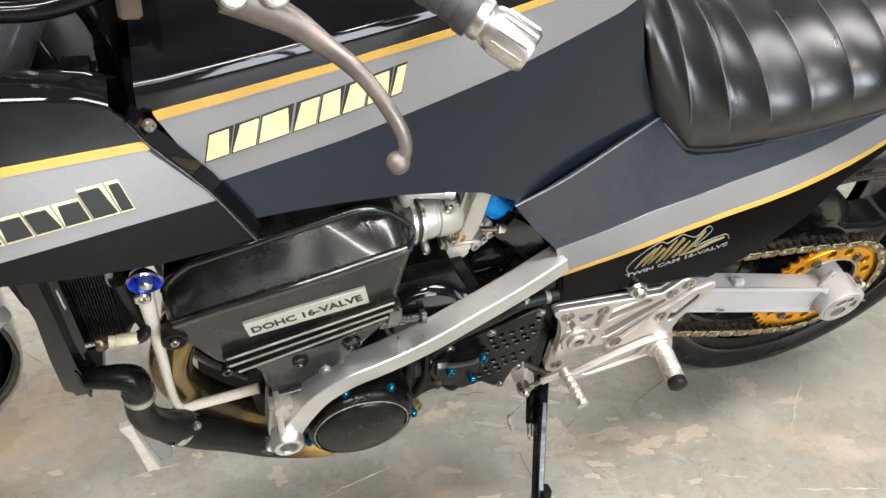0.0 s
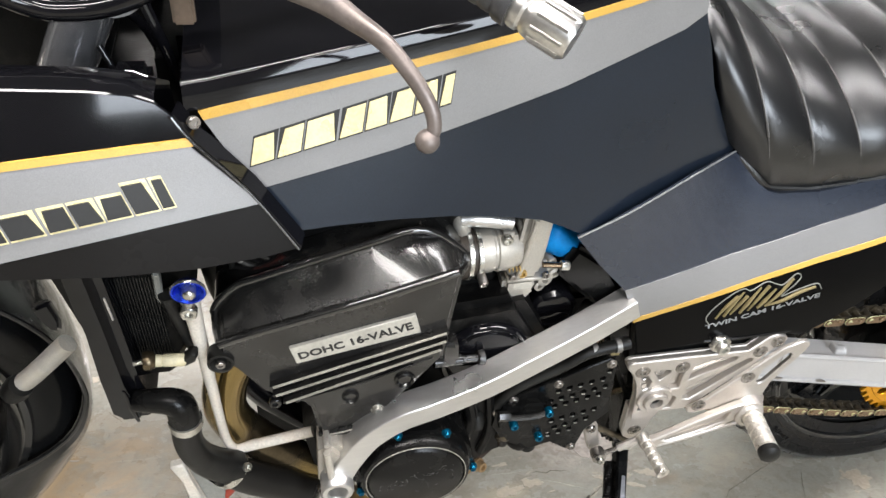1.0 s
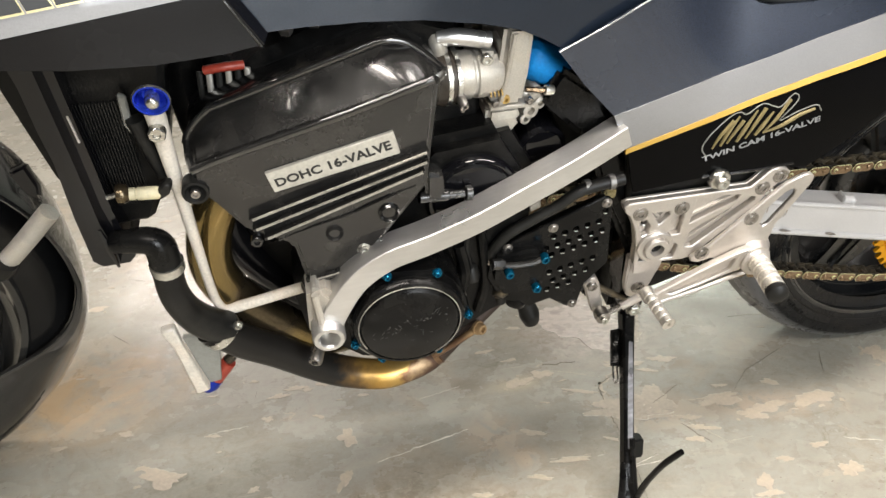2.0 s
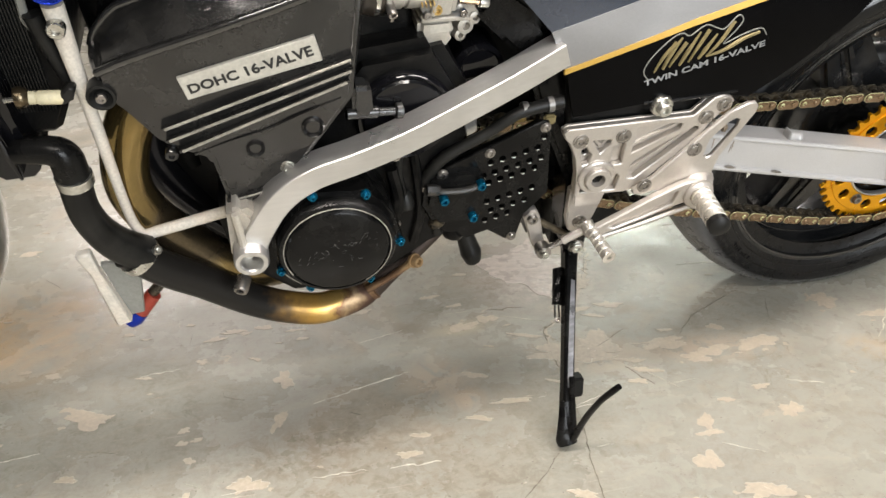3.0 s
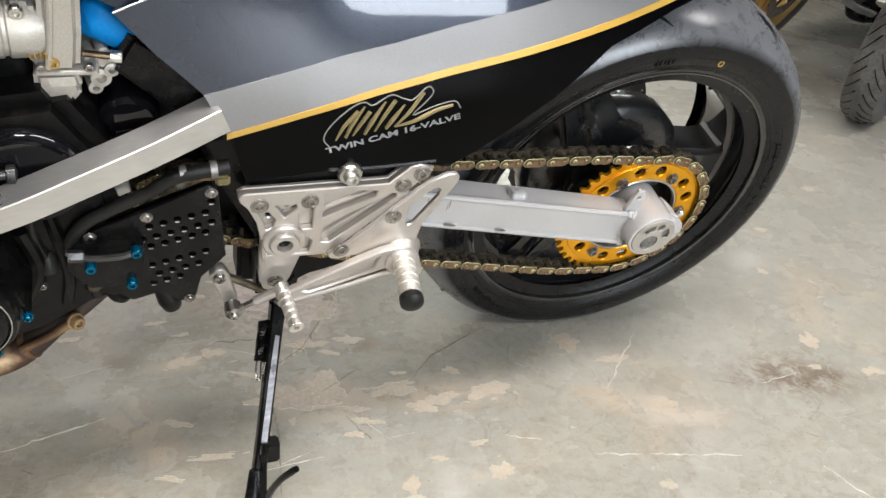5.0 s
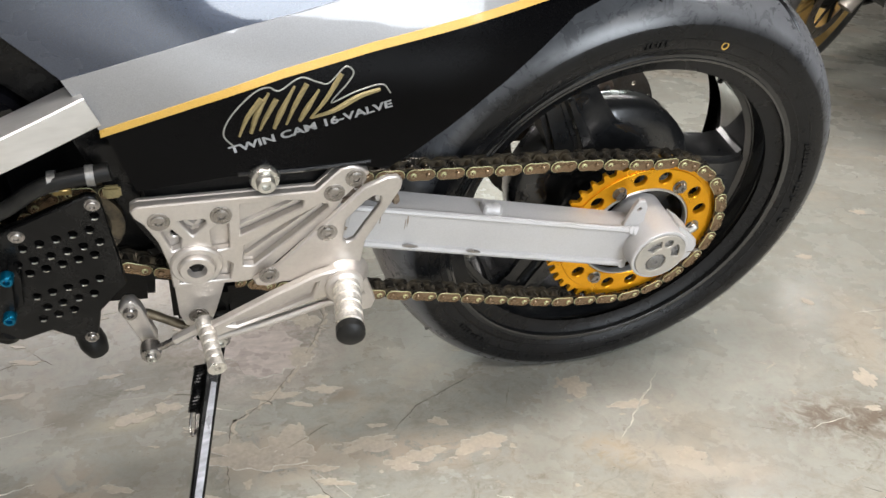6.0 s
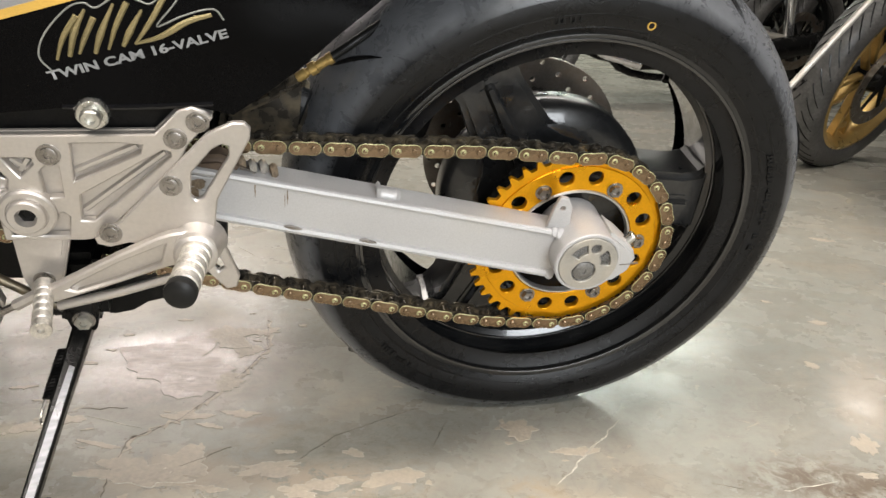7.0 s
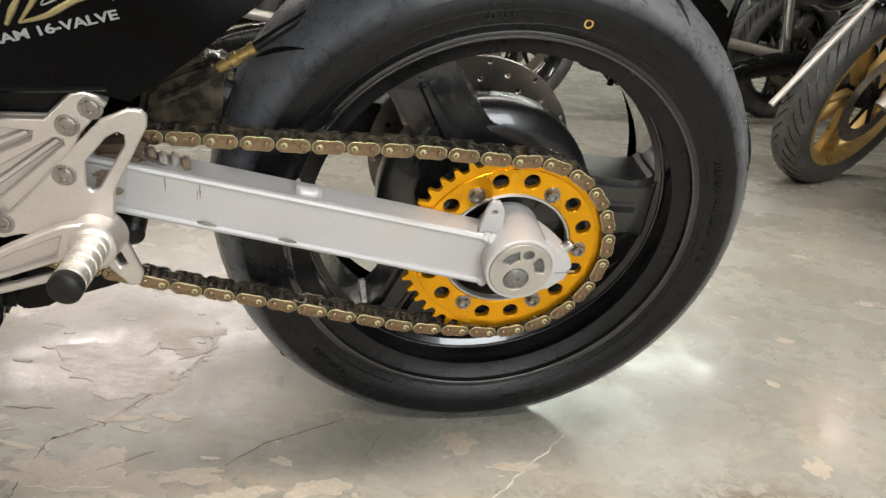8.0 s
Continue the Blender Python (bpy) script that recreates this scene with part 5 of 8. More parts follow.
def engine():
    big = [(-1.004, 0.30), (-1.004, 0.325), (-0.998, 0.338), (-0.980, 0.356), (-0.962, 0.363), (-0.860, 0.396), (-0.822, 0.408), (-0.800, 0.404), (-0.780, 0.388), (-0.767, 0.373), (-0.775, 0.32), (-0.783, 0.27), (-0.84, 0.19), (-0.90, 0.125), (-0.915, 0.16), (-0.925, 0.215), (-0.965, 0.236), (-0.99, 0.28)]
    face = [(-1.001, 0.300), (-1.000, 0.317), (-0.997, 0.323), (-0.977, 0.330), (-0.952, 0.337), (-0.86, 0.363), (-0.82, 0.376), (-0.80, 0.383), (-0.785, 0.3885), (-0.779, 0.384), (-0.786, 0.32), (-0.790, 0.275), (-0.845, 0.200), (-0.902, 0.137), (-0.912, 0.166), (-0.921, 0.22), (-0.960, 0.243), (-0.985, 0.28)]
    rings = [[(x, 0.19, z) for x, z in big], [(x, -0.185, z) for x, z in big], [(x, -0.207, z) for x, z in big], [(x, -0.244, z) for x, z in face]]
    bm = chamfer(loft_rings(rings), 0.0055, 3, 28)
    cover = part("cylinder_cover", bm, M_ENGINE, bike, "black enamelled cylinder block side cover")
    # recessed panel under the crease
    part("cover_rib", tube([(-0.999, -0.2435, 0.3195), (-0.977, -0.2445, 0.3285), (-0.952, -0.2445, 0.336), (-0.86, -0.2445, 0.3625), (-0.80, -0.2445, 0.3825), (-0.783, -0.2435, 0.3875)], 0.0042, 10), M_BEAD, cover)
    bead = [(x, -0.2065, z) for x, z in big[1:10]]
    part("cover_bead", tube(bead, 0.0042, 10, 4), M_BEAD, cover)
    part("front_bead", tube([(-1.003, -0.207, 0.328), (-1.002, -0.225, 0.323), (-0.9985, -0.243, 0.319)], 0.0035, 8), M_BEAD, cover)
    part("rear_bead", tube([(-0.767, -0.207, 0.3745), (-0.772, -0.225, 0.380), (-0.781, -0.243, 0.386)], 0.0038, 8), M_BEAD, cover)
    for k, ((x0, z0), (x1, z1)) in enumerate((((-0.958, 0.263), (-0.789, 0.3185)), ((-0.956, 0.2505), (-0.789, 0.3075)), ((-0.947, 0.2385), (-0.793, 0.2965)))):
        fin = bmesh.new()
        d = Vector((x1 - x0, 0, z1 - z0)).normalized()
        n = Vector((-d.z, 0, d.x))
        a, b = Vector((x0, 0, z0)), Vector((x1, 0, z1))
        ring = lambda p: [(p.x, -0.242, p.z), (p + n * 0.0015).to_tuple()[:1] + (-0.2525,) + (p + n * 0.0015).to_tuple()[2:], (p - n * 0.001).to_tuple()[:1] + (-0.2525,) + (p - n * 0.001).to_tuple()[2:], (p - n * 0.0065).to_tuple()[:1] + (-0.242,) + (p - n * 0.0065).to_tuple()[2:]]
        part("cooling_fin", loft_rings([ring(a), ring(b)]), M_ENGINE, cover, "black cooling fin with a bare edge")
        part("bare_fin_edge", tube([(x0 + 0.003, -0.2528, z0 + 0.0012), (x1 - 0.002, -0.2528, z1 - 0.0004)], 0.0014, 6), M_FIN, cover, "bare metal fin edge")
    # name plate
    quad = [(-0.9375, 0.3105), (-0.8205, 0.3405), (-0.8145, 0.3165), (-0.9315, 0.2885)]
    name = part("name_plate", plate(quad, -0.243, PLATE_Y, bevel=0.0006), M_PLATE, cover, "silver plate lettered DOHC 16-VALVE")
    part("raised_letters", lettering("DOHC 16-VALVE", [(-0.9305, 0.3035), (-0.8245, 0.3325), (-0.8215, 0.3225), (-0.928, 0.2945)], lambda x, z: PLATE_Y, 0.0004, 0.0), M_INK, name, "black lettering")
    bm = lathe([(0.0, 0.004), (0.0048, 0.004), (0.0056, 0.001), (0.0076, 0.002), (0.0096, 0.005), (0.0118, 0.0045), (0.0122, 0.003), (0.0122, -0.012)], (-1.000, -0.243, 0.2975), OUT, 28)
    part("rubber_mount", bm, M_HOSE, cover, "ribbed rubber grommet")
    part("mount_bolt", bolt((-1.0, -0.246, 0.2975), OUT, 0.0044, 0.004), M_DARKBOLT, cover)
    # lower part of the cover: two half-round bosses, the sloping ledge and its bolts
    for x, z, r in ((-0.8811, 0.2295, 0.0085), (-0.8273, 0.2470, 0.0105)):
        part("half_boss", lathe([(r, -0.004), (r, 0.0025), (r * 0.84, 0.0045), (r * 0.72, 0.0030), (r * 0.6, 0.001), (0.0, 0.0005)], (x, -0.2435, z), OUT, 24), M_ENGINE, cover)
    part("ledge_bolt", bolt((-0.8541, -0.243, 0.2042), OUT, 0.0052, 0.005, lathe([(0.0075, -0.002), (0.0070, 0.0015), (0.005, 0.0015)], (-0.8541, -0.243, 0.2042), OUT, 16)), M_STEEL, cover, "zinc socket bolt")
    part("cover_bolt", bolt((-0.955, -0.243, 0.232), OUT, 0.006, 0.005), M_ENGINE, cover)
    part("lower_rib", tube([(-0.914, -0.2425, 0.1705), (-0.889, -0.2455, 0.1770), (-0.861, -0.2455, 0.1840), (-0.838, -0.245, 0.203)], [0.003, 0.0045, 0.0045, 0.003], 8), M_ENGINE, cover)
    part("rib_edge", tube([(-0.911, -0.2478, 0.1738), (-0.888, -0.2492, 0.1795), (-0.864, -0.2492, 0.1862)], 0.0009, 6), M_FIN, cover, "bare metal worn edge")
    part("casting_ridge", tube([(-0.935, -0.243, 0.229), (-0.898, -0.2445, 0.2415), (-0.868, -0.245, 0.2495), (-0.838, -0.2455, 0.262), (-0.80, -0.244, 0.275)], 0.0018, 6), M_ENGINE, cover)
    part("flange_line", tube([(-0.905, -0.2445, 0.158), (-0.885, -0.2455, 0.168), (-0.858, -0.2455, 0.183)], 0.0022, 8), M_ENGINE, cover)
    part("head_top", plate([(-0.99, 0.34), (-0.93, 0.385), (-0.82, 0.425), (-0.74, 0.40), (-0.76, 0.33)], -0.17, 0.17, bevel=0.01), M_CASE, bike, "black cylinder head under the tank")
    for k in range(6):
        x = -0.986 + 0.0085 * k
        part("plug_lead", tube([(x, -0.172, 0.338), (x + 0.001, -0.174, 0.358), (x + 0.002, -0.170, 0.375)], 0.0030, 8), M_CAST if k % 2 else M_HOSE, bike)
    part("red_sleeve", tube([(-0.979, -0.176, 0.379), (-0.962, -0.178, 0.3815), (-0.944, -0.174, 0.380)], 0.0042, 10), M_RED, bike, "red cable sleeve under the fairing")
    for k in range(7):
        x = -0.955 + 0.026 * k
        part("head_bolt", hexnut((x, -0.165, 0.392 + 0.0105 * k * 0.6), (0, -0.6, 0.8), 0.007, 0.010), M_DARKBOLT, bike)
    part("cylinder_block", block((-0.985, -0.115, -0.02), (-0.84, 0.18, 0.30), 0.01), M_CASE, bike, "black cylinder block behind the headers")
    # crankcase
    case = [(-0.93, 0.10), (-0.90, 0.16), (-0.84, 0.215), (-0.78, 0.29), (-0.70, 0.30), (-0.665, 0.24), (-0.665, 0.048), (-0.70, 0.034), (-0.74, 0.004), (-0.79, -0.018), (-0.86, -0.018), (-0.89, 0.01), (-0.92, 0.04)]
    crank = part("crankcase", plate(case, 0.17, -0.200, bevel=0.012, segments=2), M_CASE, bike, "black crankcase with grime in its corners")
    part("gearbox_case", plate([(-0.68, 0.30), (-0.60, 0.29), (-0.50, 0.23), (-0.49, 0.05), (-0.545, 0.035), (-0.60, 0.0), (-0.68, -0.01)], 0.17, -0.085, bevel=0.012), M_CASE, bike, "black gearbox casing")
    part("gearbox_foot", plate([(-0.64, 0.035), (-0.548, 0.040), (-0.556, -0.040), (-0.625, -0.036)], -0.04, -0.095, bevel=0.008, segments=2), M_CASE, bike, "greasy black gearbox foot")
    part("sump", plate([(-0.90, 0.05), (-0.86, -0.02), (-0.80, -0.035), (-0.68, -0.01), (-0.64, 0.05)], 0.14, -0.13, bevel=0.012), M_CASE, bike, "dark engine sump")
    part("lower_case_rib", tube([(-0.757, -0.205, 0.06), (-0.74, -0.207, 0.11), (-0.748, -0.206, 0.16)], 0.007, 8), M_CASE, crank)
    part("case_rib", tube([(-0.722, -0.203, 0.05), (-0.715, -0.205, 0.10), (-0.725, -0.204, 0.185)], 0.0055, 8), M_CASE, crank)
    # clutch cover
    c = (-0.814, 0.1165)
    rim = []
    for k in range(60):
        a = 2 * math.pi * k / 60
        lobe = sum(math.exp(-((math.degrees(a) - b + 180) % 360 - 180) ** 2 / 50) for b in (352, 62, 108, 208, 243, 300))
        rim.append((c[0] + (0.0640 + 0.0058 * lobe) * math.cos(a), c[1] + (0.0640 + 0.0058 * lobe) * math.sin(a)))
    housing = part("clutch_housing", plate(rim, -0.19, -0.262, bevel=0.003, segments=2), M_SATIN, bike, "black clutch housing")
    disc = lathe([(0.060, -0.262), (0.0605, -0.268), (0.058, -0.2725), (0.0548, -0.2735), (0.0538, -0.2715), (0.0525, -0.2722), (0.0505, -0.2758), (0.0485, -0.2768), (0.0, -0.2772)], (c[0], 0, c[1]), (0, 1, 0), 64)
    part("clutch_cover", disc, M_SATIN, housing, "round satin black clutch cover with scratches")
    for b in (352, 62, 108, 208, 243, 300):
        a = radians(b)
        x, z = c[0] + 0.0662 * math.cos(a), c[1] + 0.0662 * math.sin(a)
        bm = lathe([(0.0, -0.002), (0.005, -0.002), (0.005, 0.0008), (0.0036, 0.0008)], (x, -0.262, z), OUT, 16)
        bolt((x, -0.262, z), OUT, 0.0034, 0.0045, bm)
        part("cover_screw", bm, M_CYAN, housing, "bright cyan anodised screw")
    worn = [(c[0] + 0.0542 * math.cos(radians(d)), -0.2738, c[1] + 0.0542 * math.sin(radians(d))) for d in range(-60, 216, 6)]
    part("worn_rim", tube(worn, 0.0006, 6, 2), M_FIN, housing, "bare metal line worn round the cover")
    low = [(c[0] + 0.0655 * math.cos(radians(d)), -0.2620, c[1] + 0.0655 * math.sin(radians(d))) for d in range(212, 302, 6)]
    part("worn_flange", tube(low, 0.0007, 6, 2), M_FIN, housing, "bare metal line worn round the flange")
    # fine scratches on the cover
    rng = random.Random(17)
    for k in range(20):
        a, q = rng.uniform(0, 6.28), 0.046 * rng.random() ** 0.6
        x, z, b, l = c[0] + q * math.cos(a), c[1] + q * math.sin(a), rng.gauss(0.5, 0.5), rng.uniform(0.001, 0.005)
        part("scratch", tube([(x, -0.2770, z), (x + l * math.cos(b), -0.2771, z + l * math.sin(b))], rng.uniform(0.00012, 0.0003), 4, 1), M_SEAM, housing)
    # scribbled engraving, too worn to read
    rng = random.Random(7)
    for k in range(26):
        x = -0.846 + 0.0025 * k + rng.uniform(-0.001, 0.001)
        z = 0.108 + 0.0010 * k + rng.uniform(-0.006, 0.007)
        l, b = rng.uniform(0.002, 0.006), rng.choice((0.9, 1.1, 2.2, 0.3))
        part("worn_mark", tube([(x, -0.2772, z), (x + l * math.cos(b), -0.2773, z + l * math.sin(b))], rng.uniform(0.0002, 0.0004), 4, 1), M_SEAM, housing)
    # starter or pulse cover behind the rail, plug and clip
    part("pulse_cover", lathe([(0.050, -0.17), (0.050, -0.206), (0.047, -0.210), (0.043, -0.208), (0.041, -0.210), (0.0, -0.212)], (-0.734, 0, 0.222), (0, 1, 0), 44), M_BLACK, bike, "round black engine cover")
    for a in (20, 140, 260):
        x, z = -0.734 + 0.050 * math.cos(radians(a)), 0.222 + 0.050 * math.sin(radians(a))
        part("pulse_bolt", bolt((x, -0.198, z), OUT, 0.006, 0.008), M_DARKBOLT, bike)
    part("breather_dome", lathe([(0.027, -0.12), (0.027, -0.16), (0.023, -0.165), (0.021, -0.163), (0.0, -0.166)], (-0.648, 0, 0.243), (0, 1, 0), 32), M_BLACK, bike, "black domed cover")
    clip = plate([(-0.788, 0.275), (-0.770, 0.272), (-0.768, 0.245), (-0.772, 0.238), (-0.788, 0.240)], -0.205, -0.228, bevel=0.004, segments=2)
    part("dark_bracket", clip, M_ENGINE, bike, "small black cast bracket")
    part("bracket_pin", lathe([(0.006, -0.01), (0.006, 0.02), (0.0042, 0.022), (0.0042, 0.038), (0.008, 0.039), (0.0085, 0.045), (0.004, 0.047), (0, 0.047)], (-0.784, -0.222, 0.2425), (1, 0.12, -0.12), 16), M_ENGINE, bike, "alloy pin with a round head")
    part("block_bolt", bolt((-0.738, -0.165, 0.2825), OUT, 0.0062, 0.008, lathe([(0.0108, 0), (0.0100, 0.003), (0.006, 0.003)], (-0.738, -0.163, 0.2825), OUT, 10)), M_STEEL, bike, "zinc flange bolt")
    part("carb_stay", plate([(-0.78, 0.33), (-0.72, 0.32), (-0.715, 0.26), (-0.75, 0.255), (-0.775, 0.27)], -0.14, -0.163, bevel=0.006), M_CASE, bike)


engine()


# carburettor side
def carburettor():
    d = (0.94, 0.1, -0.03)
    boot = lathe([(0.02, 0.0), (0.0285, 0.0), (0.0290, 0.006), (0.0265, 0.009), (0.0265, 0.016), (0.0280, 0.018), (0.0280, 0.022), (0.0262, 0.024), (0.0262, 0.032), (0.0, 0.032)], (-0.782, -0.172, 0.346), d, 32)
    part("intake_boot", boot, M_BOOT, bike, "brown-black rubber intake boot")
    for off in (0.021, 0.031):
        at = Vector((-0.782, -0.172, 0.346)) + Vector(d) * off
        part("boot_clamp", lathe([(0.0272, 0.0), (0.0288, 0.0004), (0.0288, 0.0046), (0.0272, 0.005)], at, d, 32), M_STEEL, bike, "bright steel clamp band")
    part("clamp_screw", bolt((-0.7465, -0.1965, 0.3345), (0.1, -0.9, -0.3), 0.0046, 0.010), M_DARKBOLT, bike)
    part("screw_tail", tube([(-0.7465, -0.199, 0.334), (-0.7455, -0.197, 0.322)], 0.0022, 6), M_DARKBOLT, bike)
    neck = lathe([(0.0, 0.0), (0.0235, 0.0), (0.0240, 0.002), (0.0240, 0.013), (0.0222, 0.0145), (0.0222, 0.017), (0.0240, 0.0185), (0.0240, 0.034), (0.0205, 0.046), (0.0, 0.046)], (-0.7475, -0.1685, 0.345), d, 36)
    carb = part("carburettor", neck, M_CAST, bike, "grey cast carburettor with a polished neck")
    body = plate([(-0.7030, 0.400), (-0.6735, 0.400), (-0.6770, 0.345), (-0.6815, 0.312), (-0.7140, 0.312), (-0.7075, 0.345)], -0.140, -0.184, bevel=0.006, segments=3)
    part("carb_body", body, M_CAST, carb)
    part("body_rib", tube([(-0.694, -0.1845, 0.392), (-0.699, -0.1850, 0.350), (-0.704, -0.1845, 0.318)], 0.0026, 8), M_CAST, carb)
    part("choke_block", block((-0.727, -0.180, 0.352), (-0.708, -0.150, 0.372), 0.004), M_CAST, carb)
    part("choke_screw", bolt((-0.7195, -0.180, 0.366), OUT, 0.0055, 0.004), M_STEEL, carb)
    part("idle_bracket", plate([(-0.716, 0.348), (-0.700, 0.352), (-0.704, 0.318), (-0.712, 0.316), (-0.719, 0.330)], -0.176, -0.181, bevel=0.0012), M_GREYMETAL, carb, "dull steel cable bracket")
    part("idle_spring", tube([(-0.7170 + 0.0008 * k, -0.184 + 0.0035 * math.cos(k * 1.3), 0.3305 + 0.0035 * math.sin(k * 1.3)) for k in range(22)], 0.0008, 6, 2), M_GOLDRIM, carb, "small brass-coloured spring")
    bowl = plate([(-0.7164, 0.3115), (-0.6854, 0.3115), (-0.6795, 0.2925), (-0.6895, 0.2790), (-0.6955, 0.2690), (-0.7221, 0.2735), (-0.7255, 0.2835), (-0.7175, 0.2905)], -0.128, -0.181, bevel=0.006, segments=3)
    part("float_bowl", bowl, M_CAST, carb, "ribbed cast float bowl")
    part("drain_nose", lathe([(0.0, -0.006), (0.0062, -0.006), (0.0062, 0.004), (0.0045, 0.006), (0.0, 0.006)], (-0.7235, -0.176, 0.2790), (-0.8, -0.3, -0.3), 14), M_CAST, carb)
    part("bowl_plate", plate([(-0.706, 0.306), (-0.686, 0.307), (-0.685, 0.298), (-0.705, 0.297)], -0.180, -0.1812, bevel=0.0003), M_PLATE, carb, "small engraved maker plate")
    part("bowl_flange", plate([(-0.7140, 0.3145), (-0.668, 0.3145), (-0.667, 0.3095), (-0.7145, 0.3095)], -0.128, -0.1835, bevel=0.0012), M_CAST, carb)
    for x, z in ((-0.709, 0.318), (-0.674, 0.318)):
        part("bowl_screw", bolt((x, -0.1835, z), OUT, 0.0038, 0.003), M_DARKBOLT, carb)
    for x, z, r in ((-0.6726, 0.3138, 0.0058), (-0.6580, 0.3035, 0.0062), (-0.6670, 0.2955, 0.0085), (-0.6720, 0.2860, 0.0060), (-0.6630, 0.3200, 0.0050)):
        part("carb_boss", lathe([(0.0, -0.02), (r, -0.02), (r, 0.002), (r * 0.5, 0.003), (r * 0.45, -0.004), (0, -0.004)], (x, -0.166, z), (0.2, -1, 0.1), 16), M_CAST, carb)
    part("brass_jet", bolt((-0.700, -0.182, 0.323), OUT, 0.005, 0.005), M_GOLDRIM, carb, "small brass screw")
    part("choke_rod", tube([(-0.678, -0.180, 0.3290), (-0.654, -0.180, 0.3255)], 0.0030, 8), M_PIN, carb)
    part("rod_head", bolt((-0.655, -0.180, 0.3257), (1, 0, -0.15), 0.0052, 0.006), M_STEEL, carb)
    part("link_arm", plate([(-0.680, 0.318), (-0.662, 0.322), (-0.652, 0.308), (-0.656, 0.300), (-0.668, 0.306), (-0.680, 0.308)], -0.160, -0.166, bevel=0.0015), M_CAST, carb)
    part("throttle_bracket", plate([(-0.708, 0.380), (-0.694, 0.386), (-0.692, 0.352), (-0.702, 0.348)], -0.15, -0.176, bevel=0.003), M_CAST, carb)
    part("fuel_rail", tube([(-0.766, -0.168, 0.386), (-0.745, -0.170, 0.3865), (-0.715, -0.170, 0.380)], 0.0085, 12), M_ALU, bike, "pale alloy rail under the tank")
    part("rail_elbow", tube([(-0.768, -0.150, 0.392), (-0.766, -0.168, 0.383), (-0.762, -0.168, 0.366)], 0.0085, 10), M_CAST, bike)
    rng = random.Random(9)
    bag = lathe([(0.0, -0.004), (0.018, -0.002), (0.0215, 0.006), (0.0220, 0.022), (0.0205, 0.038), (0.017, 0.052), (0.0, 0.056)], (-0.672, -0.150, 0.352), (0.83, 0.12, -0.55), 24)
    for v in bag.verts:
        v.co += Vector((rng.gauss(0, 0.0012), rng.gauss(0, 0.0008), rng.gauss(0, 0.0012)))
    part("blue_wrap", bag, M_BLUEPLASTIC, bike, "bright blue wrinkled plastic wrap over the intake", 80)
    part("airbox", plate([(-0.67, 0.33), (-0.60, 0.39), (-0.52, 0.40), (-0.50, 0.30), (-0.57, 0.24), (-0.64, 0.26)], 0.14, -0.135, bevel=0.02, segments=2), M_CASE, bike, "black airbox behind the carburettors")
    for k in range(3):
        part("carburettor_body", block((-0.71, -0.09 + 0.075 * k, 0.28), (-0.66, -0.04 + 0.075 * k, 0.39), 0.008), M_CAST, bike)


carburettor()


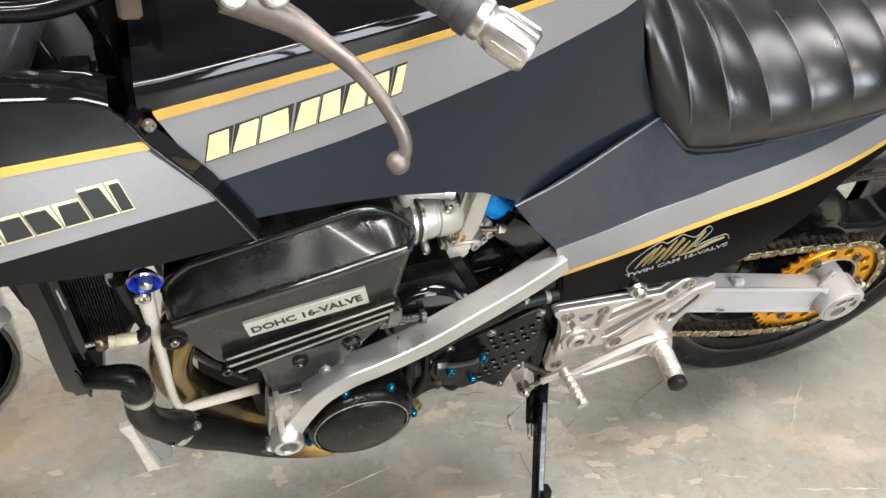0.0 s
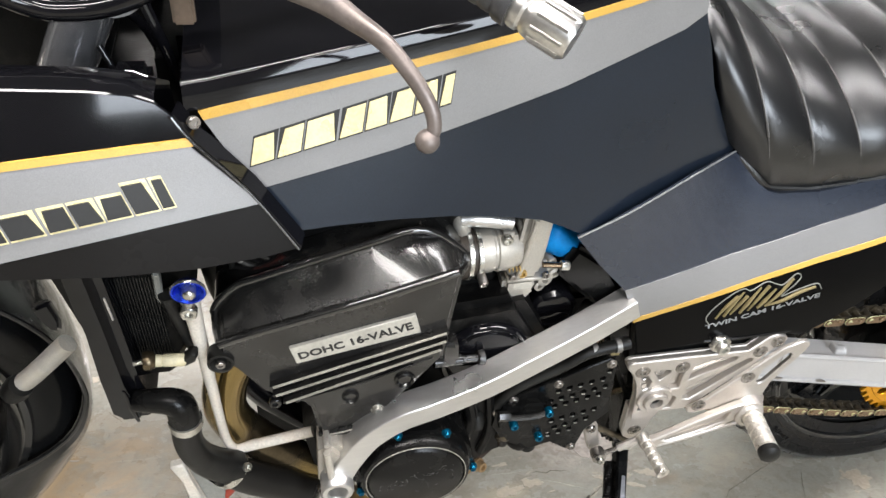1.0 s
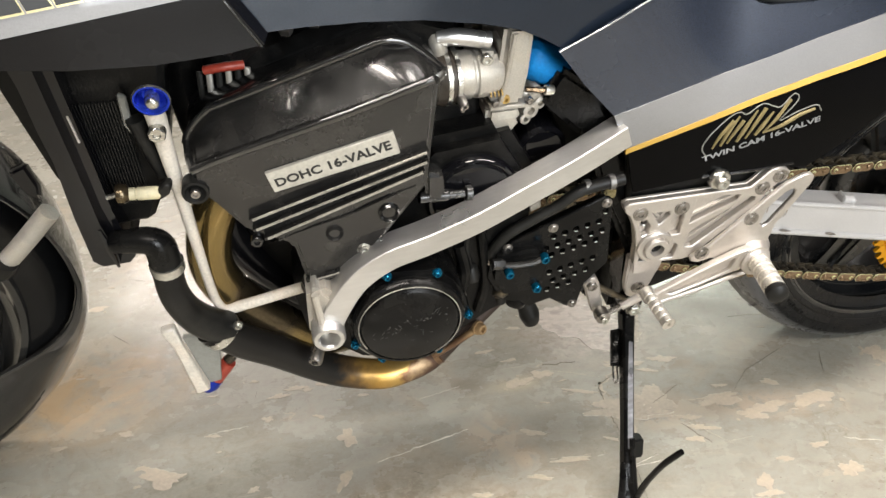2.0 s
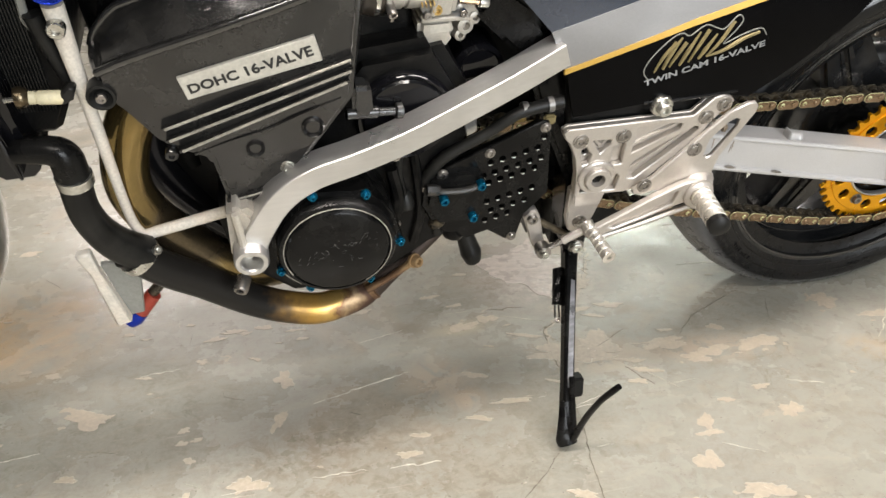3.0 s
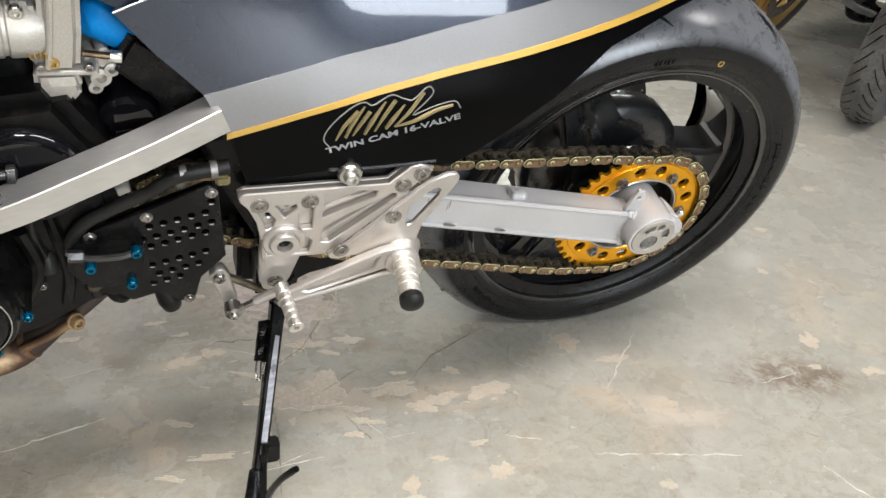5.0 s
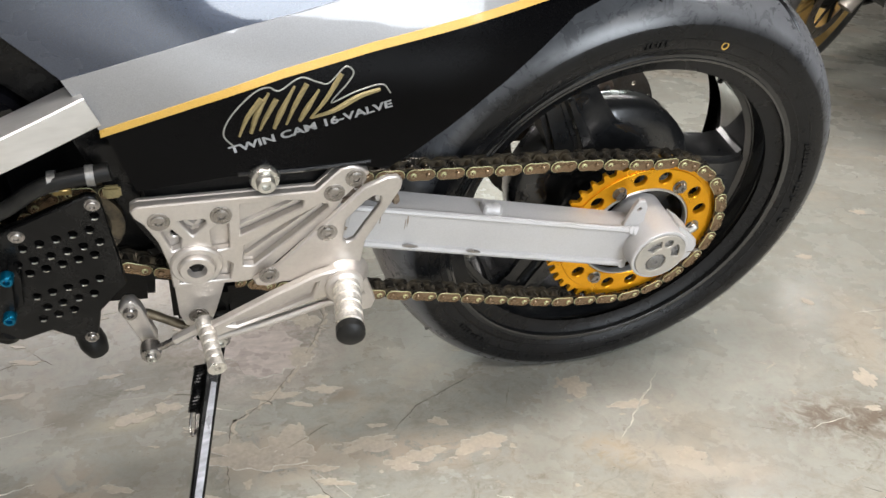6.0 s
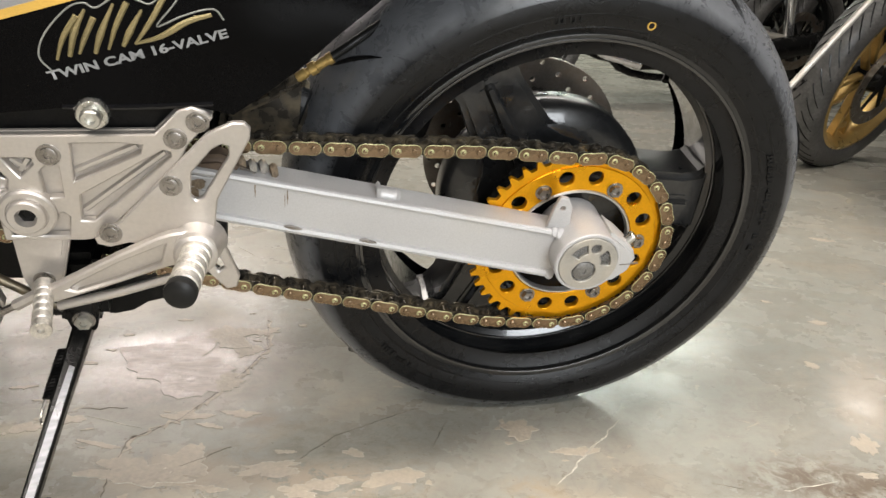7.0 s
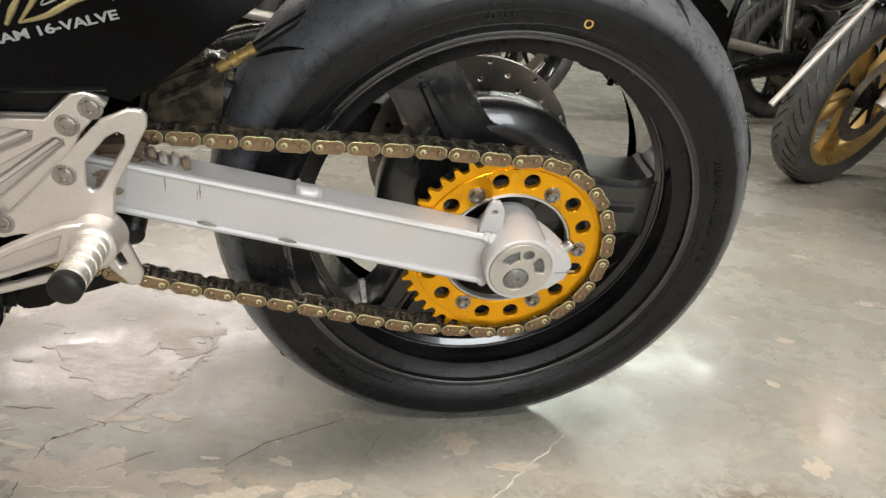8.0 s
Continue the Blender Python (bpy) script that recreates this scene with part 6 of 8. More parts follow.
# sprocket cover with drilled holes, hose and clutch release
def sprocket_cover():
    out = [(-0.697, 0.139), (-0.684, 0.1485), (-0.641, 0.1685), (-0.583, 0.196), (-0.576, 0.194), (-0.573, 0.186), (-0.5655, 0.098), (-0.590, 0.068), (-0.596, 0.037), (-0.602, 0.030), (-0.611, 0.034), (-0.632, 0.0505), (-0.657, 0.042), (-0.688, 0.060)]
    holes = []
    glint = bmesh.new()
    for r in range(9):
        for q in range(8):
            x = -0.662 + 0.0128 * q + 0.0058 * (r % 2)
            z = 0.060 + 0.0136 * r + 0.0035 * q
            if 0.104 < z - 0.35 * (x + 0.62) < 0.121:
                continue
            if x < -0.649 + max(0, 0.115 - z) * 0.25 or x > -0.576 or z > 0.1905 + 0.465 * (x + 0.583) - 0.014 or z < 0.062 + max(0, (-0.598 - x)) * 0.1:
                continue
            if x > -0.585 - (0.1 - z) * 0.8 and z < 0.1:
                continue
            holes.append(circle(x, z, 0.0034, 10))
            # modelled glint: a bright arc along the lower edge of each hole
            tube([(x + 0.0035 * math.cos(a), -0.1996, z + 0.0035 * math.sin(a)) for a in (-2.2, -1.9, -1.57, -1.25, -0.95)], 0.0007, 5, 1, glint)
    cover = part("sprocket_cover", plate(out, -0.195, -0.1995, holes, 0.0009, angle=60), M_SATIN, bike, "black sprocket cover plate drilled with rows of holes")
    cover.location = (-0.003, -0.0065, 0.0045)
    tagged(part("hole_edge_glint", glint, M_STEEL, cover, "bright steel arcs standing in for glints on the lower hole edges"), kind="stuff")
    part("cover_backing", plate([(x * 0.98 - 0.0126, 0.11 + (z - 0.11) * 0.93) for x, z in out], -0.185, -0.187), M_CASE, cover)
    for x, z in ((-0.5795, 0.1875), (-0.6382, 0.1612), (-0.6890, 0.1400), (-0.602, 0.0365)):
        part("plate_bolt", bolt((x, -0.1995, z), OUT, 0.0046, 0.003, lathe([(0.0062, 0), (0.0057, 0.001), (0.004, 0.001)], (x, -0.1995, z), OUT, 16)), M_DARKBOLT, cover, "dull steel socket-head bolt")
    for x, z, y in ((-0.6498, 0.1318, -0.2135), (-0.6909, 0.1197, -0.2175), (-0.6564, 0.0891, -0.2150)):
        part("cyan_screw", bolt((x, y, z), OUT, 0.0052, 0.006), M_CYAN, cover, "bright cyan anodised screw")
    part("release_body", plate([(-0.712, 0.142), (-0.668, 0.146), (-0.647, 0.142), (-0.645, 0.128), (-0.650, 0.090), (-0.665, 0.082), (-0.70, 0.082), (-0.715, 0.11)], -0.16, -0.2195, bevel=0.006, segments=2), M_SATIN, bike, "black clutch release housing")
    part("hydraulic_line", tube([(-0.710, -0.220, 0.1360), (-0.692, -0.2225, 0.1335), (-0.668, -0.2225, 0.1330), (-0.655, -0.2205, 0.1355)], 0.0036, 8), M_ENGINE, bike)
    part("line_nut", hexnut((-0.712, -0.220, 0.1362), (1, 0, -0.1), 0.0062, 0.014), M_ENGINE, bike)
    part("coolant_hose", tube([(-0.566, -0.200, 0.2190), (-0.612, -0.204, 0.2128), (-0.642, -0.205, 0.1941), (-0.672, -0.205, 0.1774), (-0.695, -0.205, 0.1625), (-0.7085, -0.204, 0.1410), (-0.7105, -0.203, 0.1270)], [0.0075, 0.0066, 0.0062, 0.0062, 0.0066, 0.0066, 0.0070], 14), M_HOSE, bike, "black rubber coolant hose")
    for x, z in ((-0.580, 0.2172), (-0.607, 0.2140)):
        part("hose_clamp", lathe([(0.007, -0.003), (0.0085, -0.003), (0.0085, 0.003), (0.007, 0.003)], (x, -0.2013, z), (1, 0.05, 0.02), 18), M_GREYMETAL, bike, "dull steel hose clamp")
    part("hose_band", lathe([(0.0066, -0.003), (0.0080, -0.003), (0.0080, 0.003), (0.0066, 0.003)], (-0.7105, -0.203, 0.1285), (0.2, 0, 1), 18), M_DARKBOLT, bike, "dull steel hose clamp")
    part("lower_hose", tube([(-0.7040, -0.200, 0.1190), (-0.7030, -0.201, 0.1040), (-0.7020, -0.200, 0.0900), (-0.6965, -0.199, 0.0750), (-0.6930, -0.198, 0.0540)], [0.0055, 0.0060, 0.0055, 0.0065, 0.0070], 10), M_HOSE, bike)
    for z in (0.108, 0.092):
        part("hose_ring", lathe([(0.0050, -0.002), (0.0075, -0.002), (0.0075, 0.002), (0.0050, 0.002)], (-0.7022, -0.200, z), (0.1, 0, 1), 16), M_SATIN, bike)
    part("pipe_union", lathe([(0.0, -0.008), (0.0072, -0.008), (0.0082, -0.004), (0.0082, 0.004), (0.0060, 0.009), (0.0, 0.009)], (-0.6950, -0.202, 0.0740), (0.4, -0.5, 0.8), 16), M_CHAINDARK, bike, "greasy dark pipe union")
    part("switch_plug", lathe([(0.0, -0.012), (0.0085, -0.012), (0.0092, 0.004), (0.0060, 0.010), (0.0, 0.011)], (-0.7316, -0.203, 0.1096), (0.1, -0.6, -0.8), 18), M_HOSE, bike, "black rubber switch plug")
    part("switch_lead", tube([(-0.7316, -0.202, 0.1150), (-0.7370, -0.203, 0.1364), (-0.7395, -0.203, 0.1600), (-0.7360, -0.200, 0.1850)], 0.0042, 8), M_HOSE, bike)
    for x, z in ((-0.7432, 0.1199), (-0.7407, 0.0795), (-0.681, 0.091)):
        part("case_screw", bolt((x, -0.202, z), OUT, 0.0042, 0.004), M_DARKBOLT, bike)
    part("greasy_union", lathe([(0.0, -0.010), (0.0105, -0.010), (0.0125, -0.003), (0.0125, 0.004), (0.0080, 0.010), (0.0, 0.010)], (-0.6720, -0.196, 0.0520), (0.5, -0.6, 0.5), 18), M_CASE, bike)
    part("silver_tab", plate([(-0.668, 0.200), (-0.655, 0.206), (-0.652, 0.184), (-0.664, 0.178)], -0.186, -0.190, bevel=0.001), M_ALU, bike, "small bare alloy tab")
    part("bronze_tab", block((-0.576, -0.184, 0.178), (-0.562, -0.178, 0.190), 0.002), M_EMBLEM, bike, "small bronze tab")
    part("drain_hose", tube([(-0.640, -0.095, 0.00), (-0.630, -0.105, -0.045), (-0.6225, -0.112, -0.070), (-0.619, -0.114, -0.084)], [0.009, 0.012, 0.0145, 0.011], 14), M_HOSE, bike, "black drain boot")
    part("grease_mark", block((-0.612, -0.1875, 0.188), (-0.598, -0.184, 0.194), 0.001, 1), M_GOLDRIM, bike, "yellow paint mark")
    part("return_pipe", tube([(-0.60, -0.15, 0.235), (-0.64, -0.19, 0.225), (-0.69, -0.195, 0.20)], 0.007, 10), M_HOSE, bike)


sprocket_cover()


# exhaust and cooling at the front
def front_plumbing():
    for k, y in enumerate((-0.165, -0.095, 0.0, 0.08)):
        s = 0.018 * k
        part("header_pipe", tube([(-0.955 + s * 0.2, y, 0.275), (-0.995 + s, y - 0.01, 0.225), (-1.012 + s, y - 0.012, 0.165), (-1.003 + s, y - 0.01, 0.115), (-0.965 + s * 0.8, y - 0.005, 0.055), (-0.915 + s * 0.6, y, 0.005), (-0.86, y * 0.8, -0.028), (-0.80, y * 0.6, -0.04)], 0.0235, 20), M_HEADERDARK if k else M_HEADER, bike, "blackened exhaust header with brown burns" if k else "heat-tinted bronze exhaust header")
    part("exhaust_pipe", tube([(-1.024, -0.216, 0.098), (-0.992, -0.210, 0.06), (-0.958, -0.203, 0.028), (-0.915, -0.198, -0.012), (-0.88, -0.195, -0.036), (-0.838, -0.195, -0.0495), (-0.805, -0.190, -0.049), (-0.778, -0.186, -0.042),
                               (-0.745, -0.182, -0.0150), (-0.712, -0.174, 0.0080), (-0.680, -0.162, 0.0300), (-0.65, -0.14, 0.042)], [0.019, 0.0195, 0.0195, 0.0195, 0.0195, 0.0192, 0.0187, 0.0168, 0.0125, 0.0100, 0.0090, 0.009], 24), M_PIPE, bike, "exhaust pipe burnt from black through gold to rust")
    part("pipe_joint", lathe([(0.0130, -0.004), (0.0168, -0.004), (0.0172, 0.002), (0.0130, 0.004)], (-0.768, -0.185, -0.034), (0.85, 0.05, 0.5), 20), M_RUST, bike, "rusty pipe joint")
    part("rusty_link", tube([(-0.775, -0.199, -0.024), (-0.748, -0.199, -0.008), (-0.722, -0.198, 0.0105)], [0.0050, 0.0042, 0.0048], 10), M_RUST, bike, "rusty exhaust link")
    part("link_bolt", bolt((-0.719, -0.199, 0.0137), (0.5, -0.8, 0.3), 0.0070, 0.009, lathe([(0.009, -0.002), (0.009, 0.001), (0.006, 0.001)], (-0.719, -0.199, 0.0137), (0.5, -0.8, 0.3), 14)), M_RUST, bike, "rusty link bolt")
    rad = [(-1.130, 0.47), (-1.092, 0.47), (-1.0865, 0.390), (-1.0825, 0.335), (-1.079, 0.270), (-1.073, 0.235), (-1.0715, 0.217), (-1.078, 0.210), (-1.103, 0.2085), (-1.1105, 0.216), (-1.1130, 0.27), (-1.1130, 0.33), (-1.1165, 0.362), (-1.1190, 0.405)]
    part("radiator_shroud", plate(rad, 0.21, -0.238, bevel=0.014, segments=4), M_BLACK, bike, "satin black radiator shroud")
    back = [(-1.178, 0.47), (-1.105, 0.47), (-1.100, 0.30), (-1.095, 0.225), (-1.118, 0.222), (-1.138, 0.27), (-1.150, 0.33), (-1.164, 0.405)]
    part("shroud_inner", plate(back, 0.16, -0.165, bevel=0.008, segments=2), M_CASE, bike, "black inner radiator panel")
    # bright strip modelled as the glint on the black shroud's edge
    part("shroud_glint", tube([(-1.0862, -0.2375, 0.382), (-1.0838, -0.2375, 0.356)], 0.0011, 6), M_ALU, bike)
    part("shroud_rib", tube([(-1.092, -0.238, 0.262), (-1.089, -0.239, 0.240), (-1.086, -0.238, 0.216)], [0.0015, 0.0035, 0.0015], 8), M_BLACK, bike)
    core = part("radiator_core", plate([(-1.12, 0.47), (-0.995, 0.47), (-1.015, 0.36), (-1.028, 0.285), (-1.052, 0.235), (-1.09, 0.235)], -0.20, 0.2, bevel=0.006), M_CASE, bike, "dark radiator core")
    part("frame_downtube", tube([(-0.988, -0.135, 0.475), (-1.003, -0.125, 0.36), (-0.996, -0.115, 0.26), (-0.955, -0.10, 0.12)], 0.019, 16), M_CASE, bike, "black steel frame downtube")
    part("hose_elbow", tube([(-1.084, -0.236, 0.2440), (-1.066, -0.240, 0.2465), (-1.054, -0.242, 0.2465), (-1.046, -0.243, 0.2430), (-1.0430, -0.243, 0.2350), (-1.0425, -0.243, 0.2150)], [0.0105, 0.0120, 0.0132, 0.0142, 0.0150, 0.0150], 20), M_SATIN, bike, "glossy black plastic hose elbow")
    part("elbow_clamp", lathe([(0.0145, -0.005), (0.0164, -0.005), (0.0164, 0.005), (0.0145, 0.005)], (-1.0420, -0.243, 0.2150), (0.0, 0.1, -1), 24), M_STEEL, bike, "steel hose clamp")
    part("radiator_hose", tube([(-1.0425, -0.243, 0.2180), (-1.0440, -0.240, 0.1780), (-1.0390, -0.233, 0.1450), (-1.0290, -0.225, 0.1180), (-1.0150, -0.218, 0.0980), (-1.0080, -0.214, 0.0900)], [0.0145, 0.0148, 0.0160, 0.0178, 0.0190, 0.0195], 18), M_HOSE, bike, "black radiator hose")
    part("lower_clamp", lathe([(0.0205, -0.005), (0.0225, -0.005), (0.0225, 0.005), (0.0205, 0.005)], (-1.014, -0.214, 0.088), (0.5, 0.1, -0.8), 24), M_STEEL, bike, "steel hose clamp")
    part("clamp_bolt", bolt((-0.996, -0.222, 0.098), (0.6, -0.5, 0.6), 0.005, 0.008), M_STEEL, bike)
    part("support_arm", tube([(-1.021, -0.224, 0.372), (-1.018, -0.222, 0.30), (-1.016, -0.215, 0.22), (-1.014, -0.205, 0.14), (-1.009, -0.200, 0.108), (-1.000, -0.199, 0.102)], [0.0092, 0.0062, 0.0052, 0.0050, 0.0052], 10), M_ARMPAINT, bike, "worn pale grey support arm")
    part("arm_bolt", bolt((-1.021, -0.234, 0.356), OUT, 0.0075, 0.006), M_STEEL, bike, "zinc bolt")
    part("cross_strut", tube([(-1.003, -0.199, 0.102), (-0.92, -0.203, 0.124)], 0.0062, 12), M_ARMPAINT, bike, "pale cross strut")
    at, face = (-1.015, -0.254, 0.401), (0.05, -0.95, -0.12)
    dish = lathe([(0.0045, -0.004), (0.0065, -0.0035), (0.0128, 0.0045), (0.0142, 0.0045), (0.0146, 0.003), (0.0142, 0.001), (0.0085, -0.006), (0.0060, -0.008), (0.0, -0.008)], at, face, 32)
    part("blue_bobbin", dish, M_BLUEANO, bike, "blue anodised fairing bobbin")
    part("bobbin_ring", lathe([(0.0142, 0.0015), (0.0152, 0.003), (0.0142, 0.0048)], at, face, 32), M_STEEL, bike)
    part("bobbin_screw", bolt((-1.0148, -0.252, 0.3995), face, 0.0058, 0.009, socket=False), M_STEEL, bike, "bright button-head screw")
    part("cream_spacer", lathe([(0.0, 0.0), (0.0058, 0.0), (0.0058, 0.005), (0.0050, 0.006), (0.0062, 0.008), (0.0062, 0.024), (0.0052, 0.027), (0.0, 0.027)], (-1.0585, -0.234, 0.2955), (1, 0.04, -0.10), 16), M_CREAM, bike, "aged cream plastic spacer")
    part("black_clip", plate([(-1.034, 0.286), (-1.024, 0.292), (-1.019, 0.303), (-1.026, 0.305), (-1.035, 0.296)], -0.226, -0.238, bevel=0.002), M_HOSE, bike, "small black plastic clip")
    part("radiator_stay", tube([(-1.0400, -0.215, 0.360), (-1.0345, -0.214, 0.325), (-1.0265, -0.213, 0.288)], [0.0085, 0.0070, 0.0060], 10), M_HOSE, bike, "black rubber radiator stay")
    part("stay_arm", plate([(-1.0500, 0.383), (-1.0430, 0.380), (-1.0445, 0.350), (-1.0385, 0.338), (-1.0440, 0.336), (-1.0515, 0.352)], -0.206, -0.212, bevel=0.0015), M_GREYINK, bike, "thin grey bracket arm")
    for k in range(16):
        x = -1.092 + 0.0026 * k
        part("core_fin", plate([(x, 0.372), (x + 0.0010, 0.372), (x + 0.0050, 0.262), (x + 0.0040, 0.262)], -0.2005, -0.2040), M_HOSE, core)
    part("bronze_knob", lathe([(0.0, -0.002), (0.0088, -0.002), (0.0096, 0.002), (0.0078, 0.007), (0.005, 0.009)], (-1.0665, -0.234, 0.2965), (1, 0.03, 0.03), 20), M_HEADER, bike, "bronze knurled knob")
    part("knob_screw", tube([(-1.078, -0.2345, 0.295), (-1.062, -0.234, 0.2965)], 0.0024, 8), M_STEEL, bike)
    part("lower_bracket", plate([(-1.079, 0.085), (-1.063, 0.088), (-1.060, 0.060), (-1.043, -0.022), (-1.060, -0.026), (-1.070, 0.058)], -0.192, -0.204, bevel=0.002), M_ARMPAINT, bike, "pale flat bracket")
    part("bracket_web", plate([(-1.060, 0.06), (-1.020, 0.06), (-1.030, -0.02), (-1.045, -0.022)], -0.185, -0.192, bevel=0.001), M_GREYINK, bike)
    part("drain_tube", tube([(-0.995, -0.15, 0.015), (-1.01, -0.155, -0.01), (-1.028, -0.158, -0.03)], 0.0065, 10), M_CHAINDARK, bike, "braided drain tube")
    tip = part("red_cap", tube([(-1.022, -0.158, -0.026), (-1.042, -0.16, -0.05)], [0.009, 0.0105, 0.010], 14), M_RED, bike, "red plug on the drain tube")
    part("blue_tip", lathe([(0.0105, 0), (0.0115, 0.012), (0.008, 0.022), (0, 0.024)], (-1.042, -0.16, -0.05), (-0.55, -0.05, -0.6), 14), M_BLUEANO, bike, "dark blue plug end")


front_plumbing()


# ---- bodywork ----
def tank_y(x, z):
    return 0.0567 + 0.5889 * x + 0.0128 * z - 0.1942 * x * z + 0.1992 * x * x


def fairing_y(x, z):
    return -0.248 + 0.2 * (x + 0.97) + 0.4 * (z - 0.5) + 0.9 * max(0.0, -1.16 - x) ** 2 + 0.9 * max(0.0, 0.53 - z) ** 2


def side_y(x, z):
    k = min(max((x + 0.65) / 0.18, 0.1), 1) * 0.5
    t = max(0.0, z - 0.27)
    return -0.197 + k * t * t / (t + 0.05) + 0.52 * max(0.0, x + 0.33) ** 2


SLANTS = [[(0, 0), (1, 0), (0.84, 1), (0, 1)], [(0, 0), (1, 0), (1, 1), (0.16, 1)]]


def badge_row(quad, yf, widths, heights, lean, face, border, grow, parent, lift):
    """A row of plain tapered blocks with a border, in place of a maker's name."""
    tl, tr, br, bl = [Vector((a, 0, b)) for a, b in quad]

    def spot(u, w):
        p = bl.lerp(br, u).lerp(tl.lerp(tr, u), w)
        return (p.x, p.z)

    total, at = sum(widths), 0.0
    for k, (wide, high) in enumerate(zip(widths, heights)):
        u0, u1 = at / total, (at + wide * 0.86) / total
        at += wide
        outer = [(u0 - grow, -0.09), (u1 + grow, -0.09), (u1 + grow + lean * high, high + 0.09), (u0 - grow + lean * high, high + 0.09)]
        part("badge_border", panel([spot(*p) for p in outer], yf, 0.002, 0.05, lift), border, parent)
        inner = [(u0 + (u1 - u0) * a + lean * high * b, high * b) for a, b in SLANTS[k % 2]]
        part("badge_block", panel([spot(*p) for p in inner], yf, 0.002, 0.05, lift + 0.0012), face, parent)


GOLD_TOP = [(-0.990, 0.5485), (-0.978, 0.551), (-0.883, 0.565), (-0.742, 0.585), (-0.643, 0.602), (-0.56, 0.618)]


def tank():
    rear = [(-0.552, 0.581), (-0.538, 0.548), (-0.523, 0.507), (-0.497, 0.461), (-0.468, 0.4275)]
    bottom = [(-0.647, 0.374), (-0.670, 0.389), (-0.694, 0.402), (-0.730, 0.414), (-0.786, 0.427), (-0.838, 0.434), (-0.888, 0.4375), (-0.924, 0.438)]
    side = part("tank_side", panel(GOLD_TOP + rear + bottom + [(-0.953, 0.480), (-0.986, 0.543)], tank_y, 0.01, 0.02), M_CHAR, bike, "charcoal metallic tank side")
    grey = [(-0.987, 0.5415), (-0.884, 0.558), (-0.742, 0.5785), (-0.634, 0.5975), (-0.556, 0.613), (-0.552, 0.581), (-0.573, 0.569), (-0.687, 0.534), (-0.839, 0.500), (-0.953, 0.4805)]
    part("silver_band", panel(grey, tank_y, 0.003, 0.02, 0.0012), M_SILVER, side, "silver-grey painted band")
    gold = GOLD_TOP + [(-0.556, 0.612), (-0.634, 0.5965), (-0.742, 0.5785), (-0.884, 0.558), (-0.987, 0.5415)]
    part("gold_stripe", panel(gold, tank_y, 0.003, 0.02, 0.0018), M_GOLD, side, "gold pinstripe")
    badge_row([(-0.9530, 0.5230), (-0.7905, 0.5585), (-0.7915, 0.5350), (-0.9555, 0.5020)], tank_y, (1, 1, 1.35, 1, 0.95, 1, 1, 0.5), (1,) * 8, 0.012, M_BADGE, M_INK, 0.006, side, 0.0014)
    # black crown of the tank
    rows = []
    for k in range(25):
        x = -1.0 + 0.48 * k / 24
        zg = along(GOLD_TOP, x)
        y0 = tank_y(x, zg)
        fall = max(0.0, (x + 0.66) / 0.14) ** 2 * 0.02
        ring = [(y0 - 0.001, zg), (y0 + 0.0015, zg + 0.010), (y0 + 0.0045, zg + 0.0185), (y0 + 0.0062, zg + 0.0202), (y0 + 0.0095, zg + 0.0212), (y0 + 0.05, zg + 0.028), (y0 + 0.11, zg + 0.038 - fall), (-0.05, zg + 0.045 - fall), (0.0, zg + 0.048 - fall)]
        ring += [(-y, z) for y, z in reversed(ring[:-1])] + [(-y0, 0.43), (-y0 - 0.04, 0.40)]
        rows.append([(x, y, z) for y, z in ring])
    bm = bmesh.new()
    vs = [[bm.verts.new(p) for p in r] for r in rows]
    for a, b in zip(vs, vs[1:]):
        for j in range(len(a) - 1):
            bm.faces.new((a[j], a[j + 1], b[j + 1], b[j]))
    bm.faces.new(vs[0])
    part("tank_top", recalc(bm), M_BLACK, bike, "glossy black tank top with crisp shoulder", 30)
    part("tank_core", plate([(-0.97, 0.45), (-0.92, 0.43), (-0.72, 0.41), (-0.60, 0.38), (-0.50, 0.43), (-0.56, 0.58), (-0.95, 0.54)], -0.12, 0.18, bevel=0.01), M_CASE, bike, "hidden tank underside")


tank()

SIDE_GOLD = [(-0.568, 0.2555), (-0.50, 0.278), (-0.433, 0.2985), (-0.363, 0.316), (-0.282, 0.333), (-0.185, 0.354), (-0.10, 0.3735), (0.0, 0.398), (0.06, 0.413)]
SIDE_SILVER = [(-0.587, 0.297), (-0.53, 0.3115), (-0.469, 0.326), (-0.418, 0.337), (-0.36, 0.3515), (-0.286, 0.3675), (-0.18, 0.391), (-0.10, 0.409), (0.0, 0.433), (0.06, 0.447)]


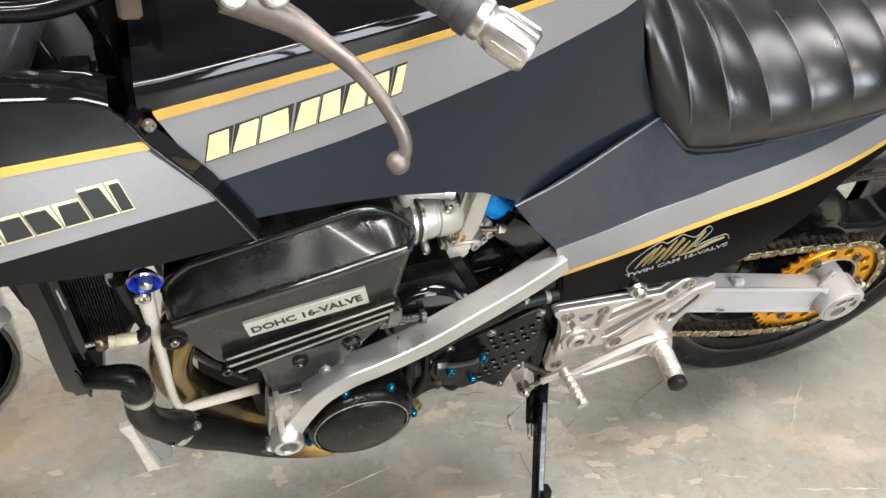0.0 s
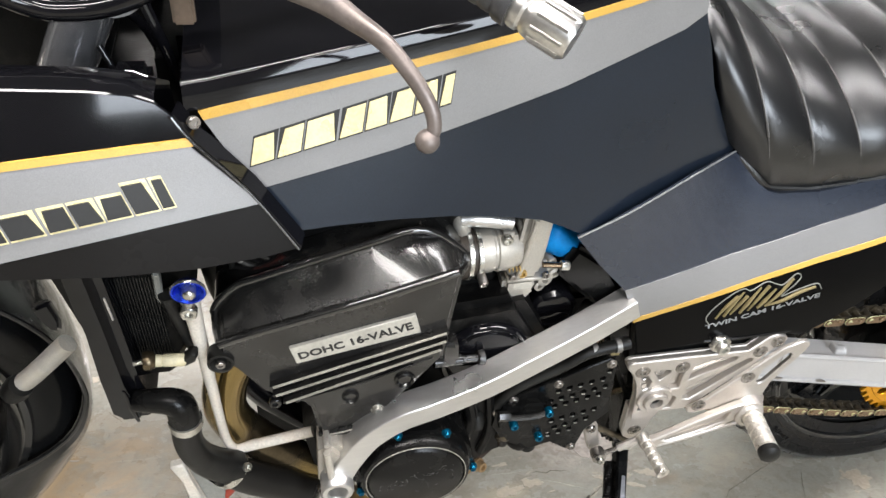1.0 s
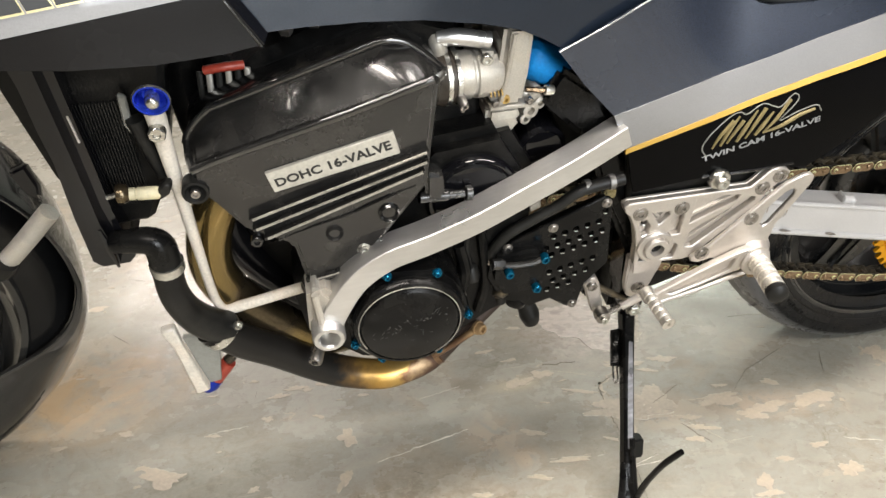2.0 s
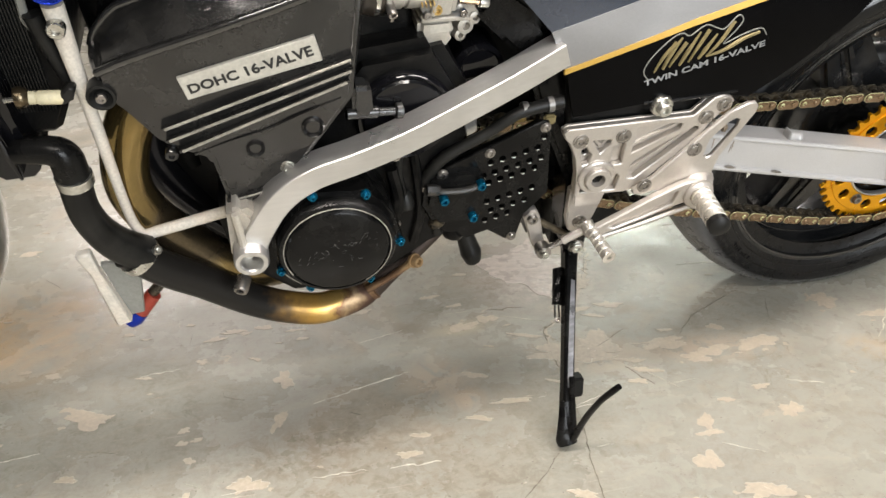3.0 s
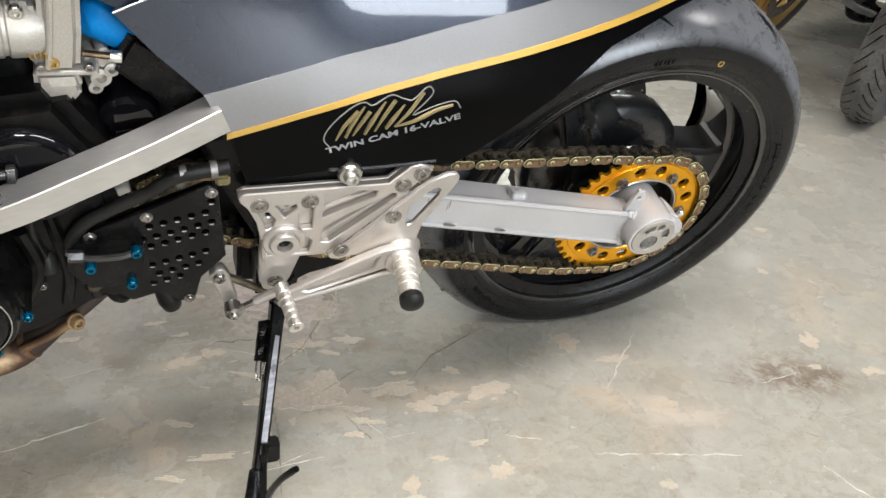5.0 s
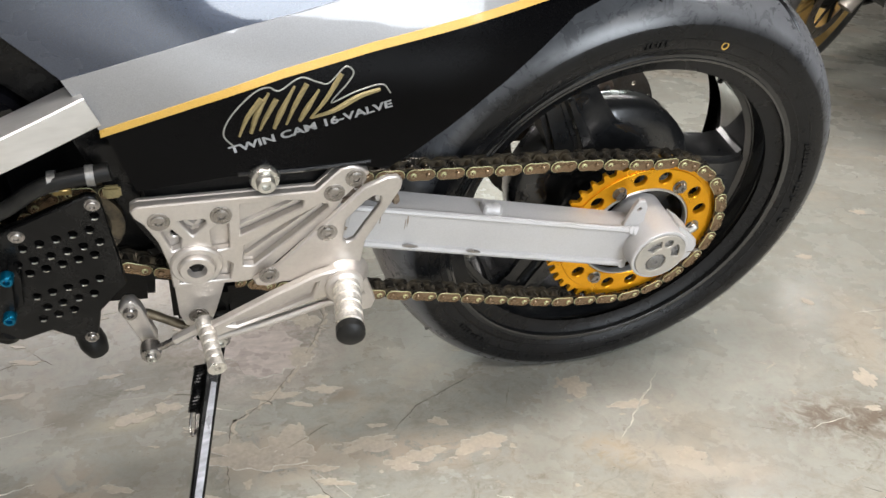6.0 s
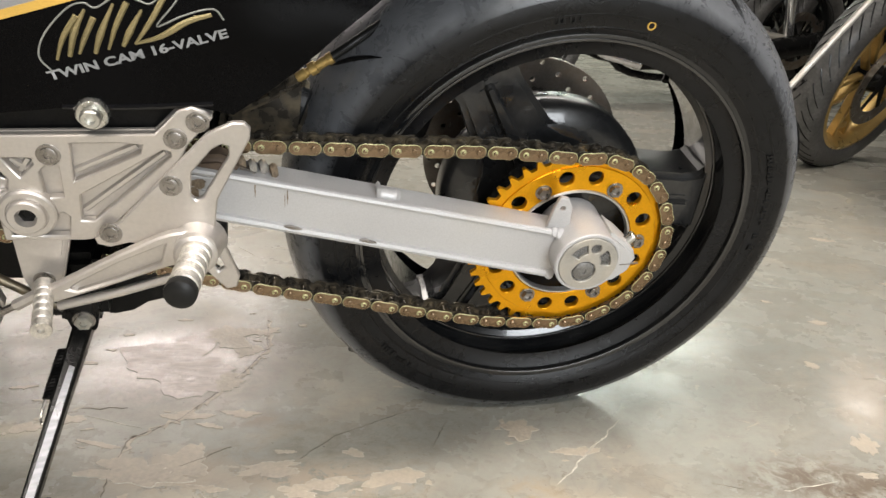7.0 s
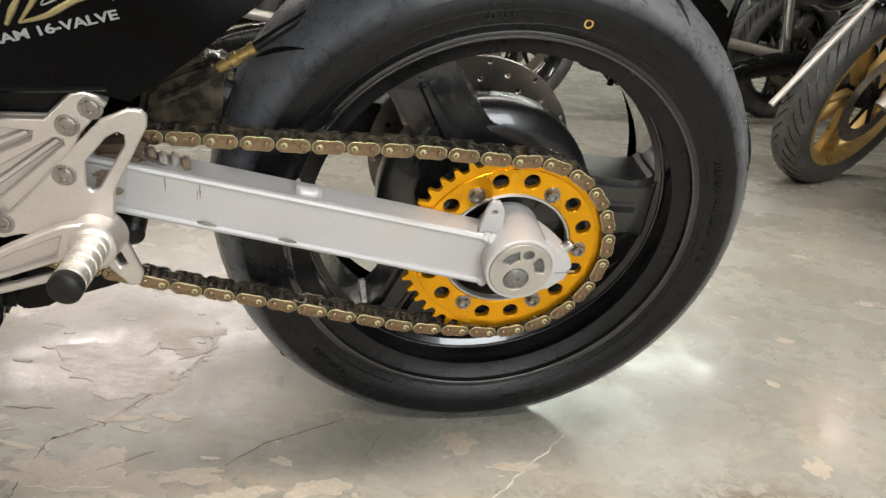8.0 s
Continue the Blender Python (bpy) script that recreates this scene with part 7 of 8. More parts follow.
def side_panel():
    top = [(-0.6525, 0.374), (-0.60, 0.3945), (-0.535, 0.415), (-0.47, 0.4300), (-0.458, 0.412), (-0.444, 0.396), (-0.433, 0.388), (-0.420, 0.3845), (-0.37, 0.384), (-0.29, 0.3945), (-0.18, 0.420), (-0.06, 0.452), (0.06, 0.483)]
    low = list(reversed(SIDE_GOLD))
    body = part("side_panel", panel(top + low + [(-0.587, 0.297), (-0.622, 0.335)], side_y, 0.004, 0.02), M_BLUE, bike, "dark blue metallic side panel")
    part("panel_edge", tube([(x, side_y(x, z) - 0.0005, z) for x, z in top[:4]], 0.0009, 6), M_SILVER, body, "pale worn panel edge")
    part("silver_band", panel(SIDE_SILVER + low, side_y, 0.003, 0.02, 0.0010), M_SILVER, body, "silver-grey painted band")
    g2 = [(x, z - 0.0065) for x, z in SIDE_GOLD]
    part("gold_stripe", panel(SIDE_GOLD + g2[::-1], side_y, 0.003, 0.02, 0.0016), M_GOLD, body, "gold pinstripe")
    arch = [(0.06, 0.398), (-0.02, 0.376), (-0.11, 0.355), (-0.187, 0.328), (-0.235, 0.291), (-0.262, 0.269), (-0.280, 0.252), (-0.297, 0.237), (-0.319, 0.219), (-0.345, 0.2)]
    black = [(x, z - 0.003) for x, z in SIDE_GOLD] + arch + [(-0.378, 0.2075), (-0.46, 0.205), (-0.549, 0.195), (-0.554, 0.211), (-0.563, 0.245)]
    low_panel = part("lower_panel", panel(black, side_y, 0.004, 0.02), M_LOWBLACK, bike, "glossy black lower side panel")
    part("panel_lip", tube([(-0.47, side_y(-0.47, 0.205) + 0.002, 0.2045), (-0.42, -0.196, 0.2055), (-0.36, -0.195, 0.209)], 0.0028, 8), M_BLACK, low_panel)
    part("body_bolt", bolt((-0.4490, -0.203, 0.2005), OUT, 0.0078, 0.008, lathe([(0.0125, -0.006), (0.0128, 0.0), (0.0112, 0.003), (0.008, 0.003)], (-0.4490, -0.2, 0.2005), OUT, 24)), M_STEEL, bike, "bright bolt with a wide washer")
    # plain strokes in place of the model emblem
    S = lambda pts, w, up=0.0: tube([(x - 0.004, side_y(x, z + up) - 0.0006, z + up) for x, z in pts], w, 6, 5)
    strokes = [[(-0.446, 0.2745), (-0.457, 0.258), (-0.4635, 0.241)], [(-0.4400, 0.2790), (-0.449, 0.262), (-0.4545, 0.2440)], [(-0.4345, 0.2735), (-0.443, 0.257), (-0.4475, 0.2460)],
               [(-0.4205, 0.2835), (-0.431, 0.262), (-0.4365, 0.2470)], [(-0.4110, 0.2850), (-0.420, 0.268), (-0.4270, 0.2500)], [(-0.4015, 0.2800), (-0.411, 0.264), (-0.4165, 0.2530)],
               [(-0.3840, 0.2920), (-0.396, 0.272), (-0.4080, 0.2550)], [(-0.4080, 0.2550), (-0.390, 0.2610), (-0.370, 0.2730), (-0.353, 0.2785)]]
    for k, s in enumerate(strokes):
        part("emblem_stroke", S(s, [0.0010, 0.0026, 0.0016] if k % 2 else [0.0022, 0.0020, 0.0010], 0.0015), M_EMBLEM, low_panel, "pale gold emblem stroke")
    edge = [(-0.468, 0.235), (-0.4755, 0.247), (-0.469, 0.264), (-0.452, 0.2825), (-0.4405, 0.287), (-0.432, 0.284), (-0.416, 0.2935), (-0.4035, 0.290), (-0.394, 0.2885), (-0.381, 0.3005), (-0.3745, 0.296), (-0.380, 0.287), (-0.392, 0.272), (-0.372, 0.281), (-0.352, 0.286), (-0.3445, 0.2785)]
    part("emblem_outline", S(edge, 0.0007, -0.002), M_GREYINK, low_panel, "thin grey emblem outline")
    part("small_lettering", lettering("TWIN CAM 16-VALVE", [(-0.4770, 0.2330), (-0.3475, 0.2705), (-0.3455, 0.2635), (-0.4750, 0.2258)], side_y, 0.0003, 0.0004), M_WHITEINK, low_panel, "silver lettering TWIN CAM 16-VALVE")


side_panel()


# seat
SEAT_BASE = [(-0.50, 0.452), (-0.468, 0.424), (-0.444, 0.402), (-0.43, 0.392), (-0.40, 0.388), (-0.37, 0.387), (-0.29, 0.397), (-0.18, 0.423), (0.0, 0.470)]
SEAT_TOP = [(-0.56, 0.60), (-0.52, 0.578), (-0.47, 0.545), (-0.43, 0.520), (-0.38, 0.505), (-0.33, 0.512), (-0.28, 0.523), (-0.18, 0.535), (0.0, 0.555)]


def seat():
    bm = bmesh.new()
    rows = []
    nu, nv = 150, 36
    for i in range(nu + 1):
        xb = -0.488 + 0.522 * i / nu
        zb = along(SEAT_BASE, xb)
        s = (xb + 0.4315) / 0.0515
        puff = abs(math.sin(math.pi * s)) ** 0.55
        row = []
        for j in range(nv + 1):
            v = -1 + 2 * j / nv
            a = math.pi / 2 * v
            c, sn = math.cos(a), math.sin(a)
            up = abs(c) ** 0.62
            w = 0.152 + 0.016 * math.sin(math.pi * min(1, up * 1.15))
            front = max(0.0, min(1.0, (xb + 0.488) / 0.06))
            w *= 0.86 + 0.14 * front ** 0.6
            zt = along(SEAT_TOP, xb - 0.06)
            z = zb + (zt - zb) * up
            y = w * math.copysign(abs(sn) ** 0.72, sn)
            x = xb - 0.50 * (z - zb) * (1 - 0.35 * up)
            d = 0.0055 * (puff - 1) * min(1.0, (1 - abs(v)) * 7)
            y += d * sn
            z += d * c
            row.append(bm.verts.new((x, y, z)))
        rows.append(row)
    for a, b in zip(rows, rows[1:]):
        for j in range(nv):
            bm.faces.new((a[j], a[j + 1], b[j + 1], b[j]))
    for row in (rows[0], rows[-1]):
        bm.faces.new(row)
    saddle = part("seat", recalc(bm), M_LEATHER, bike, "black pleated vinyl seat", 75)
    base = [(x, 0.0, z) for x, z in SEAT_BASE[1:]]
    part("seat_piping", tube([(x, -0.150 + (0.012 if x < -0.45 else 0), z - 0.002) for x, _, z in base], 0.0035, 8), M_LEATHER, saddle, "black edge piping")
    for k in range(1, 8):
        xb = -0.4315 + 0.0515 * (k - 1)
        pts = []
        for j in range(9):
            v = -0.93 + 0.75 * j / 8
            a = math.pi / 2 * v
            c, sn = math.cos(a), math.sin(a)
            up = abs(c) ** 0.62
            zb, zt = along(SEAT_BASE, xb), along(SEAT_TOP, xb - 0.06)
            w = (0.152 + 0.016 * math.sin(math.pi * min(1, up * 1.15)))
            z = zb + (zt - zb) * up
            d = -0.0040
            pts.append((xb - 0.50 * (z - zb) * (1 - 0.35 * up), w * math.copysign(abs(sn) ** 0.72, sn) + d * sn, z + d * c))
        part("stitched_seam", tube(pts, 0.0013, 6, 2), M_SEAM, saddle, "pale stitched seam")


seat()


# fairing and cockpit
FAIR_GOLD = [(-1.46, 0.5455), (-1.30, 0.5425), (-1.121, 0.5395), (-1.05, 0.5385), (-0.9975, 0.5375)]


def fairing():
    top = [(-1.46, 0.63), (-1.30, 0.607), (-1.113, 0.583), (-1.060, 0.5755), (-1.034, 0.570), (-1.018, 0.563), (-1.008, 0.554)]
    rear = [(-0.995, 0.535), (-0.958, 0.493), (-0.923, 0.439)]
    low = [(-0.950, 0.437), (-1.002, 0.438), (-1.062, 0.445), (-1.135, 0.459), (-1.30, 0.485), (-1.46, 0.50)]
    shell = part("fairing", panel(top + rear + low, fairing_y, 0.004, 0.025), M_BLACK, bike, "black, silver and charcoal half fairing")
    silver = [(x, z - 0.005) for x, z in FAIR_GOLD] + [(-0.957, 0.4905), (-0.951, 0.482), (-1.058, 0.476), (-1.133, 0.472), (-1.30, 0.472), (-1.46, 0.472)]
    part("silver_band", panel(silver[:-2] + [(-1.30, 0.487), (-1.46, 0.502)], fairing_y, 0.003, 0.025, 0.0012), M_SILVER, shell, "silver-grey painted band")
    low_band = [(-0.950, 0.4815), (-0.923, 0.4395), (-0.950, 0.4375), (-1.002, 0.4385), (-1.062, 0.4455), (-1.135, 0.4595), (-1.29, 0.485), (-1.29, 0.4865), (-1.133, 0.4715), (-1.058, 0.4755)]
    part("charcoal_band", panel(low_band, fairing_y, 0.003, 0.025, 0.0010), M_LOWBAND, shell, "charcoal lower band")
    gold = FAIR_GOLD + [(x + 0.003 * (k == 0), z - 0.0055) for k, (x, z) in enumerate(reversed(FAIR_GOLD))]
    part("gold_stripe", panel(gold, fairing_y, 0.003, 0.025, 0.0018), M_GOLD, shell, "gold pinstripe")
    badge_row([(-1.168, 0.5080), (-1.0175, 0.5135), (-1.0105, 0.4925), (-1.161, 0.4855)], fairing_y, (1, 1, 1.3, 1, 1, 1, 1, 0.5), (1, 0.72, 0.72, 0.72, 0.72, 0.72, 1, 1), -0.004, M_INK, M_BADGE, 0.004, shell, 0.0014)
    # flange along the rear edge, with its screw
    line = [(-1.008, 0.554), (-0.995, 0.535), (-0.958, 0.493), (-0.923, 0.439)]
    bm = bmesh.new()
    rings = []
    for x, z in line:
        y = fairing_y(x, z)
        rings.append([bm.verts.new(p) for p in ((x - 0.002, y - 0.0015, z), (x + 0.0025, y - 0.0012, z + 0.001), (x + 0.006, y + 0.016, z + 0.002), (x + 0.004, y + 0.019, z + 0.001), (x - 0.001, y + 0.002, z - 0.002))])
    for a, b in zip(rings, rings[1:]):
        for j in range(5):
            bm.faces.new((a[j], a[(j + 1) % 5], b[(j + 1) % 5], b[j]))
    part("fairing_flange", recalc(bm), M_BLACK, shell, "dark fairing edge flange")
    part("flange_edge", tube([(x + 0.0005, fairing_y(x, z) - 0.0022, z) for x, z in line], 0.0012, 8, 3), M_BEAD, shell, "glossy black edge bead")
    part("flange_screw", bolt((-0.993, -0.232, 0.5465), (0.4, -0.9, 0.2), 0.0048, 0.003), M_DARKBOLT, shell)
    # inner lip and dash panels
    inner = bmesh.new()
    rows = []
    for x, z in top[:-1]:
        y = fairing_y(x, z)
        rows.append([inner.verts.new(p) for p in ((x, y, z), (x, y + 0.006, z + 0.004), (x, y + 0.03, z + 0.004), (x + 0.005, y + 0.055, z - 0.012), (x + 0.005, y + 0.085, z - 0.09))])
    for a, b in zip(rows, rows[1:]):
        for j in range(4):
            inner.faces.new((a[j], a[j + 1], b[j + 1], b[j]))
    part("inner_lip", recalc(inner), M_BLACK, shell, "black inner fairing lip")
    far = panel(top + rear + low, lambda x, z: fairing_y(x, z), 0.004, 0.06)
    far.transform(Matrix.Scale(-1, 4, (0, 1, 0)))
    part("fairing_far_side", recalc(far), M_BLACK, bike)
    part("tank_nose_duct", block((-1.03, -0.14, 0.44), (-0.97, 0.14, 0.56), 0.02), M_CASE, bike, "black duct under the tank nose")


fairing()


def front_end():
    # fork, clamps, cables
    for y in (-0.13, 0.10):
        fork = part("fork_tube", tube([(-1.175, y, 0.38), (-1.080, y, 0.574), (-1.033, y, 0.67)], 0.0215, 24), M_CHROME, bike, "polished fork tube")
        part("fork_cap", lathe([(0.0, 0.012), (0.02, 0.012), (0.027, 0.008), (0.027, -0.01)], (-1.033, y, 0.67), (0.42, 0, 0.9), 24), M_BLACK, fork)
    part("top_clamp", plate([(-1.10, 0.0)] and [(-1.075, 0.60), (-1.02, 0.62), (-0.985, 0.655), (-1.04, 0.665), (-1.09, 0.63)], -0.145, 0.145, bevel=0.008), M_CASE, bike, "black fork clamp")
    rng = random.Random(3)
    runs = [[(-1.20, -0.17, 0.66), (-1.134, -0.18, 0.633), (-1.097, -0.18, 0.614), (-1.076, -0.18, 0.610), (-1.045, -0.18, 0.613), (-1.013, -0.18, 0.626), (-0.976, -0.17, 0.647), (-0.93, -0.15, 0.68)],
            [(-1.18, -0.15, 0.64), (-1.120, -0.165, 0.624), (-1.086, -0.165, 0.613), (-1.047, -0.165, 0.614), (-1.006, -0.165, 0.630), (-0.95, -0.15, 0.67)],
            [(-1.15, -0.10, 0.60), (-1.05, -0.10, 0.575), (-1.02, -0.09, 0.50), (-1.0, -0.08, 0.44)], [(-1.028, -0.15, 0.61), (-1.017, -0.15, 0.57), (-1.010, -0.13, 0.52)], [(-1.062, -0.16, 0.573), (-1.054, -0.165, 0.555), (-1.050, -0.165, 0.542)]]
    for k, r in enumerate(runs):
        part("control_cable", tube(r, (0.0075, 0.0055, 0.004, 0.0045, 0.0025)[k], 10), M_BLACK, bike, "glossy black control cable")
    part("wiring_cover", block((-1.055, -0.205, 0.545), (-1.025, -0.16, 0.562), 0.005), M_BLACK, bike)
    part("alloy_bracket", block((-1.005, -0.165, 0.590), (-0.988, -0.155, 0.615), 0.002), M_BROWN, bike, "brown plastic bracket beside the clamp")
    part("instrument_pod", block((-1.22, -0.14, 0.62), (-1.10, 0.14, 0.70), 0.02), M_CASE, bike, "black instrument housing")
    part("reservoir", lathe([(0.0, 0.0), (0.025, 0.0), (0.027, 0.02), (0.024, 0.03), (0, 0.03)], (-1.055, -0.125, 0.598), (0.2, -0.3, 0.9), 24), M_ARM, bike, "pale grey reservoir")
    part("cockpit_panel", plate([(-1.42, 0.47), (-1.10, 0.45), (-1.07, 0.53), (-1.13, 0.63), (-1.42, 0.64)], -0.06, 0.06, bevel=0.01), M_CASE, bike, "black inner cockpit panel")
    # handlebar, grip, lever
    tip = Vector((-0.742, -0.284, 0.638))
    root = Vector((-0.868, -0.186, 0.688))
    d = (tip - root).normalized()
    L = (tip - root).length
    bar = part("handlebar", tube([root - d * 0.12, root, tip], 0.011, 14), M_CASE, bike, "black clip-on handlebar")
    prof = [(0, 0), (0.0158, 0.0)]
    for k in range(12):
        prof += [(0.0152, 0.01 * k + 0.002), (0.0152, 0.01 * k + 0.007), (0.0144, 0.01 * k + 0.0085)]
    part("grip", lathe(prof + [(0.0175, 0.123), (0.0175, 0.131), (0.0, 0.131)], root + d * 0.0, d, 24), M_GRIP, bar, "ribbed dark grey grip")
    endp = [(0.0, 0.0), (0.0145, 0.0), (0.0155, 0.003), (0.0155, 0.008), (0.0135, 0.010), (0.0155, 0.013), (0.0163, 0.018), (0.0163, 0.044), (0.0145, 0.047), (0.0, 0.047)]
    end = part("bar_end", lathe(endp, root + d * 0.131, d, 30), M_BAREND, bar, "polished ribbed bar-end weight")
    for k in range(10):
        a = 2 * math.pi * k / 10
        e1 = d.orthogonal().normalized()
        o = (e1 * math.cos(a) + d.cross(e1) * math.sin(a)) * 0.0160
        part("bar_end_rib", tube([root + d * 0.150 + o, root + d * 0.174 + o], 0.0017, 6), M_BAREND, end)
    path = [(-0.938, -0.283, 0.683), (-0.919, -0.285, 0.675), (-0.899, -0.288, 0.665), (-0.883, -0.300, 0.6575), (-0.867, -0.318, 0.652), (-0.853, -0.333, 0.640), (-0.841, -0.346, 0.623), (-0.838, -0.351, 0.610), (-0.841, -0.352, 0.602)]
    sec = [(a * 1.0, b * 0.8) for a, b in circle(0, 0, 1, 12)]
    lever = part("clutch_lever", tube(path, [0.0120, 0.0112, 0.0090, 0.0066, 0.0055, 0.0050, 0.0046, 0.0046], section=sec), M_LEVER, bar, "worn bronze-grey clutch lever with ball end")
    bm = bmesh.new()
    bmesh.ops.create_uvsphere(bm, u_segments=20, v_segments=12, radius=0.0078, matrix=Matrix.Translation((-0.842, -0.352, 0.601)))
    part("lever_ball", bm, M_LEVER, lever)
    perch = part("lever_perch", block((-0.03, -0.016, -0.012), (0.028, 0.016, 0.010), 0.006, 3, m=Matrix.Translation((-0.938, -0.268, 0.689)) @ Matrix.Rotation(radians(25), 4, "Y")), M_LEVER, bar, "bronze-grey lever perch")
    for x, z in ((-0.935, 0.687), (-0.911, 0.687)):
        part("perch_bolt", bolt((x, -0.290, z), (0.2, -0.75, 0.6), 0.0095, 0.006), M_STEEL, perch, "zinc perch bolt")


front_end()


def front_wheel():
    place = Matrix.Translation((-1.512, -0.035, 0.002)) @ Matrix.Rotation(radians(17), 4, "Z")

    def put(name, bm, material, parent, label=""):
        bm.transform(place)
        return part(name, bm, material, parent, label)

    prof = [(0.216, 0.05), (0.235, 0.058), (0.252, 0.0605), (0.268, 0.058), (0.281, 0.047), (0.291, 0.030), (0.296, 0.012), (0.297, 0.0)]
    tyre = put("tyre", lathe([(r, -y) for r, y in prof] + [(r, y) for r, y in reversed(prof[:-1])], seg=80), M_RUBBER, bike, "black front tyre")
    rp = [(0.222, -0.052), (0.229, -0.056), (0.226, -0.060), (0.218, -0.056), (0.213, -0.040), (0.200, -0.024), (0.200, 0.024), (0.213, 0.040), (0.218, 0.056), (0.226, 0.060), (0.229, 0.056), (0.222, 0.052), (0.21, 0.0)]
    rim = put("rim", lathe(rp, seg=80, closed=True), M_RIM, bike, "satin black front rim")
    for a in (20, 140, 260):
        bm = plate([(0.03, -0.035), (0.09, -0.028), (0.17, -0.022), (0.202, -0.045), (0.202, 0.045), (0.17, 0.022), (0.09, 0.028), (0.03, 0.035)], -0.022, 0.022, bevel=0.008, segments=2)
        bm.transform(Matrix.Rotation(-radians(a), 4, "Y"))
        put("spoke", bm, M_FIN, rim)
    put("hub", lathe([(0, -0.06), (0.04, -0.06), (0.05, -0.03), (0.05, 0.03), (0.04, 0.06), (0, 0.06)], seg=32), M_RIM, rim)
    for y in (-0.066, 0.066):
        put("brake_disc", plate(circle(0, 0, 0.155, 60), y - 0.0025, y + 0.0025, [circle(0, 0, 0.105, 40)]), M_DISC, bike, "steel front brake disc")
        put("disc_carrier", plate(circle(0, 0, 0.108, 40), y - 0.002, y + 0.002, [circle(0.07 * math.cos(k * 1.2566), 0.07 * math.sin(k * 1.2566), 0.02, 14) for k in range(5)]), M_DARKBOLT, bike)
    for y in (-0.105, 0.105):
        put("fork_leg", tube([(-0.02, y, -0.01), (0.02, y, 0.08), (0.14, y, 0.33), (0.24, y, 0.52)], [0.026, 0.029, 0.029, 0.027], 20), M_CAST, bike, "grey alloy fork leg")
        put("axle_clamp", block((-0.045, y - 0.02, -0.035), (0.02, y + 0.02, 0.03), 0.01), M_CAST, bike)
        put("brake_caliper", block((0.05, y - 0.028, -0.02), (0.12, y + 0.03, 0.09), 0.012, m=Matrix.Rotation(radians(12), 4, "Y")), M_CASE, bike, "dark brake caliper")
        put("caliper_bolt", bolt((0.085, y - 0.028, 0.03), OUT, 0.008, 0.006), M_BLUEANO, bike, "blue anodised caliper bolt")
    # the shell is shallow behind the wheel and reaches down over its side at the tail
    inner = [(-75, 0.165), (-35, 0.187), (-29, 0.207), (-22, 0.238), (-16, 0.263), (-10, 0.280), (0, 0.296), (25, 0.302), (117, 0.302)]
    shape = [(0.0, -0.0735), (0.3, -0.0755), (0.6, -0.064), (0.8, -0.046), (0.95, -0.02), (1.0, 0.0)]
    shape = shape + [(f, -y) for f, y in reversed(shape[:-1])]
    bm = bmesh.new()
    rings, lip = [], []
    for k in range(49):
        deg = -75 + 4 * k
        r0, a = along(inner, deg), radians(deg)
        outer = [(r0 + f * (0.310 - r0), y) for f, y in shape]
        full = outer + [(q - 0.0035, y * 0.96) for q, y in reversed(outer)]
        rings.append([bm.verts.new((q * math.cos(a), y, q * math.sin(a))) for q, y in full])
        if deg >= -47:
            lip.append((r0 * math.cos(a), -0.0745, r0 * math.sin(a)))
    for a, b in zip(rings, rings[1:]):
        for j in range(len(a)):
            bm.faces.new((a[j], a[(j + 1) % len(a)], b[(j + 1) % len(a)], b[j]))
    bm.faces.new(rings[0])
    bm.faces.new(rings[-1])
    guard = put("front_mudguard", recalc(bm), M_GUARD, bike, "glossy dark front mudguard with a rolled edge")
    put("mudguard_lip", tube(lip, 0.0032, 8, 2), M_RIM, guard)
    part("mudguard_stay", tube([(-1.262, -0.088, 0.104), (-1.231, -0.09, 0.130), (-1.181, -0.09, 0.180)], 0.0115, 14), M_CAST, bike, "pale grey mudguard stay")
    part("stay_clamp", lathe([(0.0, -0.012), (0.014, -0.012), (0.016, 0.0), (0.014, 0.012), (0.0, 0.012)], (-1.250, -0.092, 0.114), (0.6, -0.2, 0.7), 18), M_HOSE, bike, "black rubber stay clamp")
    part("guard_bracket", plate([(-1.207, 0.236), (-1.196, 0.202), (-1.183, 0.197), (-1.180, 0.215), (-1.186, 0.245)], -0.080, -0.092, bevel=0.004, segments=2), M_BLACK, bike, "glossy black mudguard bracket")
    put("brake_line", tube([(0.10, -0.12, 0.06), (0.20, -0.11, 0.12), (0.215, -0.10, 0.25), (0.22, -0.10, 0.36)], 0.0045, 8), M_HOSE, bike, "black brake hose")
    put("speedo_cable", tube([(0.03, -0.13, 0.0), (0.16, -0.12, 0.06), (0.22, -0.11, 0.2), (0.20, -0.11, 0.40)], 0.0035, 8), M_HOSE, bike)


front_wheel()


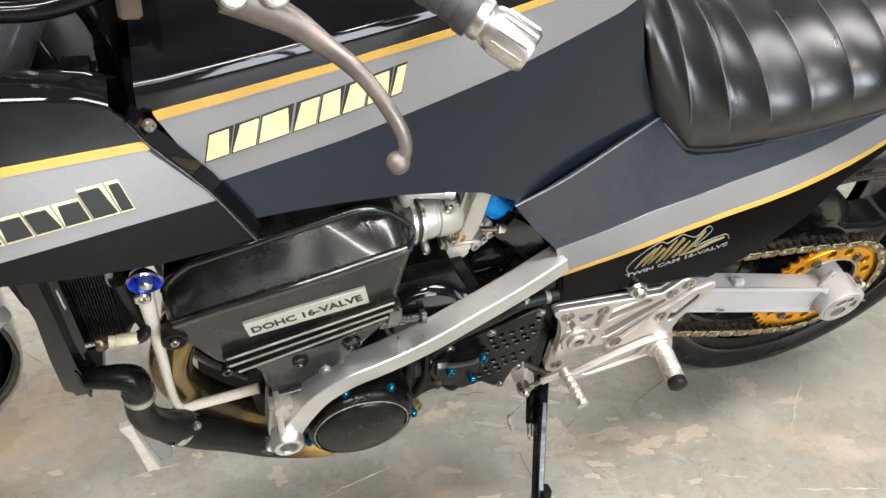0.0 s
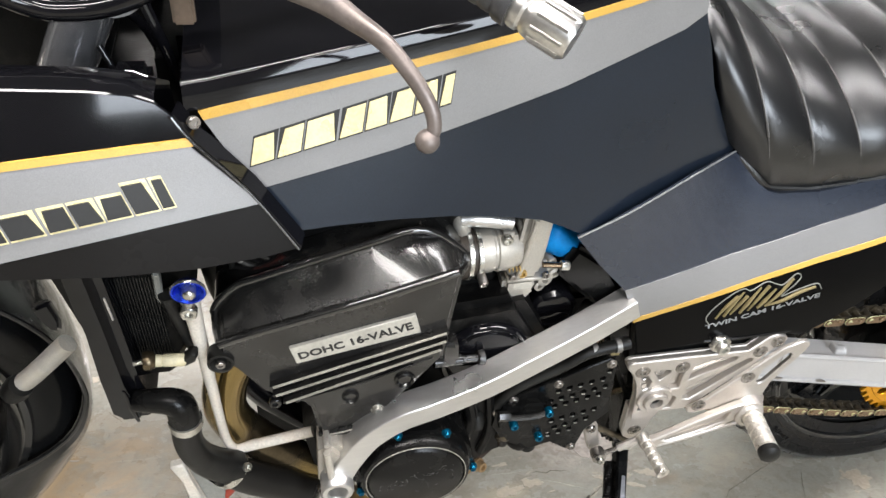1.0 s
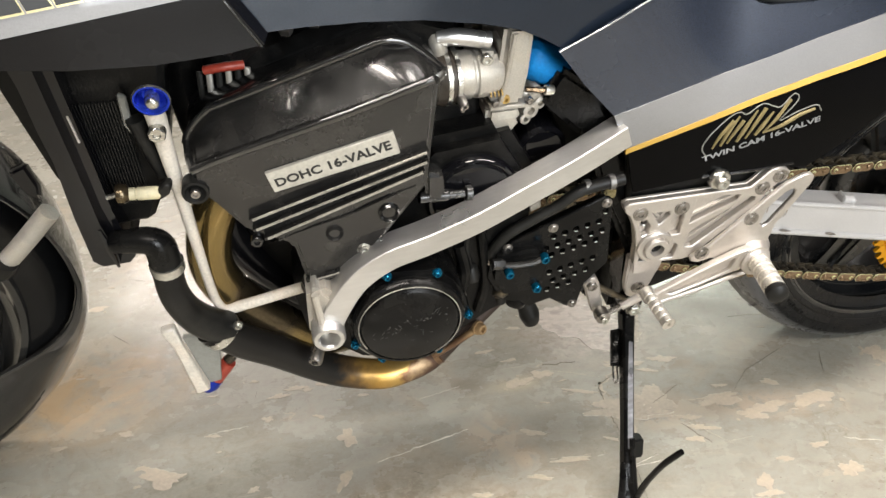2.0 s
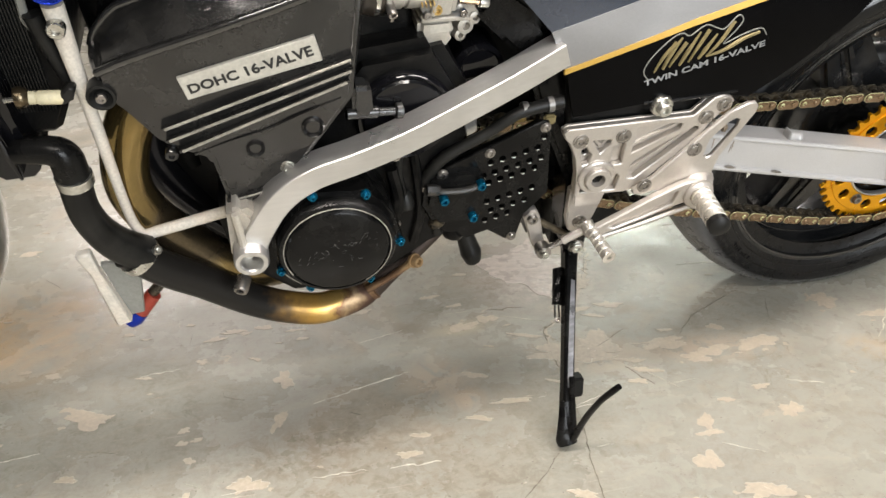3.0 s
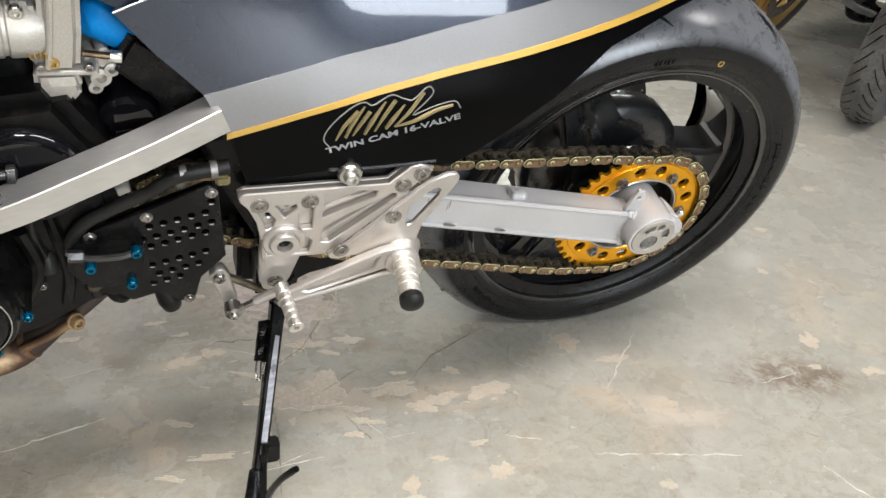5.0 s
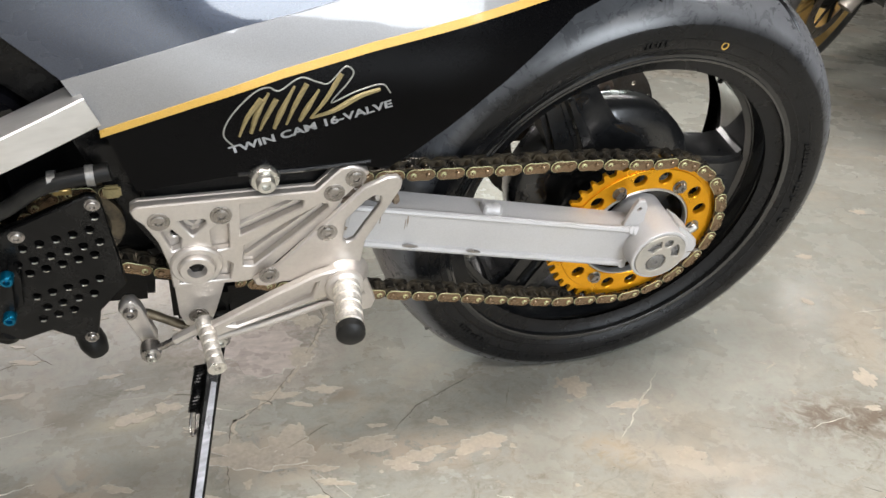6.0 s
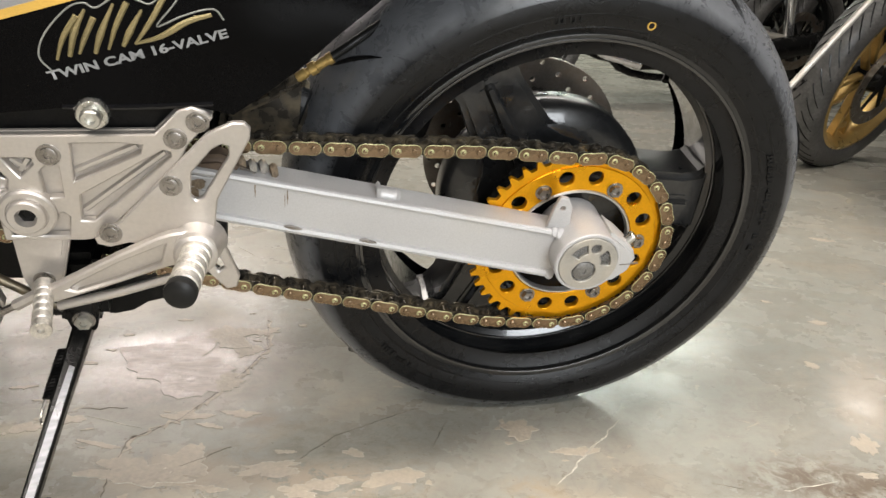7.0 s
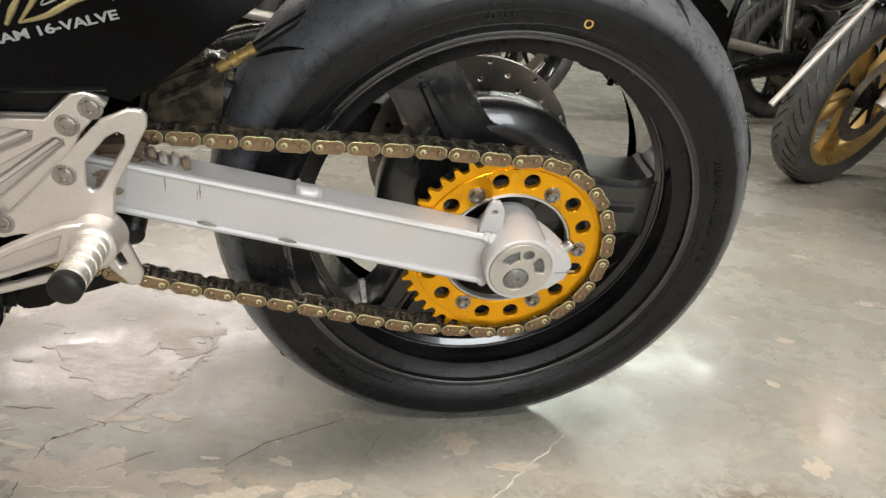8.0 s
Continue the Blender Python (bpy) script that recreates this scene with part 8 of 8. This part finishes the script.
# ---- other motorcycles parked behind ----
def wheel_parts(parent, cx, r, w, rim_mat, tyre_mat, m):
    def put(name, bm, material, par, label=""):
        bm.transform(m @ Matrix.Translation((cx, 0, r)))
        return part(name, bm, material, par, label)

    b = r * 0.74
    prof = [(b, w * 0.40), (b + 0.02, w * 0.49), (r - 0.03, w * 0.48), (r - 0.014, w * 0.40), (r - 0.004, w * 0.22), (r, 0)]
    tyre = put("tyre", lathe([(q, -y) for q, y in prof] + [(q, y) for q, y in reversed(prof[:-1])], seg=64), tyre_mat, parent, "weathered grey-black tyre")
    grooves = bmesh.new()
    for k in range(44):
        a = 2 * math.pi * k / 44
        for s in (-1, 1):
            pts = []
            for j in range(4):
                y = s * w * (0.1 + 0.32 * j / 3)
                rr = along([(0, r), (w * 0.22, r - 0.004), (w * 0.40, r - 0.014), (w * 0.48, r - 0.03)], abs(y))
                pts.append(((rr + 0.0002) * math.cos(a + 0.07 * j), y, (rr + 0.0002) * math.sin(a + 0.07 * j)))
            tube(pts, 0.0022, 4, 1, grooves)
    g = put("tread_groove", grooves, M_RUBBER, tyre, "dark tread grooves")
    g["kind"] = "stuff"
    rim = put("rim", lathe([(b - 0.004, -w * 0.36), (b + 0.006, -w * 0.42), (b - 0.006, -w * 0.44), (b - 0.02, -w * 0.3), (b - 0.03, 0), (b - 0.02, w * 0.3), (b - 0.006, w * 0.44), (b + 0.006, w * 0.42), (b - 0.004, w * 0.36)], seg=64), rim_mat, parent)
    for k in range(5):
        for lean in (-1, 1):
            bm = plate([(0.03, 0.004 * lean), (b - 0.022, 0.024 * lean), (b - 0.022, 0.040 * lean), (0.03, 0.020 * lean)], -0.014, 0.014, bevel=0.004)
            bm.transform(Matrix.Rotation(2 * math.pi * k / 5 + 0.3, 4, "Y"))
            put("spoke", bm, rim_mat, rim)
        bm = plate([(b - 0.07, -0.028), (b - 0.05, -0.030), (b - 0.05, 0.030), (b - 0.07, 0.028)], -0.011, 0.011, bevel=0.003)
        bm.transform(Matrix.Rotation(2 * math.pi * k / 5 + 0.3, 4, "Y"))
        put("spoke_web", bm, rim_mat, rim)
    put("hub", lathe([(0, -w * 0.5), (0.035, -w * 0.5), (0.045, -0.02), (0.045, 0.02), (0.035, w * 0.5), (0, w * 0.5)], seg=24), M_CASE, rim)
    for s in (-1, 1):
        d = put("brake_disc", plate(circle(0, 0, b * 0.60, 48), s * w * 0.52 - 0.002, s * w * 0.52 + 0.002, [circle(0, 0, b * 0.42, 32)]), M_DISC, parent, "worn steel brake disc")
        for k in range(6):
            bar = plate([(0.02, -0.012), (b * 0.44, -0.007), (b * 0.44, 0.007), (0.02, 0.012)], s * w * 0.52 - 0.0015, s * w * 0.52 + 0.0015)
            bar.transform(Matrix.Rotation(k * math.pi / 3, 4, "Y"))
            put("disc_arm", bar, M_CASE, d)


def parked_motorcycle(place, rim_mat, paint, label, steer=0.0):
    """A naked motorcycle, x to its tail, leaning on its stand; base at the front contact."""
    ob = thing("motorcycle", place, label, "motorcycle", "motorcycles parked behind")
    turn = Matrix.Rotation(radians(steer), 4, "Z")
    I = Matrix.Identity(4)
    wheel_parts(ob, 0.0, 0.315, 0.11, rim_mat, M_OLDTYRE, turn)
    wheel_parts(ob, 1.42, 0.31, 0.15, rim_mat, M_OLDTYRE, I)
    for y in (-0.1, 0.1):
        part("fork_leg", tube([(0.0, y, 0.31), (0.16, y, 0.62), (0.28, y, 0.92)], [0.027, 0.024, 0.02], 16), M_CAST, ob, "alloy fork leg")
    part("mudguard", plate([(-0.2, 0.6), (0.0, 0.66), (0.18, 0.60), (0.17, 0.585), (0.0, 0.645), (-0.19, 0.585)], -0.06, 0.06, bevel=0.004), paint, ob)
    part("headlamp", lathe([(0.0, -0.05), (0.07, -0.05), (0.09, 0.0), (0.06, 0.09), (0, 0.11)], (0.10, 0, 0.86), (1, 0, 0), 28), M_CHROME, ob, "round chrome headlamp")
    part("handlebar", tube([(0.36, -0.36, 1.0), (0.27, -0.2, 1.0), (0.25, 0, 0.95), (0.27, 0.2, 1.0), (0.36, 0.36, 1.0)], 0.012, 10), M_CHROME, ob)
    part("fuel_tank", loft_rings([[(x, y * k, 0.83 + z * k) for y, z in circle(0, 0, 1, 16)] for x, k in ()] or [[(0.32 + 0.1 * i, 0.15 * s * y, 0.84 + 0.11 * s * z) for y, z in circle(0, 0, 1, 16)] for i, s in enumerate((0.5, 0.95, 1.0, 0.95, 0.75, 0.45))]), paint, ob, "glossy dark fuel tank")
    part("seat", plate([(0.78, 0.80), (0.9, 0.78), (1.2, 0.80), (1.45, 0.86), (1.45, 0.81), (1.2, 0.72), (0.8, 0.72)], -0.12, 0.12, bevel=0.025, segments=2), M_LEATHER, ob)
    part("engine", plate([(0.36, 0.30), (0.42, 0.66), (0.66, 0.68), (0.92, 0.50), (0.92, 0.26), (0.5, 0.22)], -0.2, 0.2, bevel=0.03, segments=2), M_CASE, ob, "dark engine block")
    for y in (-0.205, 0.205):
        part("engine_cover", lathe([(0.0, -0.02), (0.085, -0.02), (0.09, 0.0), (0.085, 0.02), (0, 0.02)], (0.56, y, 0.36), (0, 1, 0), 28), M_CAST, ob)
        for k in range(6):
            part("cylinder_fin", block((0.37, y * 1.02 - 0.012, 0.47 + 0.028 * k), (0.62, y * 1.02 + 0.012, 0.478 + 0.028 * k)), M_CAST, ob)
        part("silencer", tube([(0.5, y * 0.8, 0.22), (0.9, y, 0.24), (1.15, y, 0.30), (1.75, y, 0.38)], [0.02, 0.022, 0.045, 0.05, 0.045], 16), M_SATIN, ob, "black silencer")
        part("header_pipe", tube([(0.36, y * 0.5, 0.58), (0.26, y * 0.5, 0.46), (0.30, y * 0.55, 0.28), (0.5, y * 0.8, 0.22)], 0.02, 12), M_CHROME, ob)
        part("frame_rail", tube([(0.3, y * 0.4, 0.88), (0.34, y * 0.5, 0.5), (0.42, y * 0.6, 0.2), (0.9, y * 0.7, 0.2), (1.0, y * 0.6, 0.6), (1.4, y * 0.6, 0.74)], 0.016, 10), M_SATIN, ob)
        part("swingarm", tube([(0.92, y * 0.5, 0.38), (1.42, y * 0.55, 0.31)], 0.022, 10), M_CAST, ob)
        part("shock", tube([(1.32, y * 0.55, 0.35), (1.22, y * 0.6, 0.7)], 0.024, 12), M_CHROME, ob)
    part("side_stand", tube([(0.8, -0.18, 0.26), (0.74, -0.27, 0.06), (0.73, -0.30, 0.012)], 0.011, 8), M_SATIN, ob)
    return ob


def parked(x, y, heading, lean=9):
    return Matrix.Translation((x, y, 0)) @ Matrix.Rotation(radians(heading), 4, "Z") @ Matrix.Rotation(radians(lean), 4, "X")


GOLD_BIKE = parked_motorcycle(parked(1.41, 1.44, 20, 19), M_GOLDRIM, M_BLACK, "dark motorcycle with gold wheels parked behind", 6)
strut = part("loose_fork_slider", tube([(-0.486, -0.09, 0.322), (-0.319, -0.083, 0.568), (-0.06, -0.07, 0.95)], [0.0088, 0.0088, 0.011], 14), M_CAST, GOLD_BIKE, "pale alloy fork slider with two holes at its end")
for dx, dz in ((0.012, 0.012), (0.028, 0.036)):
    part("slider_hole", bolt((-0.486 + dx, -0.104, 0.322 + dz), OUT, 0.005, 0.002, socket=False), M_CASE, strut)

part("headlamp_cowl", lathe([(0.0, -0.10), (0.035, -0.09), (0.055, -0.05), (0.060, 0.0), (0.052, 0.05), (0.030, 0.09), (0.0, 0.10)], (-0.36, -0.02, 0.62), (0.9, 0.1, 0.1), 24), M_BLACK, GOLD_BIKE, "glossy black cowl")

parked_motorcycle(parked(1.40, 0.79, 27), M_BLUERIM, M_BLACK, "dark motorcycle with blue wheels parked beside", 3)
parked_motorcycle(parked(0.65, 2.5, 12), M_RIM, M_BLACK, "black motorcycle with black silencers parked behind", 6)
parked_motorcycle(parked(-1.5, 2.6, 8), M_RIM, M_BLACK, "black motorcycle with dark wheels parked behind", 6)
parked_motorcycle(parked(2.3, 2.9, 14), M_RIM, M_BLACK, "black motorcycle with dark wheels and a worn seat", 6)



# ---- peeled paint on the floor ----
def ragged(rng, length, width, rot, n=44):
    """A torn outline: several octaves of wobble round an oval."""
    waves = [(k, rng.uniform(0, 6.28), 0.42 / k ** 0.85 * rng.uniform(0.5, 1.2)) for k in (2, 3, 4, 5, 7, 9, 12, 12.5)]
    out = []
    for k in range(n):
        a = 2 * math.pi * k / n
        q = max(0.25, 0.92 + sum(h * math.sin(w * a + p) for w, p, h in waves)) * rng.uniform(0.93, 1.07)
        x, y = q * length * math.cos(a), q * width * math.sin(a)
        out.append((x * math.cos(rot) - y * math.sin(rot), x * math.sin(rot) + y * math.cos(rot)))
    return out


def flake(name, outline, height, material, x, y):
    bm = bmesh.new()
    n = len(outline)
    lower = [bm.verts.new((a, b, -0.002)) for a, b in outline]
    upper = [bm.verts.new((a, b, height)) for a, b in outline]
    middle = bm.verts.new((0, 0, height))
    for k in range(n):
        bm.faces.new((upper[k - 1], upper[k], middle))
        bm.faces.new((lower[k - 1], lower[k], upper[k], upper[k - 1]))
    spot = part(name, bm, material, FLOOR)
    spot.location = (x, y, 0)


def jagged_line(name, pts, wide, material, rng, height):
    """A thin ragged strip along a line on the floor: a crack or a scratch."""
    line = []
    for (x0, y0), (x1, y1) in zip(pts, pts[1:]):
        steps = max(2, int(math.hypot(x1 - x0, y1 - y0) / 0.007))
        for k in range(steps):
            t = k / steps
            line.append((x0 + (x1 - x0) * t + rng.gauss(0, wide * 0.9), y0 + (y1 - y0) * t + rng.gauss(0, wide * 0.9)))
    line.append(pts[-1])
    bm = bmesh.new()
    rows = []
    for k, (x, y) in enumerate(line):
        x0, y0 = line[max(k - 1, 0)]
        x1, y1 = line[min(k + 1, len(line) - 1)]
        l = math.hypot(x1 - x0, y1 - y0) or 1
        w = wide * rng.uniform(0.15, 1.0) * min(1, 0.15 + k / 4, 0.15 + (len(line) - 1 - k) / 4)
        nx, ny = -(y1 - y0) / l * w, (x1 - x0) / l * w
        rows.append([bm.verts.new(p) for p in ((x + nx, y + ny, -0.001), (x + nx, y + ny, height), (x - nx, y - ny, height), (x - nx, y - ny, -0.001))])
    for a, b in zip(rows, rows[1:]):
        for j in range(3):
            bm.faces.new((a[j], a[j + 1], b[j + 1], b[j]))
    part(name, recalc(bm), material, FLOOR)


def floor_patches():
    rng = random.Random(11)
    spots = [(-0.431, -0.09, 0.04, 0.034), (-0.327, -0.105, 0.035, 0.014), (-0.267, -0.139, 0.029, 0.011), (-0.189, -0.135, 0.031, 0.018), (-0.296, -0.149, 0.022, 0.011), (-0.23, -0.082, 0.013, 0.008),
             (-0.021, -0.052, 0.025, 0.02), (0.038, -0.108, 0.023, 0.011), (0.063, -0.218, 0.017, 0.013), (-0.232, -0.289, 0.016, 0.014), (-0.354, -0.286, 0.011, 0.017), (-0.387, -0.354, 0.014, 0.02),
             (-0.345, -0.416, 0.028, 0.013), (-0.244, -0.234, 0.014, 0.005), (-0.587, -0.183, 0.031, 0.005), (-0.568, 0.028, 0.016, 0.012), (-0.364, 0.021, 0.02, 0.01), (-0.522, -0.033, 0.025, 0.005),
             (-0.363, 0.201, 0.018, 0.024), (-0.429, 0.022, 0.03, 0.01), (-0.611, 0.014, 0.022, 0.013), (0.404, -0.136, 0.013, 0.018), (0.476, 0.078, 0.012, 0.01), (0.587, 0.226, 0.014, 0.012),
             (-0.891, -0.058, 0.014, 0.018), (-0.901, -0.149, 0.009, 0.020), (-0.944, -0.263, 0.021, 0.014), (-1.016, -0.271, 0.008, 0.010), (-1.015, -0.202, 0.008, 0.006), (-1.026, -0.166, 0.008, 0.005), (-1.025, -0.140, 0.009, 0.005),
             (-1.008, 0.016, 0.009, 0.007), (-0.762, 0.098, 0.018, 0.006), (-0.916, 0.089, 0.014, 0.007), (-0.945, 0.080, 0.010, 0.005), (-0.885, 0.097, 0.011, 0.005), (-0.870, 0.070, 0.012, 0.004), (0.415, -0.133, 0.012, 0.022), (-0.640, -0.208, 0.020, 0.004),
             (-1.343, 0.46, 0.021, 0.01), (-1.088, -0.006, 0.01, 0.004), (-1.154, -0.084, 0.033, 0.017)]
    for _ in range(55):
        r = 0.003 + 0.013 * rng.random() ** 2
        spots.append((rng.uniform(-1.5, 0.9), rng.uniform(-0.6, 0.9), r * 1.5, r * 0.7))
    for _ in range(60):
        r = 0.0025 + 0.010 * rng.random() ** 2
        spots.append((rng.uniform(-1.35, -0.25), rng.uniform(-0.48, 0.35), r * 1.6, r * 0.6))
    level = itertools.count()
    for i, (x, y, l, w) in enumerate(spots):
        torn = ragged(rng, l, w, rng.uniform(-0.5, 0.2))
        if l > 0.012:
            # offset pale flake paints the highlight along one side of the peeled edge
            flake("paint_edge_highlight", [(a + 0.0005, b + 0.0008) for a, b in torn], 0.0002 + 0.0000013 * next(level), M_SCRATCH, x, y)
        flake("peeled_spot", torn, 0.0004 + 0.0000013 * next(level), M_PEEL, x, y)
        if l > 0.02:
            for _ in range(3):
                flake("peeled_chip", ragged(rng, l * 0.16, w * 0.2, -0.2, 16), 0.0004 + 0.0000013 * next(level), M_PEEL, x + rng.uniform(-1.5, 1.5) * l, y + rng.uniform(-1.6, 1.6) * w)
    for x, y, l, w, material in ((-0.455, 0.170, 0.078, 0.088, M_WORN), (-0.388, 0.250, 0.040, 0.034, M_PEEL), (-0.385, 0.105, 0.022, 0.020, M_PEEL), (-0.475, -0.095, 0.060, 0.022, M_PEEL)):
        torn = ragged(rng, l, w, -0.2, 60)
        # same painted edge highlight for the large patches
        flake("paint_edge_highlight", [(a * 1.01 + 0.0006, b * 1.01 - 0.0010) for a, b in torn], 0.0002 + 0.0000013 * next(level), M_SCRATCH, x, y)
        flake("peeled_patch", torn, 0.0004 + 0.0000013 * next(level), material, x, y)
    cracks = [[(-0.335, 0.307), (-0.335, 0.203), (-0.359, 0.144), (-0.389, 0.091), (-0.437, 0.015), (-0.49, -0.026), (-0.5, -0.09), (-0.5, -0.16), (-0.515, -0.268), (-0.528, -0.326), (-0.54, -0.42)],
             
              [(-0.107, -0.022), (-0.122, -0.05), (-0.136, -0.081)], [(-0.371, -0.053), (-0.426, -0.088)], [(-0.407, -0.145), (-0.384, -0.195)], [(-0.554, -0.288), (-0.59, -0.33), (-0.631, -0.367)], [(-0.142, 0.012), (-0.249, -0.042), (-0.292, -0.087)]]
    for c in cracks:
        jagged_line("floor_crack", c, 0.0007, M_CRACK, rng, 0.0007)
    for c in cracks[:1]:
        jagged_line("peeled_edge", [(x + 0.003, y) for x, y in c[:7]], 0.0045, M_PEEL, rng, 0.00055)
    for c in ([(-0.855, -0.124), (-0.784, -0.103), (-0.714, -0.083)], [(-0.865, -0.268), (-0.80, -0.271)], [(-0.77, -0.273), (-0.707, -0.277)], [(0.218, -0.384), (0.245, -0.457)], [(-1.095, 0.0), (-1.037, 0.005)], [(-0.094, -0.289), (-0.03, -0.304)], [(-0.015, -0.308), (0.047, -0.323)], [(0.055, -0.325), (0.113, -0.34)], [(-0.202, -0.229), (-0.155, -0.248)], [(-0.008, -0.169), (0.05, -0.111), (0.117, -0.043)], [(0.073, -0.087), (0.03, -0.13)]):
        jagged_line("pale_scratch", c, 0.0014, M_SCRATCH, rng, 0.0006)
    for _ in range(40):
        x, y, a, l = rng.uniform(-1.4, 0.8), rng.uniform(-0.5, 0.7), rng.gauss(-0.15, 0.35), rng.uniform(0.02, 0.09)
        jagged_line("pale_scratch", [(x, y), (x + l * math.cos(a), y + l * math.sin(a))], rng.uniform(0.0004, 0.0009), M_SCRATCH, rng, 0.00058)
    for _ in range(22):
        x, y, a, l = rng.uniform(-1.4, 0.8), rng.uniform(-0.5, 0.7), rng.gauss(-0.3, 0.7), rng.uniform(0.015, 0.06)
        jagged_line("dark_scuff", [(x, y), (x + l * math.cos(a), y + l * math.sin(a))], rng.uniform(0.0006, 0.0015), M_CRACK, rng, 0.00062)


M_PEEL = mat("bare_concrete_spot", (0.47, 0.41, 0.325), 0.36, bump=0.25, fine=(160, 0.12), large=(38, 0.15), second=(0.37, 0.32, 0.26), amount=0.8, edge=(0.44, 0.56), spec=0.5, rough_var=0.1)
M_WORN = mat("scraped_pink_concrete", (0.50, 0.43, 0.385), 0.3, bump=0.35, fine=(110, 0.16), large=(34, 0.2), second=(0.36, 0.31, 0.27), amount=0.7, edge=(0.5, 0.6), spec=0.6, aniso=(0.35, 1.0, 1.0))
M_CRACK = mat("dirt_in_floor_cracks", (0.19, 0.168, 0.135), 0.7, bump=0.1, fine=(200, 0.4), large=(30, 0.5), spec=0.2)
M_SCRATCH = mat("pale_scraped_concrete", (0.56, 0.53, 0.46), 0.6, bump=0.1, fine=(300, 0.2), large=(40, 0.25), spec=0.3)
floor_patches()
